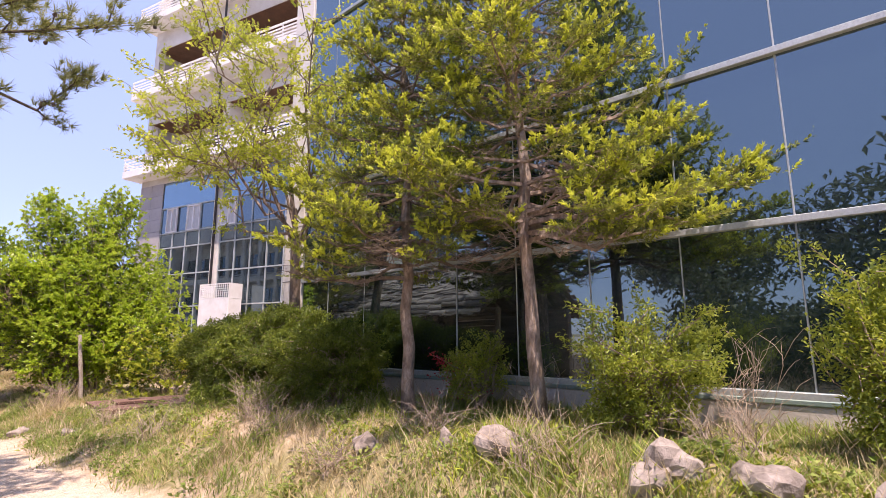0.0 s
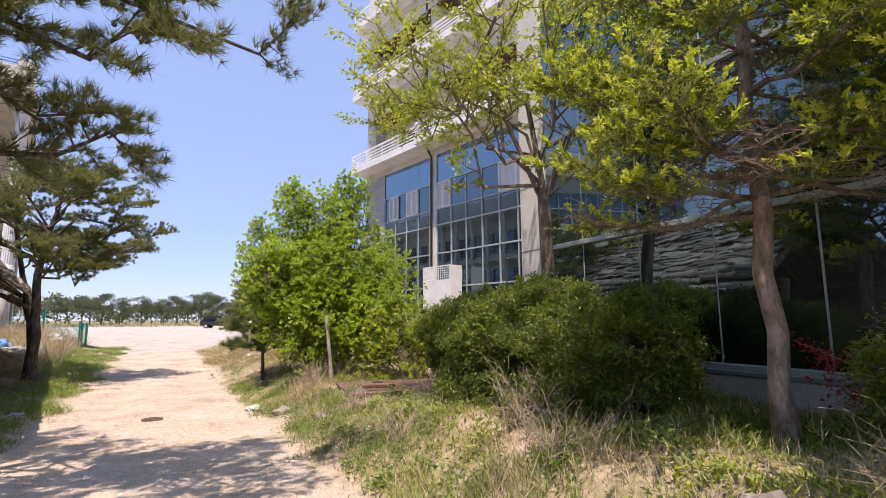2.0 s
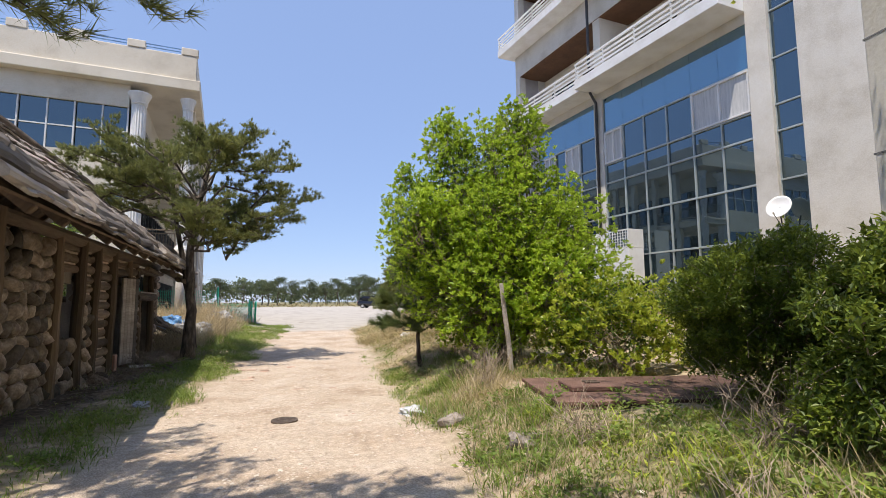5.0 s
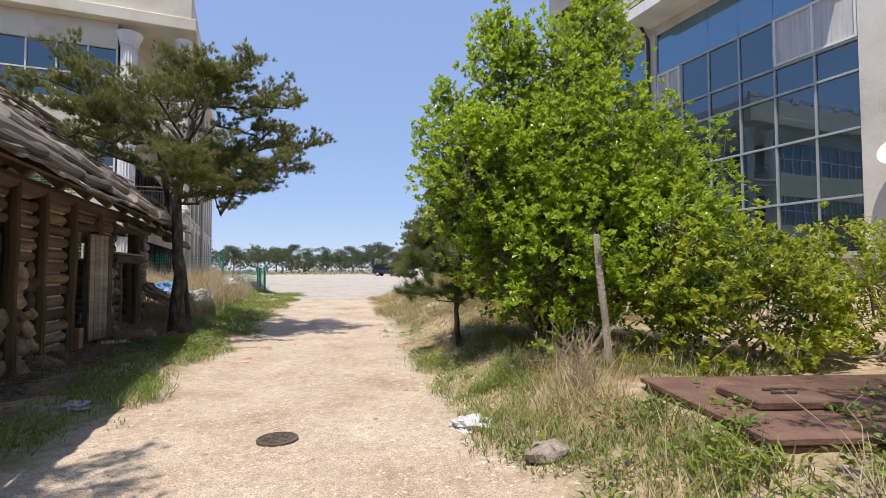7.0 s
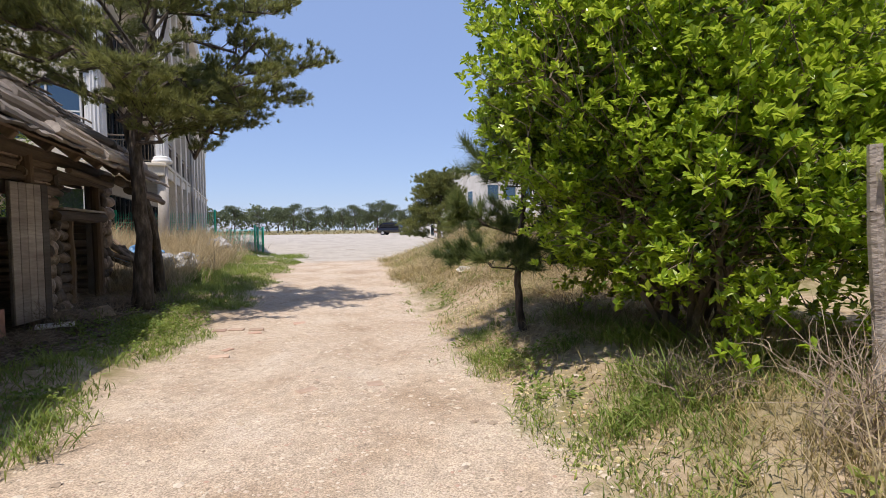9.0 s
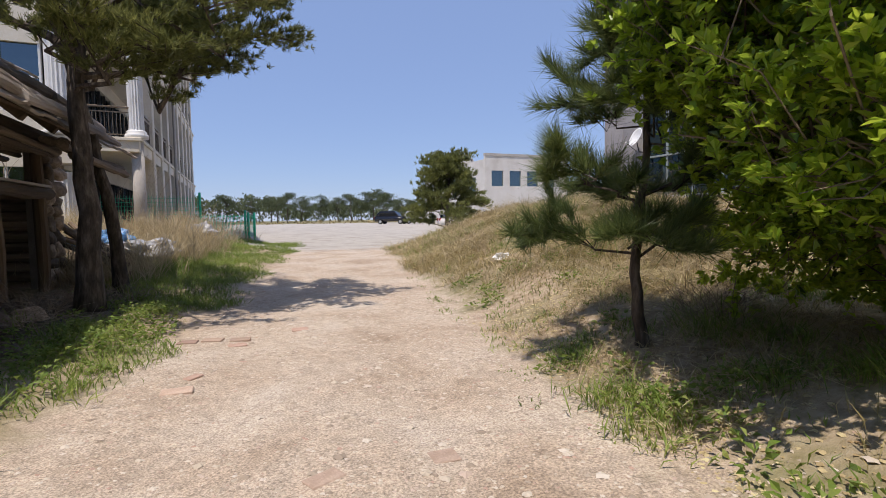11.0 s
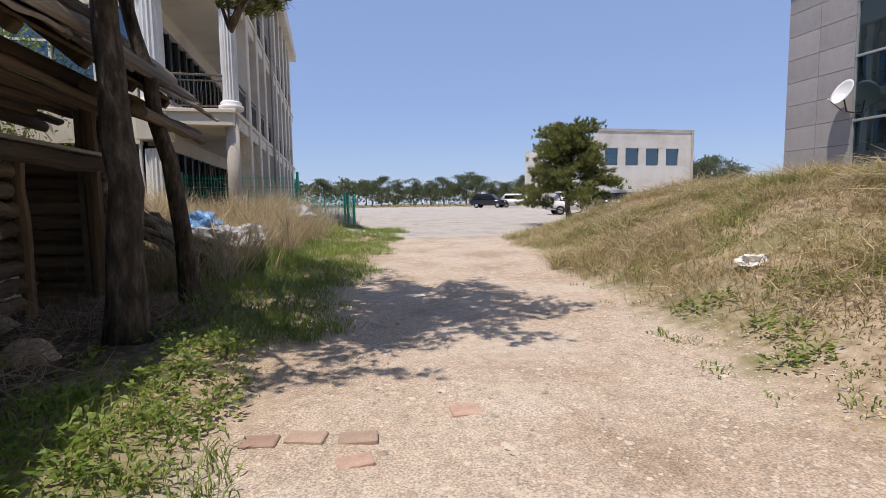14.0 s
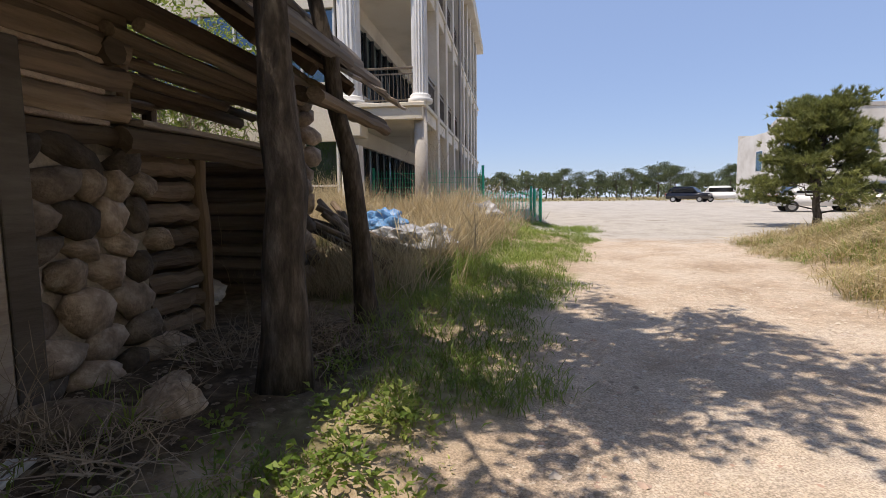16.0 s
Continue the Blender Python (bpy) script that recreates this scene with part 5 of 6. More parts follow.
def spruce(label, at, lean, h, zl, reach, r0, seed, long_limbs=()):
    rng = np.random.default_rng(seed)
    t = thing("spruce_tree", label, "tree", pose(*at), "spruces by the hall")
    bm = bmesh.new()
    top = vec(lean[0] * h, lean[1] * h, h)
    k = 16
    pts = [tuple(top * f + vec(*(rng.normal(size=2) * 0.02), -0.1 * (1 - f))) for f in np.linspace(0, 1, k)]
    rr = np.linspace(r0, 0.02, k)
    rr[0] *= 1.3
    random.seed(seed)
    tube(bm, pts, rr.tolist(), 11, True, 0.14)
    part("trunk", bm, M_BARK2, t, smooth=True)
    paths, P, D, PT, DT = [], [], [], [], []
    rows = [(z_, radians(b), l_, rise) for z_, b, l_, rise in long_limbs]
    z = zl
    while z < h - 0.15:
        f = (z - zl) / (h - zl)
        L = reach * (1 - f) ** 0.8 * (0.75 + 0.25 * min(1, f * 6)) + 0.15
        nb = 5 if f < 0.8 else 4
        b0 = rng.random() * 6
        rows += [(z + rng.normal() * 0.05, b0 + 2 * math.pi * i / nb + rng.normal() * 0.25, L * rng.uniform(0.5, 1.15), rng.uniform(-0.14, 0.16)) for i in range(nb)]
        z += rng.uniform(0.25, 0.38)
    for z, a, l, rise in rows:
        s = top * (z / h)
        e = s + vec(math.cos(a) * l, math.sin(a) * l, l * rise)
        br = limb(s, e, 0.12, 6, rng, -0.06)
        paths.append((br, 0.012 + 0.012 * l, 0.004))
        dead = z < zl + 0.45 and l < reach and rng.random() < 0.5
        for tw in side_twigs(br, max(8, int(l * 13)), 0.38, 0.15, 0.2, 0.05, rng):
            paths.append((tw, 0.0055, 0.002))
            far = np.linalg.norm(tw[0][:2] - s[:2]) / max(l, 0.1)
            subs = [tw] + side_twigs(tw, 4, 0.2, 0.25, 0.2, 0.1, rng)
            if dead or far < 0.45:
                paths += [(q, 0.003, 0.0015) for q in subs[1:]]
                continue
            for q in subs:
                n = max(4, int(100 * np.linalg.norm(q[-1] - q[0])))
                P.append(q[0] + (q[-1] - q[0]) * rng.random(n)[:, None])
                D.append(np.repeat(unit(q[-1] - q[0])[None], n, 0))
                if rng.random() < 0.13 + 1.0 * max(0, far - 0.5):
                    up = unit(unit(q[-1] - q[0]) * 0.7 + vec(0, 0, 0.55) + rng.normal(size=3) * 0.2)
                    k = 20
                    PT.append(q[-1] + up * (rng.random(k)[:, None] * 0.085) + rng.normal(size=(k, 3)) * 0.006)
                    DT.append(np.repeat(up[None], k, 0))
    tagged(part("branchwork", limbs_mesh(paths, 4), M_BARK2, t, "spreading branches, dead and bare low down"), kind="stuff")
    P, D = np.concatenate(P), np.concatenate(D)
    n = len(P)
    v, f = leaf_cards(P, unit(D * 0.8 + rng.normal(size=(n, 3)) * 0.55), 0.05 * rng.uniform(0.7, 1.2, n), 0.015 * rng.uniform(0.8, 1.3, n), 0.0, rng)
    soup("crown", v, f, L_SPRUCE, t, label="olive green needle sprays")
    P, D = np.concatenate(PT), np.concatenate(DT)
    n = len(P)
    v, f = leaf_cards(P, unit(D + rng.normal(size=(n, 3)) * 0.45), 0.05 * rng.uniform(0.7, 1.2, n), 0.02 * rng.uniform(0.8, 1.3, n), 0.0, rng)
    soup("new_growth", v, f, L_TIP, t, label="bright yellow-green new shoots")


spruce("spruce with a straight trunk and bright new shoots", (2.85, -0.85, gz(2.85, -0.85)), (-0.01, 0.02), 6.9, 1.9, 1.6, 0.085, 51, [(1.75, 150, 1.5, 0.0), (2.1, -40, 1.5, -0.1), (1.9, 172, 1.7, 0.05), (2.2, 192, 1.7, 0.1), (2.2, 100, 1.4, 0.1), (2.0, -150, 1.4, 0.0), (2.4, -95, 1.3, 0.1), (2.5, 160, 1.7, 0.15)])
spruce("spruce with a scarred reddish trunk and bright new shoots", (2.95, -2.66, gz(2.95, -2.66)), (-0.035, 0.03), 7.2, 2.1, 1.7, 0.09, 52,
       [(2.2, -52, 2.5, 0.12), (2.25, -78, 2.2, 0.1), (2.3, -28, 1.9, 0.02), (2.15, -100, 1.7, 0.05), (2.9, -60, 1.7, 0.25), (3.2, -48, 2.5, 0.55), (2.3, 170, 1.3, 0.1), (2.7, -85, 1.5, 0.3), (2.15, -40, 2.2, 0.08), (2.35, -65, 2.4, 0.18), (2.5, -20, 1.8, 0.1), (2.05, -92, 1.9, 0.0), (2.6, -50, 2.0, 0.3), (2.4, -112, 1.4, 0.15)])


# ---------------------------------------------------------------- grass and weeds
def blades(name, label, n, x0, x1, y0, y1, keep, h, w, mat, seed, droop=0.35, clump=0.25, lift=1.0):
    """A stand of grass: tufts of bent blades on the ground, thinned by keep(x, y)."""
    rng = np.random.default_rng(seed)
    per = 9
    m = n // per
    cx, cy = rng.uniform(x0, x1, m * 2), rng.uniform(y0, y1, m * 2)
    k = keep(cx, cy) > rng.random(m * 2)
    cx, cy = cx[k][:m], cy[k][:m]
    m = len(cx)
    tall = np.repeat(rng.uniform(0.45, 1.25, m) * (0.75 + 0.5 * np.sin(cx * 1.3 + np.sin(cy * 0.8) * 2) * np.sin(cy * 1.1)), per)
    x = np.repeat(cx, per) + rng.normal(size=m * per) * clump * 0.3
    y = np.repeat(cy, per) + rng.normal(size=m * per) * clump * 0.3
    p = np.stack([x, y, height(x, y) - 0.01], 1)
    d = unit(np.stack([rng.normal(size=m * per) * 0.35, rng.normal(size=m * per) * 0.35, np.full(m * per, lift)], 1))
    v, f = leaf_cards(p, d, np.maximum(0.03, h * tall * rng.uniform(0.6, 1.2, m * per)), w * rng.uniform(0.6, 1.3, m * per), droop, rng)
    ob = soup(name, v, f, mat, kind="stuff", label=label)
    tagged(ob, category="grass")


def patchy(x, y, s=1.0):
    return np.clip(0.5 + 0.6 * np.sin(x * 1.9 * s + 2 * np.sin(y * 0.7 * s)) * np.sin(y * 1.4 * s + np.sin(x * 2.3 * s)), 0, 1)


def verge(x, y):
    edge = smooth(3.15, 3.6, -x - 0.25 * np.sin(y * 1.7) - 0.12 * np.sin(y * 4.3))
    deep = 1 - smooth(4.1, 4.7, -x - 0.5 * smooth(15, 19, y))
    return edge * np.where(y > 19, 1.0, 0.06 + deep * np.where(y < 10, 0.75, 1.0)) * (0.4 + 0.6 * patchy(x, y))


def bank(x, y):
    return smooth(0.25, 0.9, x - 0.2 * np.sin(y * 1.3) - 0.15 * np.sin(y * 3.1)) * (1 - ((x > 1.65) & (x < 5.2) & (y > 5.35) & (y < 7.9)))


def bank_fade(x, y):
    return bank(x, y) * np.where((y > 9.6) & (x < 3.6), 0.1, 1.0)


def mound(x, y):
    return smooth(0.2, 1.3, x - 0.25 * np.sin(y * 1.1) - 1.1 * (1 - smooth(14.5, 18.5, y))) * (1 - smooth(28.4, 29.6, y - 0.12 * x - 0.5 * np.sin(x * 2)))


blades("grass", "fresh green grass along the verge", 52000, -6.0, -3.0, 2.0, 34.0, verge, 0.21, 0.011, L_GRASS, 61)
blades("grass", "green grass clumps on the bank", 60000, 0.2, 4.3, -7.0, 14.5, lambda x, y: bank_fade(x, y) * (patchy(x, y) > 0.42), 0.18, 0.011, L_GRASS, 62)
blades("dry_grass", "pale dry grass on the bank", 52000, 0.2, 4.4, -7.5, 15.0, lambda x, y: bank_fade(x, y) * (0.25 + 0.75 * (1 - patchy(x, y))), 0.2, 0.008, L_MIX, 63)
blades("dry_grass", "matted straw-coloured grass over the mound", 95000, 0.2, 11.0, 14.0, 31.0, mound, 0.36, 0.012, L_MIX, 64, droop=0.6, clump=0.4)
blades("dry_grass", "bleached straw on the mound", 46000, 0.2, 9.0, 14.0, 30.5, lambda x, y: mound(x, y) * (1 - patchy(x, y, 0.8)), 0.5, 0.012, L_DRY, 65, droop=0.85, lift=0.7)
blades("grass", "green tufts over the mound", 46000, 0.4, 10.0, 14.2, 30.5, lambda x, y: mound(x, y) * (patchy(x + 3, y, 0.7) > 0.62), 0.3, 0.012, L_GRASS, 66)
blades("dry_weeds", "tall dry weed stalks behind the verge", 52000, -12.0, -4.6, 19.2, 34.0, lambda x, y: smooth(4.7, 6.2, -x) * (0.4 + 0.6 * patchy(x, y)) * (1 - ((x > -8.0) & (x < -5.6) & (y > 20.6) & (y < 24.2)) * 0.9) * (1 - ((x > -8.0) & (y > 27.5)) * 0.85), 1.05, 0.013, L_DRY, 67, droop=0.25)
blades("grass", "low green weeds before the columns", 12000, -11.0, -4.8, 19.2, 33.0, lambda x, y: (patchy(x, y + 2) > 0.6) * 1.0, 0.3, 0.014, L_GRASS, 68)
blades("grass", "small weeds at the edges of the track", 2600, -3.3, 0.5, 3.0, 26.0, lambda x, y: np.clip(np.abs(x + 1.45) - 1.3, 0, 0.35) * 1.2 * (patchy(x, y, 1.4) > 0.6), 0.09, 0.012, L_GRASS, 69)
blades("grass", "long grass at the foot of the young pine", 5200, 0.25, 2.0, 9.2, 13.2, lambda x, y: smooth(0.2, 0.5, x) * (patchy(x, y, 1.6) > 0.66), 0.3, 0.01, L_GRASS, 75, droop=0.5)
blades("dry_grass", "dead brown grass under the young pine", 5200, 0.4, 3.2, 11.0, 14.5, lambda x, y: 0.3 + 0.7 * patchy(x, y, 1.3), 0.26, 0.008, L_DRY, 76, droop=0.8, lift=0.5)
blades("grass", "grass along the hall plinth", 14000, 2.6, 4.25, -8.0, 3.4, lambda x, y: (patchy(x, y, 1.2) > 0.35) * 1.0, 0.26, 0.012, L_GRASS, 70)
blades("grass", "thin grass on the far field beyond the lot", 9000, -60, 60, 88, 125, lambda x, y: 0.8 + 0 * x, 0.5, 0.12, L_MIX, 71)


blades("dry_stalks", "thin pale dead stalks standing among the weeds", 5200, 0.6, 4.2, -7.0, 9.5, lambda x, y: bank(x, y) * (patchy(x + 1, y, 0.9) > 0.5), 0.5, 0.007, L_DRY, 77, droop=0.15, clump=0.5)
blades("grass", "dark green strappy weeds at the foot of the bushes", 9000, 1.2, 3.6, -6.5, 7.0, lambda x, y: bank(x, y) * (patchy(x, y + 1, 1.3) > 0.55) * smooth(0.9, 1.8, x), 0.26, 0.02, L_BOX, 78, droop=0.5)
blades("grass", "small green tufts on the stony edge below the mound", 1500, 0.1, 2.2, 12.5, 17.5, lambda x, y: (patchy(x, y, 2.2) > 0.72) * 1.0, 0.13, 0.014, L_GRASS, 79)


def broadleaf_weeds():
    rng = np.random.default_rng(72)
    spots = [(-3.75, 14.9), (-4.0, 15.6), (-3.55, 14.3), (-4.3, 15.0), (-3.9, 13.4), (-3.7, 11.2), (0.75, 6.2), (1.2, 5.2), (1.6, 7.0), (0.9, 3.8), (1.5, 2.2), (1.2, 0.8), (1.9, -0.6), (1.5, -2.0), (2.1, -3.4), (0.8, 11.0), (0.5, 12.6),
             (0.55, 10.2), (1.9, 5.6), (2.6, 5.4), (3.3, 5.5), (0.9, 16.4), (1.5, 17.0), (2.6, 16.6), (-3.6, 8.4), (-3.5, 6.6)]
    V, F, k = [], [], 0
    spots += [(1.3, -4.4), (1.1, -3.0), (0.9, -1.0), (1.9, -5.2), (1.0, 1.6), (2.3, 1.4), (1.8, 3.6), (-3.95, 16.2), (-3.6, 15.6), (-4.2, 14.0), (1.4, 6.0), (1.6, 4.6)]
    extra = [(x + rng.normal() * 0.5, y + rng.normal() * 0.8) for x, y in spots for _ in range(6)]
    for x, y in spots + [e for e in extra if e[0] < -3.4 or e[0] > 0.5]:
        n = 46
        a = rng.random(n) * 6.3
        r = rng.random(n) * 0.17
        px, py = x + r * np.cos(a), y + r * np.sin(a)
        p = np.stack([px, py, height(px, py)], 1) + np.stack([0 * a, 0 * a, rng.random(n) * 0.13], 1)
        d = np.stack([np.cos(a), np.sin(a), rng.uniform(0.2, 1.0, n)], 1)
        v, f = leaf_cards(p, d, rng.uniform(0.04, 0.085, n), rng.uniform(0.018, 0.04, n), 0.3, rng)
        V.append(v)
        F.append(f + k)
        k += len(v)
    ob = soup("weeds", np.concatenate(V), np.concatenate(F), L_GRASS, kind="stuff", label="low broad-leaved green weeds on banks and verge")
    tagged(ob, category="weeds")


broadleaf_weeds()


def dead_brush(label, x, y, n, reach, h, seed):
    rng = np.random.default_rng(seed)
    t = thing("dry_brush", label, "dry bush", pose(x, y, gz(x, y)))
    paths = []
    for i in range(n):
        a = rng.random() * 6.3
        e = vec(math.cos(a) * reach * rng.random(), math.sin(a) * reach * rng.random(), h * rng.uniform(0.4, 1.1))
        m = limb((rng.normal() * 0.08, rng.normal() * 0.08, -0.03), e, 0.4, 5, rng)
        paths.append((m, 0.006, 0.002))
        for tw in side_twigs(m, 5, 0.3, 0.3, 0.5, 0.3, rng):
            paths.append((tw, 0.003, 0.0012))
    tagged(part("twigwork", limbs_mesh(paths, 3), M_TWIG, t), kind="stuff")


dead_brush("tangle of pale dead twigs on the bank", 1.9, 1.1, 26, 0.6, 0.5, 81)
dead_brush("dead twigs under the dark bushes", 2.1, 3.6, 22, 0.6, 0.45, 82)
dead_brush("dry twigs by the glass hall", 3.6, -4.5, 14, 0.4, 0.9, 83)
dead_brush("dry twigs before the plinth", 3.7, -2.2, 12, 0.4, 0.7, 84)
dead_brush("dry twigs at the foot of the shrub", 1.5, 8.2, 26, 0.5, 0.5, 85)
dead_brush("leafless grey bush before the columns", -7.6, 27.2, 18, 1.1, 3.2, 86)
dead_brush("dead twigs beside the house wall", -5.5, 15.0, 20, 0.5, 0.35, 87)
dead_brush("dry brush under the pines", -5.6, 16.8, 26, 0.9, 0.25, 88)
for k, (bx, by) in enumerate(((-5.3, 13.6), (-5.0, 15.2), (-5.4, 17.6), (-4.8, 17.3), (-5.2, 12.2))):
    dead_brush("fallen dead branches under the eaves of the house", bx, by, 24, 0.9, 0.16, 120 + k)
dead_brush("dry twigs beside the covered pit", 4.2, 5.4, 26, 0.8, 0.6, 89)
for k, (bx, by, bn) in enumerate(((1.3, -1.2, 22), (1.6, -3.3, 22), (1.9, -2.0, 18), (2.2, -4.6, 16), (1.5, 0.2, 20), (1.2, 2.6, 20), (1.5, 5.0, 20), (1.4, 9.3, 18), (2.0, 12.6, 22))):
    dead_brush("low tangle of dead stalks in the weeds", bx, by, bn, 0.55, 0.32, 140 + k)
dead_brush("bare brush on the crest of the mound", 6.5, 20.0, 24, 1.2, 1.1, 90)


def thicket():
    rng = np.random.default_rng(91)
    n = 34000
    c = rng.uniform((-15.0, 14.5, 0.4), (-11.2, 25.5, 6.0), (260, 3))
    p = c[rng.integers(260, size=n)] + rng.normal(size=(n, 3)) * 0.5
    v, f = leaf_cards(p, rng.normal(size=(n, 3)), rng.uniform(0.08, 0.17, n), rng.uniform(0.04, 0.09, n), 0.2, rng)
    tagged(soup("thicket", v, f, L_GRASS, kind="stuff", label="tangled spring thicket behind the log house"), category="bushes")
    paths = []
    for i in range(110):
        x, y = rng.uniform(-15, -11.2), rng.uniform(14.5, 25.5)
        m = limb((x, y, gz(x, y) - 0.1), (x + rng.normal() * 0.8, y + rng.normal() * 0.8, rng.uniform(3, 6)), 0.3, 6, rng)
        paths.append((m, 0.035, 0.01))
        paths += [(tw, 0.01, 0.003) for tw in side_twigs(m, 7, 1.2, 0.3, 0.4, 0.4, rng)]
    tagged(part("thicket_stemwork", limbs_mesh(paths, 4), M_TWIG, None, "grey stems of the thicket"), kind="stuff", category="bushes")


thicket()


def litter(name, label, n, x0, x1, y0, y1, keep, size, mat, seed):
    """Pebbles or fallen leaves, strewn on the ground."""
    rng = np.random.default_rng(seed)
    x, y = rng.uniform(x0, x1, n * 2), rng.uniform(y0, y1, n * 2)
    k = keep(x, y) > rng.random(n * 2)
    x, y = x[k][:n], y[k][:n]
    n = len(x)
    s = np.minimum(size * np.exp(rng.normal(size=n) * 0.5), size * 2.0)
    base = np.array([(1, 0, 0), (0, 1, 0), (-1, 0, 0), (0, -1, 0), (0, 0, 0.75), (0.6, 0.6, 0.35), (-0.6, 0.6, 0.35), (-0.6, -0.6, 0.4), (0.6, -0.6, 0.3)], float)
    tri = np.array([(0, 5, 4), (5, 1, 4), (1, 6, 4), (6, 2, 4), (2, 7, 4), (7, 3, 4), (3, 8, 4), (8, 0, 4)])
    v = base[None] * s[:, None, None] * rng.uniform(0.6, 1.3, (n, 9, 1))
    v[:, :, 2] *= 0.6
    a = rng.random(n) * 6.3
    c, sn = np.cos(a)[:, None], np.sin(a)[:, None]
    vx, vy = v[:, :, 0] * c - v[:, :, 1] * sn, v[:, :, 0] * sn + v[:, :, 1] * c
    v[:, :, 0], v[:, :, 1] = vx + x[:, None], vy + y[:, None]
    v[:, :, 2] += height(x, y)[:, None] - 0.002
    f = np.arange(n)[:, None, None] * 9 + tri[None]
    tagged(soup(name, v.reshape(-1, 3), f.reshape(-1, 3), mat, kind="stuff", label=label), category="stones")


def pebble_build(nt, b):
    ge = nt.nodes.new("ShaderNodeNewGeometry")
    nt.links.new(ramp(nt, ge.outputs["Random Per Island"], [(0.0, (0.28, 0.22, 0.17)), (0.4, (0.50, 0.42, 0.33)), (0.8, (0.62, 0.55, 0.47)), (1.0, (0.42, 0.27, 0.21))]), b.inputs["Base Color"])
    b.inputs["Roughness"].default_value = 0.9


M_PEBBLE = material("pebbles", pebble_build)
L_FALLEN = leaf_mat("fallen_leaf", (0.30, 0.20, 0.10), (0.50, 0.40, 0.22), (0.70, 0.62, 0.36), 0.1, 0.8)
litter("gravel", "loose pale gravel on the track", 42000, -3.2, 0.9, 2.0, 22.0, lambda x, y: 0.35 + 0.65 * patchy(x, y * 0.6), 0.0095, M_PEBBLE, 101)
litter("gravel", "scattered pebbles and small stones on the track", 1500, -3.2, 1.2, 3.0, 24.0, lambda x, y: patchy(x, y), 0.02, M_PEBBLE, 102)
litter("leaf_litter", "dry pale fallen leaves under the shrub", 6500, 0.35, 3.2, 8.9, 15.0, lambda x, y: 0.3 + 0.7 * patchy(x, y), 0.014, L_FALLEN, 103)
litter("leaf_litter", "dry debris under the eaves", 2600, -6.2, -4.2, 9.0, 19.0, lambda x, y: 0.3 + 0.7 * patchy(x, y), 0.02, M_TWIG, 104)

# ---------------------------------------------------------------- small things on and beside the track
def rock(x, y, sx, sy, sz, seed, label="pale weathered boulder among the weeds on the bank", mat=None):
    bm_me = stone_mesh(seed, sx, sy, sz, "rock", mat or M_ROCK, 0.3 if mat else 0.7, 3)
    ob = new("rock", bm_me)
    bm_me.polygons.foreach_set("use_smooth", [False] * len(bm_me.polygons))
    ob.location = (x, y, gz(x, y) + sz * 0.05)
    ob.rotation_euler = (0.2, 0.15, seed * 1.3)
    tagged(ob, label, "rock", "rocks on the bank")


for i, r in enumerate([(1.75, -2.9, 0.22, 0.2, 0.21), (1.75, -2.3, 0.12, 0.11, 0.13), (1.7, -4.25, 0.24, 0.2, 0.17), (1.72, -4.8, 0.2, 0.16, 0.14), (1.75, -5.6, 0.22, 0.2, 0.15), (1.6, -1.4, 0.18, 0.15, 0.14), (1.15, 5.6, 0.24, 0.2, 0.12), (0.75, 7.1, 0.2, 0.16, 0.1)]):
    rock(*r, 5 + i)
for i, r in enumerate([(-5.3, 15.9, 0.22, 0.17, 0.15), (-5.55, 15.5, 0.2, 0.3, 0.14), (-4.6, 14.2, 0.12, 0.1, 0.09), (-5.6, 16.2, 0.16, 0.14, 0.13), (-5.7, 11.8, 0.3, 0.24, 0.2), (-5.6, 12.5, 0.26, 0.3, 0.17), (-5.75, 13.0, 0.2, 0.2, 0.14)]):
    rock(*r, 25 + i, "rounded field stone fallen from the house wall", M_STONE)


def manhole():
    x, y = -1.45, 8.2
    t = thing("manhole_cover", "small round rusty cast iron cover in the track", "manhole cover", pose(x, y, gz(x, y) + 0.01))
    bm = bmesh.new()
    lathe(bm, [(0.185, -0.05), (0.185, 0.012), (0.16, 0.016), (0.16, 0.008)], 28)
    part("rim", bm, M_IRON, t)
    bm = bmesh.new()
    lathe(bm, [(0.156, -0.03), (0.156, 0.012)], 28)
    part("lid", bm, M_IRON, t)
    for i in range(7):
        for j in range(7):
            a, c = -0.12 + 0.04 * i, -0.12 + 0.04 * j
            if a * a + c * c < 0.0185:
                part("stud", boxes((a - 0.012, a + 0.012, c - 0.012, c + 0.012, 0.0121, 0.017)), M_IRON, t)


manhole()


def crumple(name, label, cat, x, y, sx, sy, sz, mat, seed, lift=0.0):
    bm = bmesh.new()
    bmesh.ops.create_icosphere(bm, subdivisions=4, radius=1.0)
    off = Vector((seed * 2.3, seed, 0))
    for v in bm.verts:
        n = noise.noise(v.co * 1.6 + off) * 0.6 + noise.noise(v.co * 4.5 + off) * 0.25
        v.co *= 1 + n
        v.co.z = max(v.co.z, -0.3)
        v.co = Vector((v.co.x * sx, v.co.y * sy, v.co.z * sz))
    ob = new(name, finish(bm, name, mat))
    ob.location = (x, y, gz(x, y) + 0.25 * sz + lift)
    tagged(ob, label, cat)


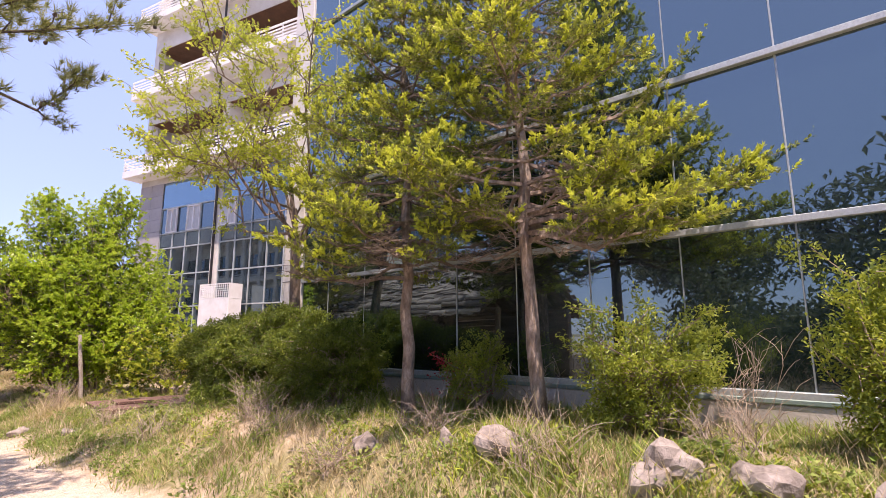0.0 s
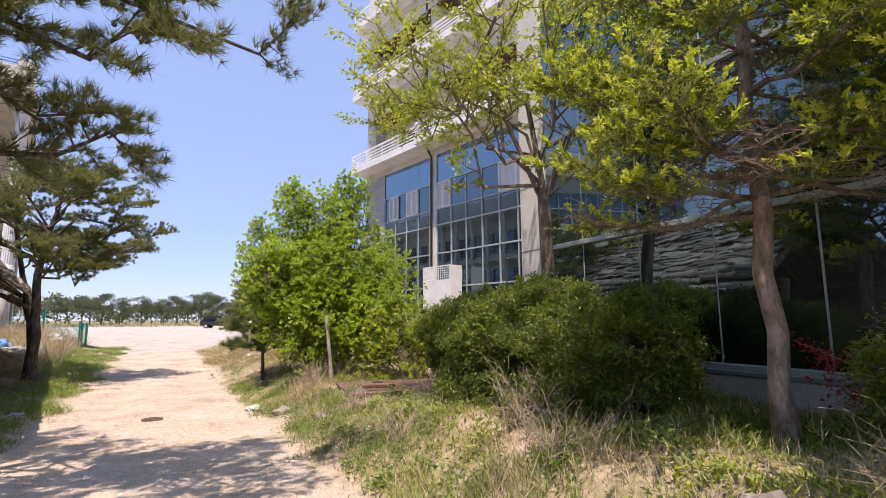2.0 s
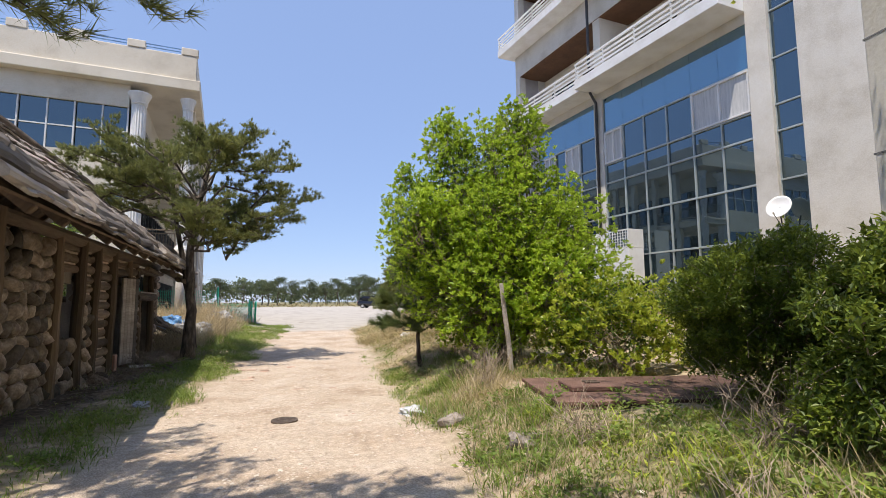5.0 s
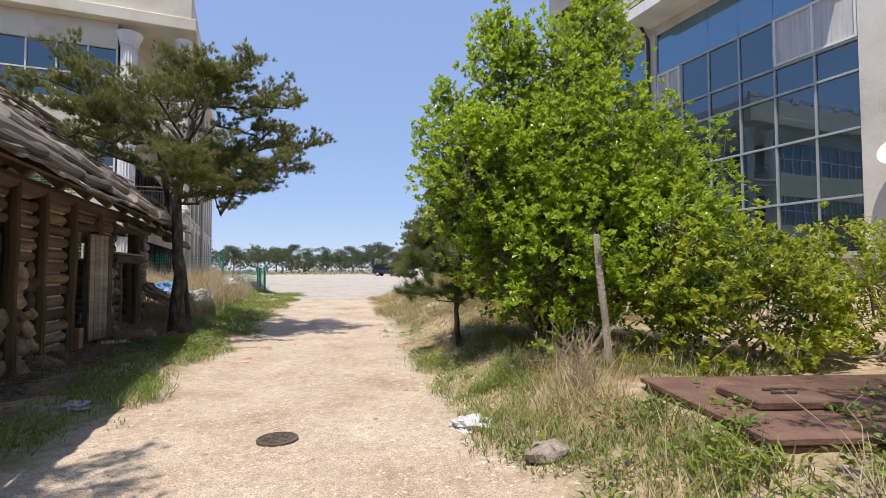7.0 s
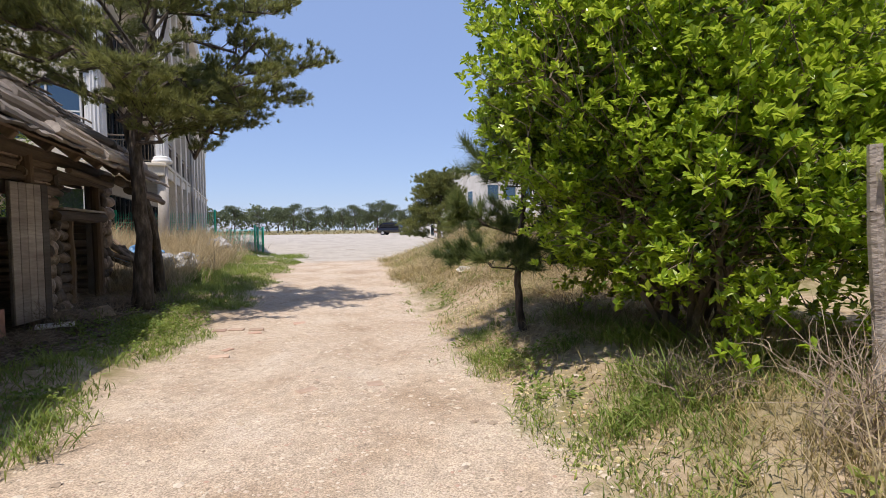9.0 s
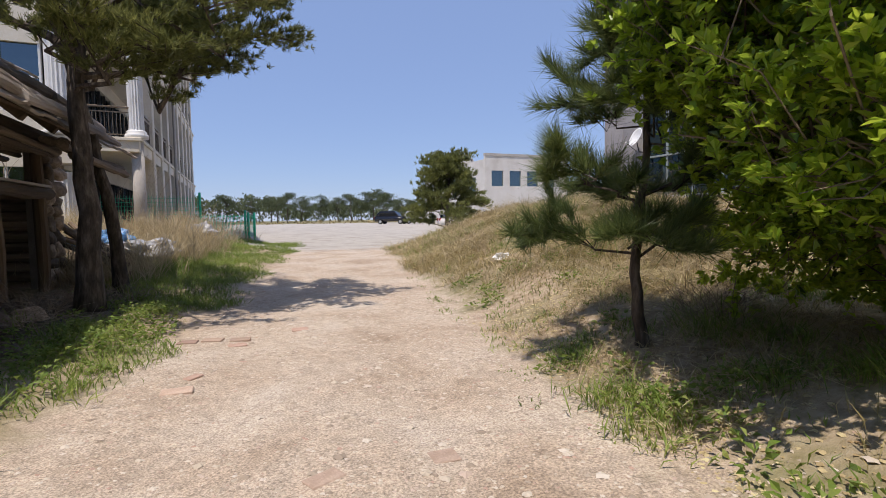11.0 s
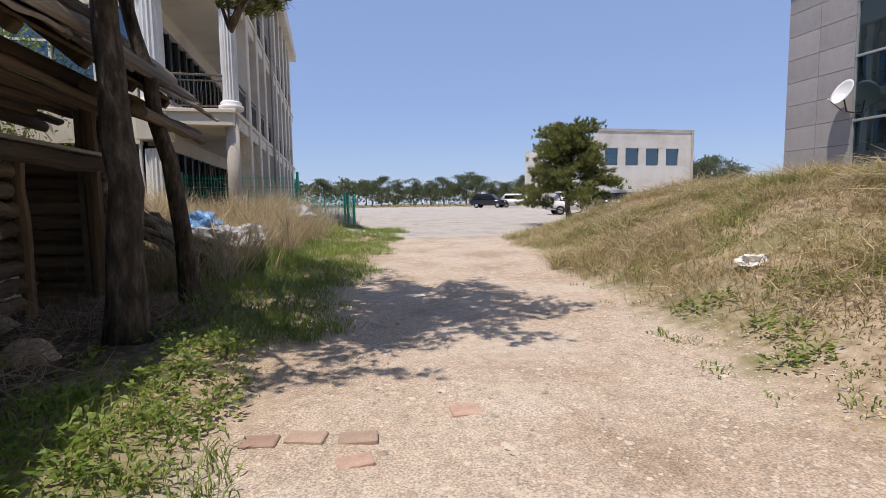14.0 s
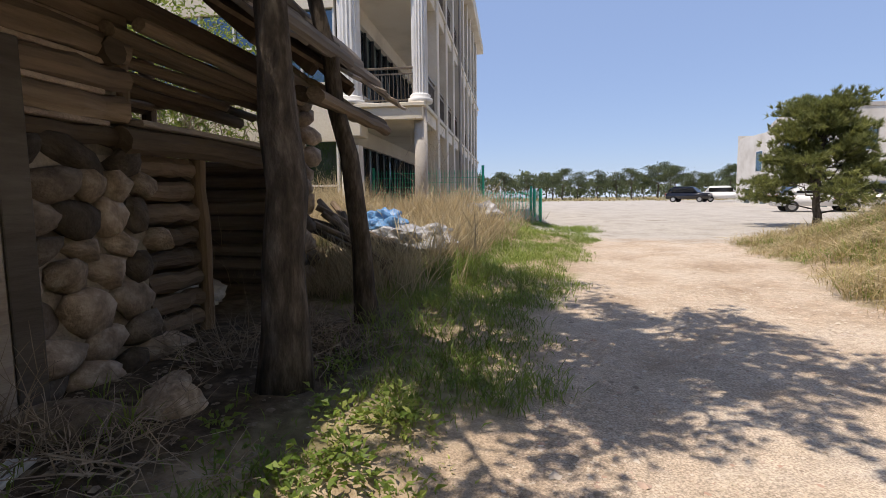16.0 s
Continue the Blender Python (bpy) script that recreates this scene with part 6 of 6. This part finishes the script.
crumple("plastic_bag", "crumpled translucent plastic bag at the edge of the track", "litter", 0.4, 8.2, 0.19, 0.16, 0.085, M_PLASTIC, 3)
crumple("plastic_bag", "small crumpled plastic bag in the grass", "litter", -3.75, 9.6, 0.12, 0.1, 0.06, M_PLASTIC, 4)
crumple("white_sack", "white scrap lying in the dry grass of the mound", "litter", 1.7, 17.7, 0.2, 0.14, 0.1, M_WHITE, 5)
crumple("plastic_sheet", "heap of crumpled clear plastic sheeting in the weeds", "litter", -6.3, 22.2, 0.8, 0.55, 0.32, M_PLASTIC, 6, 0.05)
crumple("blue_sheet", "crumpled blue plastic sheet on the rubbish heap", "litter", -7.1, 22.9, 0.42, 0.35, 0.34, M_BLUEBAG, 7, 0.1)
crumple("plastic_sheet", "pale plastic rubbish caught in the dry weeds", "litter", -6.1, 27.0, 0.55, 0.3, 0.35, M_PLASTIC, 8, 0.25)
crumple("blue_sheet", "faded blue scrap in the weeds", "litter", -6.8, 28.3, 0.4, 0.3, 0.35, M_BLUEBAG, 9, 0.1)
crumple("white_sack", "pale sack lying inside the ruined house", "litter", -7.6, 18.5, 0.3, 0.25, 0.25, M_WHITE, 10)


def slab_piece(name, label, cat, x, y, sx, sy, sz, yaw, mat, tilt=0.0, lift=0.0):
    ob = new(name, finish(boxes((-sx / 2, sx / 2, -sy / 2, sy / 2, 0, sz), bevel=min(sz, 0.03) * 0.25), name, mat))
    ob.matrix_world = pose(x, y, gz(x, y) - 0.016 + lift, tilt, 0, yaw)
    tagged(ob, label, cat)
    return ob


slab_piece("paving_brick", "broken red paving brick pressed into the track", "brick", -2.52, 14.55, 0.2, 0.12, 0.03, 20, M_OLDBRICK)
slab_piece("paving_brick", "faded red paving brick sunk in the gravel", "brick", -1.88, 15.15, 0.2, 0.17, 0.027, 8, M_OLDBRICK)
slab_piece("paving_brick", "pinkish paving brick at the verge", "brick", -2.84, 14.8, 0.23, 0.14, 0.035, -5, M_PAVER)
slab_piece("paving_brick", "pinkish paving brick at the verge", "brick", -2.54, 14.82, 0.23, 0.14, 0.035, 6, M_PAVER)
slab_piece("paving_brick", "worn reddish paving brick at the verge", "brick", -3.1, 14.76, 0.21, 0.14, 0.035, 2, M_OLDBRICK)
slab_piece("paving_brick", "red brick shard on the track", "brick", -2.64, 13.28, 0.16, 0.09, 0.03, 60, M_OLDBRICK)
slab_piece("flat_stone", "flat pinkish stone at the edge of the track", "stone", -2.66, 12.9, 0.24, 0.15, 0.03, 12, M_PAVER)
slab_piece("flat_stone", "flat reddish stone in the track", "stone", -1.44, 11.17, 0.2, 0.12, 0.025, 35, M_PAVER)
slab_piece("flat_stone", "flat pale stone in the track", "stone", -0.78, 11.32, 0.17, 0.15, 0.025, 10, M_PAVER)
slab_piece("white_board", "white board lying by the house door", "board", -5.55, 14.95, 0.5, 0.3, 0.03, 25, M_WHITE, 3, 0.02)
slab_piece("orange_box", "faded orange box beside the door", "box", -6.0, 14.2, 0.3, 0.25, 0.42, 10, M_BRICK, 0, 0.0)


def covered_pit():
    x, y = 3.3, 6.65
    z = 0.53
    t = thing("pit_cover", "rusty chequer-plate cover over a concrete pit, with a raised lid", "pit cover", pose(x, y, z, 0, 0, -8))
    part("frame", boxes((-1.47, 1.47, -0.86, 0.86, -0.5, -0.045), bevel=0.02), M_RUST, t, "rusty steel rim")
    for i in range(4):
        part("plate", boxes((-1.5 + 0.75 * i, -0.756 + 0.75 * i, -0.88, 0.88, -0.042, 0.0), bevel=0.004), M_RUST, t)
    lid = part("lid", boxes((-1.15, -0.5, -0.3, 0.25, 0.003, 0.07), bevel=0.012), M_RUST, t, "raised square rusty lid")
    part("handle", boxes((-0.9, -0.7, -0.1, -0.07, 0.071, 0.095), (-0.9, -0.7, 0.0, 0.03, 0.071, 0.095), bevel=0.004), M_IRON, lid)
    for q in range(40):
        random.seed(q)
        a, c = random.uniform(-0.35, 1.45), random.uniform(-0.8, 0.8)
        part("tread", boxes((a, a + 0.06, c, c + 0.012, 0.0, 0.005)), M_RUST, t)


covered_pit()


def stake():
    x, y = 2.0, 8.55
    t = thing("wooden_stake", "weathered upright wooden stake before the shrub", "post", pose(x, y, gz(x, y)))
    bm = bmesh.new()
    random.seed(4)
    tube(bm, [(0.10, 0.03, -0.1), (0.05, 0.02, 0.5), (-0.02, 0.0, 1.0), (-0.08, -0.03, 1.5)], [0.045, 0.042, 0.04, 0.036], 8, True, 0.2)
    part("shaft", bm, M_GREYWOOD, t)
    part("wire", tube(bmesh.new(), [(-0.03, 0.05, 1.12), (0.04, 0.0, 1.12), (-0.03, -0.05, 1.13), (-0.09, 0.0, 1.12), (-0.03, 0.05, 1.12)], [0.004] * 5, 4), M_DARKMETAL, t)


stake()


def pole_pile():
    random.seed(17)
    for i in range(13):
        L = random.uniform(1.3, 2.6)
        a = (-7.2 + random.uniform(-0.3, 0.3), 20.4 + random.uniform(-0.3, 0.8), gz(-7.2, 20.5) + random.uniform(0.6, 1.15))
        b = (-6.0 + random.uniform(-0.4, 0.4), 20.6 + random.uniform(-0.6, 1.0), 0)
        b = (b[0], b[1], gz(b[0], b[1]) + 0.05 + 0.02 * i)
        bm = bmesh.new()
        tube(bm, [a, tuple((u + v) / 2 + random.uniform(-0.05, 0.05) for u, v in zip(a, b)), b], [0.05, 0.055, 0.05], 8, True, 0.15)
        ob = new("pole", finish(bm, "pole", M_BLUEBAG if i in (3, 7) else M_LOG))
        tagged(ob, "blue plastic pipe leaning on the pole pile" if i in (3, 7) else "old pole leaning on the heap beside the house", "pole", "pile of poles")


pole_pile()


def dish(label, at, facing):
    t = thing("satellite_dish", label, "satellite dish", at @ pose(0, 0, 0, 0, 0, facing))
    bm = bmesh.new()
    n, rings = 28, []
    for k in range(7):
        r = 0.37 * k / 6 + 0.001
        rings.append([bm.verts.new((r * math.cos(2 * math.pi * q / n), -0.32 - 0.11 * (k / 6) ** 2, r * 1.08 * math.sin(2 * math.pi * q / n))) for q in range(n)])
    for a, b in zip(rings, rings[1:]):
        for q in range(n):
            bm.faces.new((a[q], a[(q + 1) % n], b[(q + 1) % n], b[q]))
    d = part("reflector", bm, M_WHITE, t, "white reflector", smooth=True)
    d.modifiers.new("thick", "SOLIDIFY").thickness = 0.015
    d.rotation_euler = (radians(-25), 0, 0)
    part("bracket", tube(bmesh.new(), [(0, 0.05, -0.45), (0, -0.2, -0.42), (0, -0.3, -0.05)], [0.022] * 3, 8), M_DARKMETAL, t)
    part("feed_arm", tube(bmesh.new(), [(0, -0.36, -0.38), (0, -0.75, -0.1)], [0.012, 0.012], 6), M_DARKMETAL, t)
    part("feed_horn", tube(bmesh.new(), [(0, -0.72, -0.12), (0, -0.82, -0.04)], [0.03, 0.035], 8), M_WHITE, t)


dish("white satellite dish on the pier of the tall building", TOWER @ pose(16.2, -0.2, 4.45), 10)
dish("white satellite dish by the window at the building's corner", TOWER @ pose(2.4, -0.08, 4.35), -10)


def plant_unit():
    t = thing("air_conditioner_cage", "white grille cage over a white plant box against the glazing", "air conditioner", TOWER @ pose(9.0, -0.7, 1.6))
    part("case", boxes((-1.0, 1.3, -0.45, 0.4, 0.8, 2.3), bevel=0.02), M_WHITE, t, "white sheet metal case")
    part("foot", boxes((-0.9, -0.75, -0.3, 0.3, -0.6, 0.797)), M_WHITE, t)
    part("foot", boxes((1.05, 1.2, -0.3, 0.3, -0.6, 0.797)), M_WHITE, t)
    part("frame", boxes((-1.0, -0.95, -0.45, 0.4, 2.303, 3.1), (1.25, 1.3, -0.45, 0.4, 2.303, 3.1), (-0.95, 1.25, -0.45, -0.4, 3.05, 3.1), (-0.95, 1.25, -0.45, -0.4, 2.303, 2.35)), M_WHITE, t)
    for i in range(14):
        part("grille_bar", boxes((-0.93 + 0.157 * i, -0.9 + 0.157 * i, -0.44, -0.42, 2.353, 3.047)), M_WHITE, t)
    for i in range(5):
        part("grille_bar", boxes((-0.94, 1.24, -0.46, -0.445, 2.45 + 0.12 * i, 2.47 + 0.12 * i)), M_WHITE, t)
    n = thing("window_notice", "white paper notice with a line of dark characters in the window", "notice", TOWER @ pose(14.0, -0.05, 2.3))
    part("sheet", boxes((-0.02, 0.62, 0.068, 0.074, 0.0, 0.42)), M_WHITE, n)
    for i in range(4):
        part("character", boxes((0.1 + 0.11 * i, 0.18 + 0.11 * i, 0.062, 0.066, 0.26, 0.33)), M_DARKMETAL, n)


plant_unit()


# ---------------------------------------------------------------- the green fence
def fence_panel(parent, a, b, z0, h, mat=None):
    a, b = Vector(a), Vector(b)
    L = (b - a).length
    d = (b - a).normalized()
    m = Matrix.Translation(a) @ Matrix.Rotation(math.atan2(d.y, d.x), 4, "Z")
    bm = bmesh.new()
    k = int(L / 0.09)
    for i in range(k + 1):
        x = L * i / k
        box(bm, x - 0.006, x + 0.006, -0.006, 0.006, z0, z0 + h, m)
    for i in range(int(h / 0.16) + 1):
        box(bm, 0, L, -0.012, -0.0062, z0 + 0.16 * i, z0 + 0.16 * i + 0.011, m)
    return tagged(part("wire_panel", bm, mat or M_GREEN, parent), kind="stuff")


def build_fence():
    t = thing("wire_fence", "green coated welded wire fence among dry weeds", "fence")
    pts = [(-10.6, 29.4), (-8.9, 30.1), (-7.04, 30.8), (-5.75, 33.35)]
    for i, (p, q) in enumerate(zip(pts, pts[1:])):
        z = min(gz(*p), gz(*q))
        fence_panel(t, (*p, 0), (*q, 0), z + 0.1, 1.55 if i < 2 else 1.05)
    for p, h in zip(pts, (1.7, 1.7, 1.75, 1.35)):
        bm = bmesh.new()
        z = gz(*p)
        tube(bm, [(*p, z - 0.2), (*p, z + h)], [0.05, 0.05], 10)
        part("post", bm, M_GREEN, t, smooth=True)
    g2 = thing("fence_gate", "open green wire gate beside the lot", "gate")
    p, q = (-5.66, 33.55), (-5.5, 34.2)
    z = gz(*p)
    fence_panel(g2, (*p, 0), (*q, 0), z + 0.15, 1.05)
    for s in (p, q):
        bm = bmesh.new()
        tube(bm, [(*s, z - 0.1), (*s, z + 1.3)], [0.06, 0.06], 10)
        part("post", bm, M_GREEN, g2, smooth=True)


build_fence()


# ---------------------------------------------------------------- cars on the lot
def car(label, x, y, yaw, paint, suv=True):
    t = thing("car", label, "car", pose(x, y, gz(x, y), 0, 0, yaw), "parked cars")
    H = 1.75 if suv else 1.45
    prof = [(-2.2, 0.35), (-2.25, 0.75), (-2.15, 0.98), (-1.9, 1.02)]
    body = prof + ([(2.15, 1.05)] if suv else [(1.6, 1.0), (2.2, 0.98)]) + [(2.25, 0.7), (2.2, 0.35)]
    roof = [(-1.15, 1.0), (-0.45, H - 0.05), (-0.1, H), (1.5 if suv else 0.9, H), (2.05 if suv else 1.7, 1.03)]

    def extrude(profile, w, taper=0.0):
        bm = bmesh.new()
        sides = []
        zmax = max(z for _, z in profile)
        zmin = min(z for _, z in profile)
        for s in (-1, 1):
            sides.append([bm.verts.new((x_, s * (w - taper * (z - zmin) / (zmax - zmin)), z)) for x_, z in profile])
        bm.faces.new(sides[0][::-1])
        bm.faces.new(sides[1])
        for i in range(len(profile)):
            j = (i + 1) % len(profile)
            bm.faces.new((sides[0][i], sides[0][j], sides[1][j], sides[1][i]))
        bmesh.ops.bevel(bm, geom=list(bm.edges), offset=0.05, segments=2, affect="EDGES")
        return bm
    part("body", extrude(body, 0.9), paint, t, smooth=True)
    part("cabin", extrude([(a, z + 0.004) for a, z in roof], 0.86, 0.14), paint, t, smooth=True)
    for s in (-1, 1):
        part("side_window", boxes((-0.75, 1.6 if suv else 1.2, s * 0.83 - 0.02, s * 0.83 + 0.02, 1.1, H - 0.2), bevel=0.015), M_CARGLS, t)
        part("headlight", boxes((-2.27, -2.1, s * 0.62 - 0.2, s * 0.62 + 0.2, 0.72, 0.88), bevel=0.03), M_CHROME, t)
        part("tail_light", boxes((2.15, 2.28, s * 0.7 - 0.14, s * 0.7 + 0.14, 0.75, 1.0), bevel=0.03), M_RED, t)
        for a in (-1.4, 1.4):
            bm = bmesh.new()
            tube(bm, [(a, s * 0.72, 0.33), (a, s * 0.92, 0.33)], [0.33, 0.33], 20)
            w = part("wheel", bm, M_TYRE, t, "black tyre")
            part("rim", tube(bmesh.new(), [(a, s * 0.915, 0.33), (a, s * 0.93, 0.33)], [0.2, 0.2], 14), M_CHROME, w)
    part("windscreen", boxes((-0.02, 0.02, -0.68, 0.68, 0, 0.72), m=Matrix.Translation((-1.12, 0, 1.06)) @ Matrix.Rotation(radians(44), 4, "Y")), M_CARGLS, t)
    part("rear_window", boxes((-0.02, 0.02, -0.66, 0.66, 0, 0.5), m=Matrix.Translation((2.06 if suv else 1.72, 0, 1.14)) @ Matrix.Rotation(radians(-33 if suv else -48), 4, "Y")), M_CARGLS, t)


car("black van parked on the gravel lot", 5.3, 76.0, 155, M_CARBLK)
car("white car parked beside the black van", 9.0, 76.5, 170, M_CARWHT)
car("white car parked by the bushy pine", 8.7, 49.0, 178, M_CARWHT, False)
car("grey car half hidden behind the bushy pine", 11.6, 48.6, 175, M_CHROME)


# ---------------------------------------------------------------- the white building beyond the lot
def far_house():
    t = thing("white_building", "low white two-storey building with a curved pediment beyond the lot", "building", Matrix.Translation((12.3, 55.3, -0.6)) @ pose(0, 0, 0, 0, 0, 11))
    # x along the south wall, y along the west front
    part("wall", boxes((0, 9.4, 0, 0.3, 0, 5.0), (0, 9.4, 0, 0.3, 6.5, 7.9), bevel=0.01), M_RENDER, t, "dirty white south wall")
    for i in range(5):
        part("wall_pier", boxes((2.0 * i, 2.0 * i + 0.7, 0.003, 0.3, 5.003, 6.497)), M_RENDER, t)
        if i < 4:
            part("window", boxes((2.0 * i + 0.7, 2.0 * i + 2.0, 0.15, 0.18, 5.0, 6.5)), M_GLASSB, t)
    part("wall_pier", boxes((8.7, 9.4, 0.003, 0.3, 5.003, 6.497)), M_RENDER, t)
    part("west_wall", boxes((0, 0.3, 0.3, 16.5, 0, 7.6), bevel=0.01), M_RENDER, t, "white west front")
    bm = bmesh.new()
    k = 18
    v0 = [bm.verts.new((0.0, 3.0 + 8.0 * i / k, 7.603 + 1.25 * math.sin(math.pi * i / k) ** 0.6)) for i in range(k + 1)]
    v1 = [bm.verts.new((0.32, v.co.y, v.co.z)) for v in v0]
    w0 = [bm.verts.new((0.0, 3.0, 7.603)), bm.verts.new((0.32, 3.0, 7.603)), bm.verts.new((0.0, 11.0, 7.603)), bm.verts.new((0.32, 11.0, 7.603))]
    bm.faces.new(v0[1:-1] + [w0[2], w0[0]])
    bm.faces.new(v1[1:-1] + [w0[3], w0[1]])
    for i in range(1, k - 1):
        bm.faces.new((v0[i], v0[i + 1], v1[i + 1], v1[i]))
    part("pediment", bm, M_RENDER, t, "curved parapet over the front")
    part("parapet", boxes((0, 9.5, -0.05, 0.35, 7.903, 8.15)), M_CONC, t)
    for y, w, z0, z1 in ((1.6, 1.2, 0.2, 2.4), (5.6, 2.4, 0.2, 2.8), (10.5, 1.2, 0.8, 2.4), (13.6, 1.2, 0.2, 2.6), (2.0, 1.2, 4.2, 6.0), (6.4, 1.4, 4.2, 6.4), (11.6, 1.2, 4.2, 6.0)):
        win = part("window", boxes((-0.02, 0.0 - 0.003, y, y + w, z0, z1)), M_GLASSB, t, "green tinted window")
        part("window_frame", boxes((-0.06, -0.021, y - 0.06, y, z0, z1), (-0.06, -0.021, y + w, y + w + 0.06, z0, z1), (-0.06, -0.021, y, y + w, z1, z1 + 0.08)), M_WHITE, win)
    part("east_wall", boxes((9.1, 9.4, 0.3, 16.5, 0, 7.9)), M_RENDER, t)
    part("north_wall", boxes((0, 9.4, 16.5, 16.8, 0, 7.9)), M_RENDER, t)
    part("roof", boxes((0.3, 9.1, 0.3, 16.5, 7.3, 7.55)), M_CONC, t)
    part("downpipe", tube(bmesh.new(), [(9.3, -0.1, 0), (9.3, -0.1, 7.9)], [0.1, 0.1], 8), M_CONC, t)


far_house()


# ---------------------------------------------------------------- distant pines and woods
def far_pine(seed, label):
    rng = np.random.default_rng(seed)
    t = thing("distant_pine", label, "tree", pose(0, -400, 0), "pines beyond the lot")
    bm = bmesh.new()
    paths = [(limb((0, 0, -0.3), (rng.normal() * 0.3, 0, 4.6), 0.1, 6, rng), 0.14, 0.06)]
    P = []
    for i in range(16):
        a, z = rng.random() * 6.3, rng.uniform(2.6, 5.4)
        L = rng.uniform(0.8, 2.0) * (1.25 - 0.16 * z)
        e = vec(math.cos(a) * L * 1.4, math.sin(a) * L * 1.4, z + 0.3)
        paths.append((limb((0, 0, z - 0.3), e, 0.2, 4, rng), 0.05, 0.02))
        P.append(e + rng.normal(size=(150, 3)) * vec(0.55, 0.55, 0.2))
    part("trunk", limbs_mesh(paths, 5), M_BARK, t)
    P = np.concatenate(P)
    n = len(P)
    v, f = leaf_cards(P, rng.normal(size=(n, 3)) + vec(0, 0, 0.5), rng.uniform(0.18, 0.4, n), rng.uniform(0.08, 0.18, n), 0.1, rng)
    soup("crown", v, f, L_FAR, t)
    return t


FARS = [far_pine(200 + i, "distant umbrella pine beyond the lot") for i in range(3)]
random.seed(77)
SPOTS = [(-15, -9), (-19, -4), (-16.5, 1.5), (-21, -14), (-13.5, -15), (-23, 4), (-34, 122), (-31, 118), (-26, 124), (-20, 119), (-14, 113), (-12.5, 118), (-9.5, 116), (-2, 121), (0.5, 119), (3, 125), (5.5, 121), (9, 127), (12, 122), (15, 126), (18, 121), (21, 127), (24, 123), (28, 66), (32, 70), (25.5, 63), (36, 74), (29, 80), (-40, 110), (-44, 116), (-50, 108)]
for i, (x, y) in enumerate(SPOTS):
    s = random.uniform(0.8, 1.15) * (1.05 if y > 100 else 0.8 if y > 20 else 1.6)
    copy_thing(FARS[i % 3], pose(x, y, gz(x, y), 0, 0, random.uniform(0, 360)) @ Matrix.Diagonal((s, s, s, 1))).scale = (s, s, s)
for o in FARS:
    i = FARS.index(o)
    x, y = ((-6.0, 123), (-17, 126), (7.5, 118))[i]
    o.matrix_world = pose(x, y, gz(x, y), 0, 0, 40 * i)


def woods():
    rng = np.random.default_rng(301)
    n = 26000
    x = rng.uniform(-170, 90, n)
    base = 150 + 14 * np.sin(x * 0.05) + rng.normal(size=n) * 4
    hh = np.where(x < -14, 6.6, 5.0) * (0.75 + 0.25 * np.sin(x * 0.37) * np.sin(x * 0.11) + 0.12 * np.sin(x * 1.3))
    z = height(x, base) + hh * np.sqrt(rng.random(n))
    y = np.where(x < -14, base - 30 * smooth(14, 60, -x), base)
    v, f = leaf_cards(np.stack([x, y, z], 1), rng.normal(size=(n, 3)), rng.uniform(0.5, 1.1, n), rng.uniform(0.3, 0.6, n), 0.2, rng)
    tagged(soup("far_woods", v, f, L_FAR, kind="stuff", label="line of dark pine woods beyond the open lot"), category="woods")


woods()


def grove():
    """The dense pine grove across the track from the hall; the glass mirrors it."""
    rng = np.random.default_rng(303)
    n = 30000
    c = rng.uniform((-17, -26, 0.3), (-10.5, 1.5, 5.2), (330, 3))
    c[:, 2] *= 0.75 + 0.3 * np.sin(c[:, 1] * 0.9)
    p = c[rng.integers(330, size=n)] + rng.normal(size=(n, 3)) * vec(0.6, 0.6, 0.35)
    p[:, 2] = np.maximum(p[:, 2], 0.4)
    v, f = leaf_cards(p, rng.normal(size=(n, 3)), rng.uniform(0.25, 0.5, n), rng.uniform(0.1, 0.22, n), 0.2, rng)
    tagged(soup("pine_grove", v, f, L_FAR, kind="stuff", label="dense dark pine grove opposite the glass hall"), category="woods")


grove()


def hills():
    xs = np.linspace(-1200, 1200, 121)
    top = 16 + 10 * np.sin(xs * 0.006 + 0.4) + 5 * np.sin(xs * 0.017)
    v = np.concatenate([np.stack([xs, 0 * xs + 1350, 0 * xs - 5], 1), np.stack([xs, 0 * xs + 1420, top], 1), np.stack([xs, 0 * xs + 1600, 0 * xs - 5], 1)])
    i = np.arange(120)[:, None]
    f = np.concatenate([i + np.array([[0, 1, 122, 121]]), i + np.array([[121, 122, 243, 242]])])
    # distance haze is painted in: the hills themselves are pale blue-grey
    m = plain("haze_tinted_hill", [(0.3, (0.30, 0.37, 0.44)), (0.7, (0.36, 0.43, 0.50))], 0.01, 0.1, 1.0, strength=0.0)
    tagged(soup("backdrop", v, f, m, kind="structure", label="low hills on the horizon, tinted with blue haze"), category="hills")


hills()
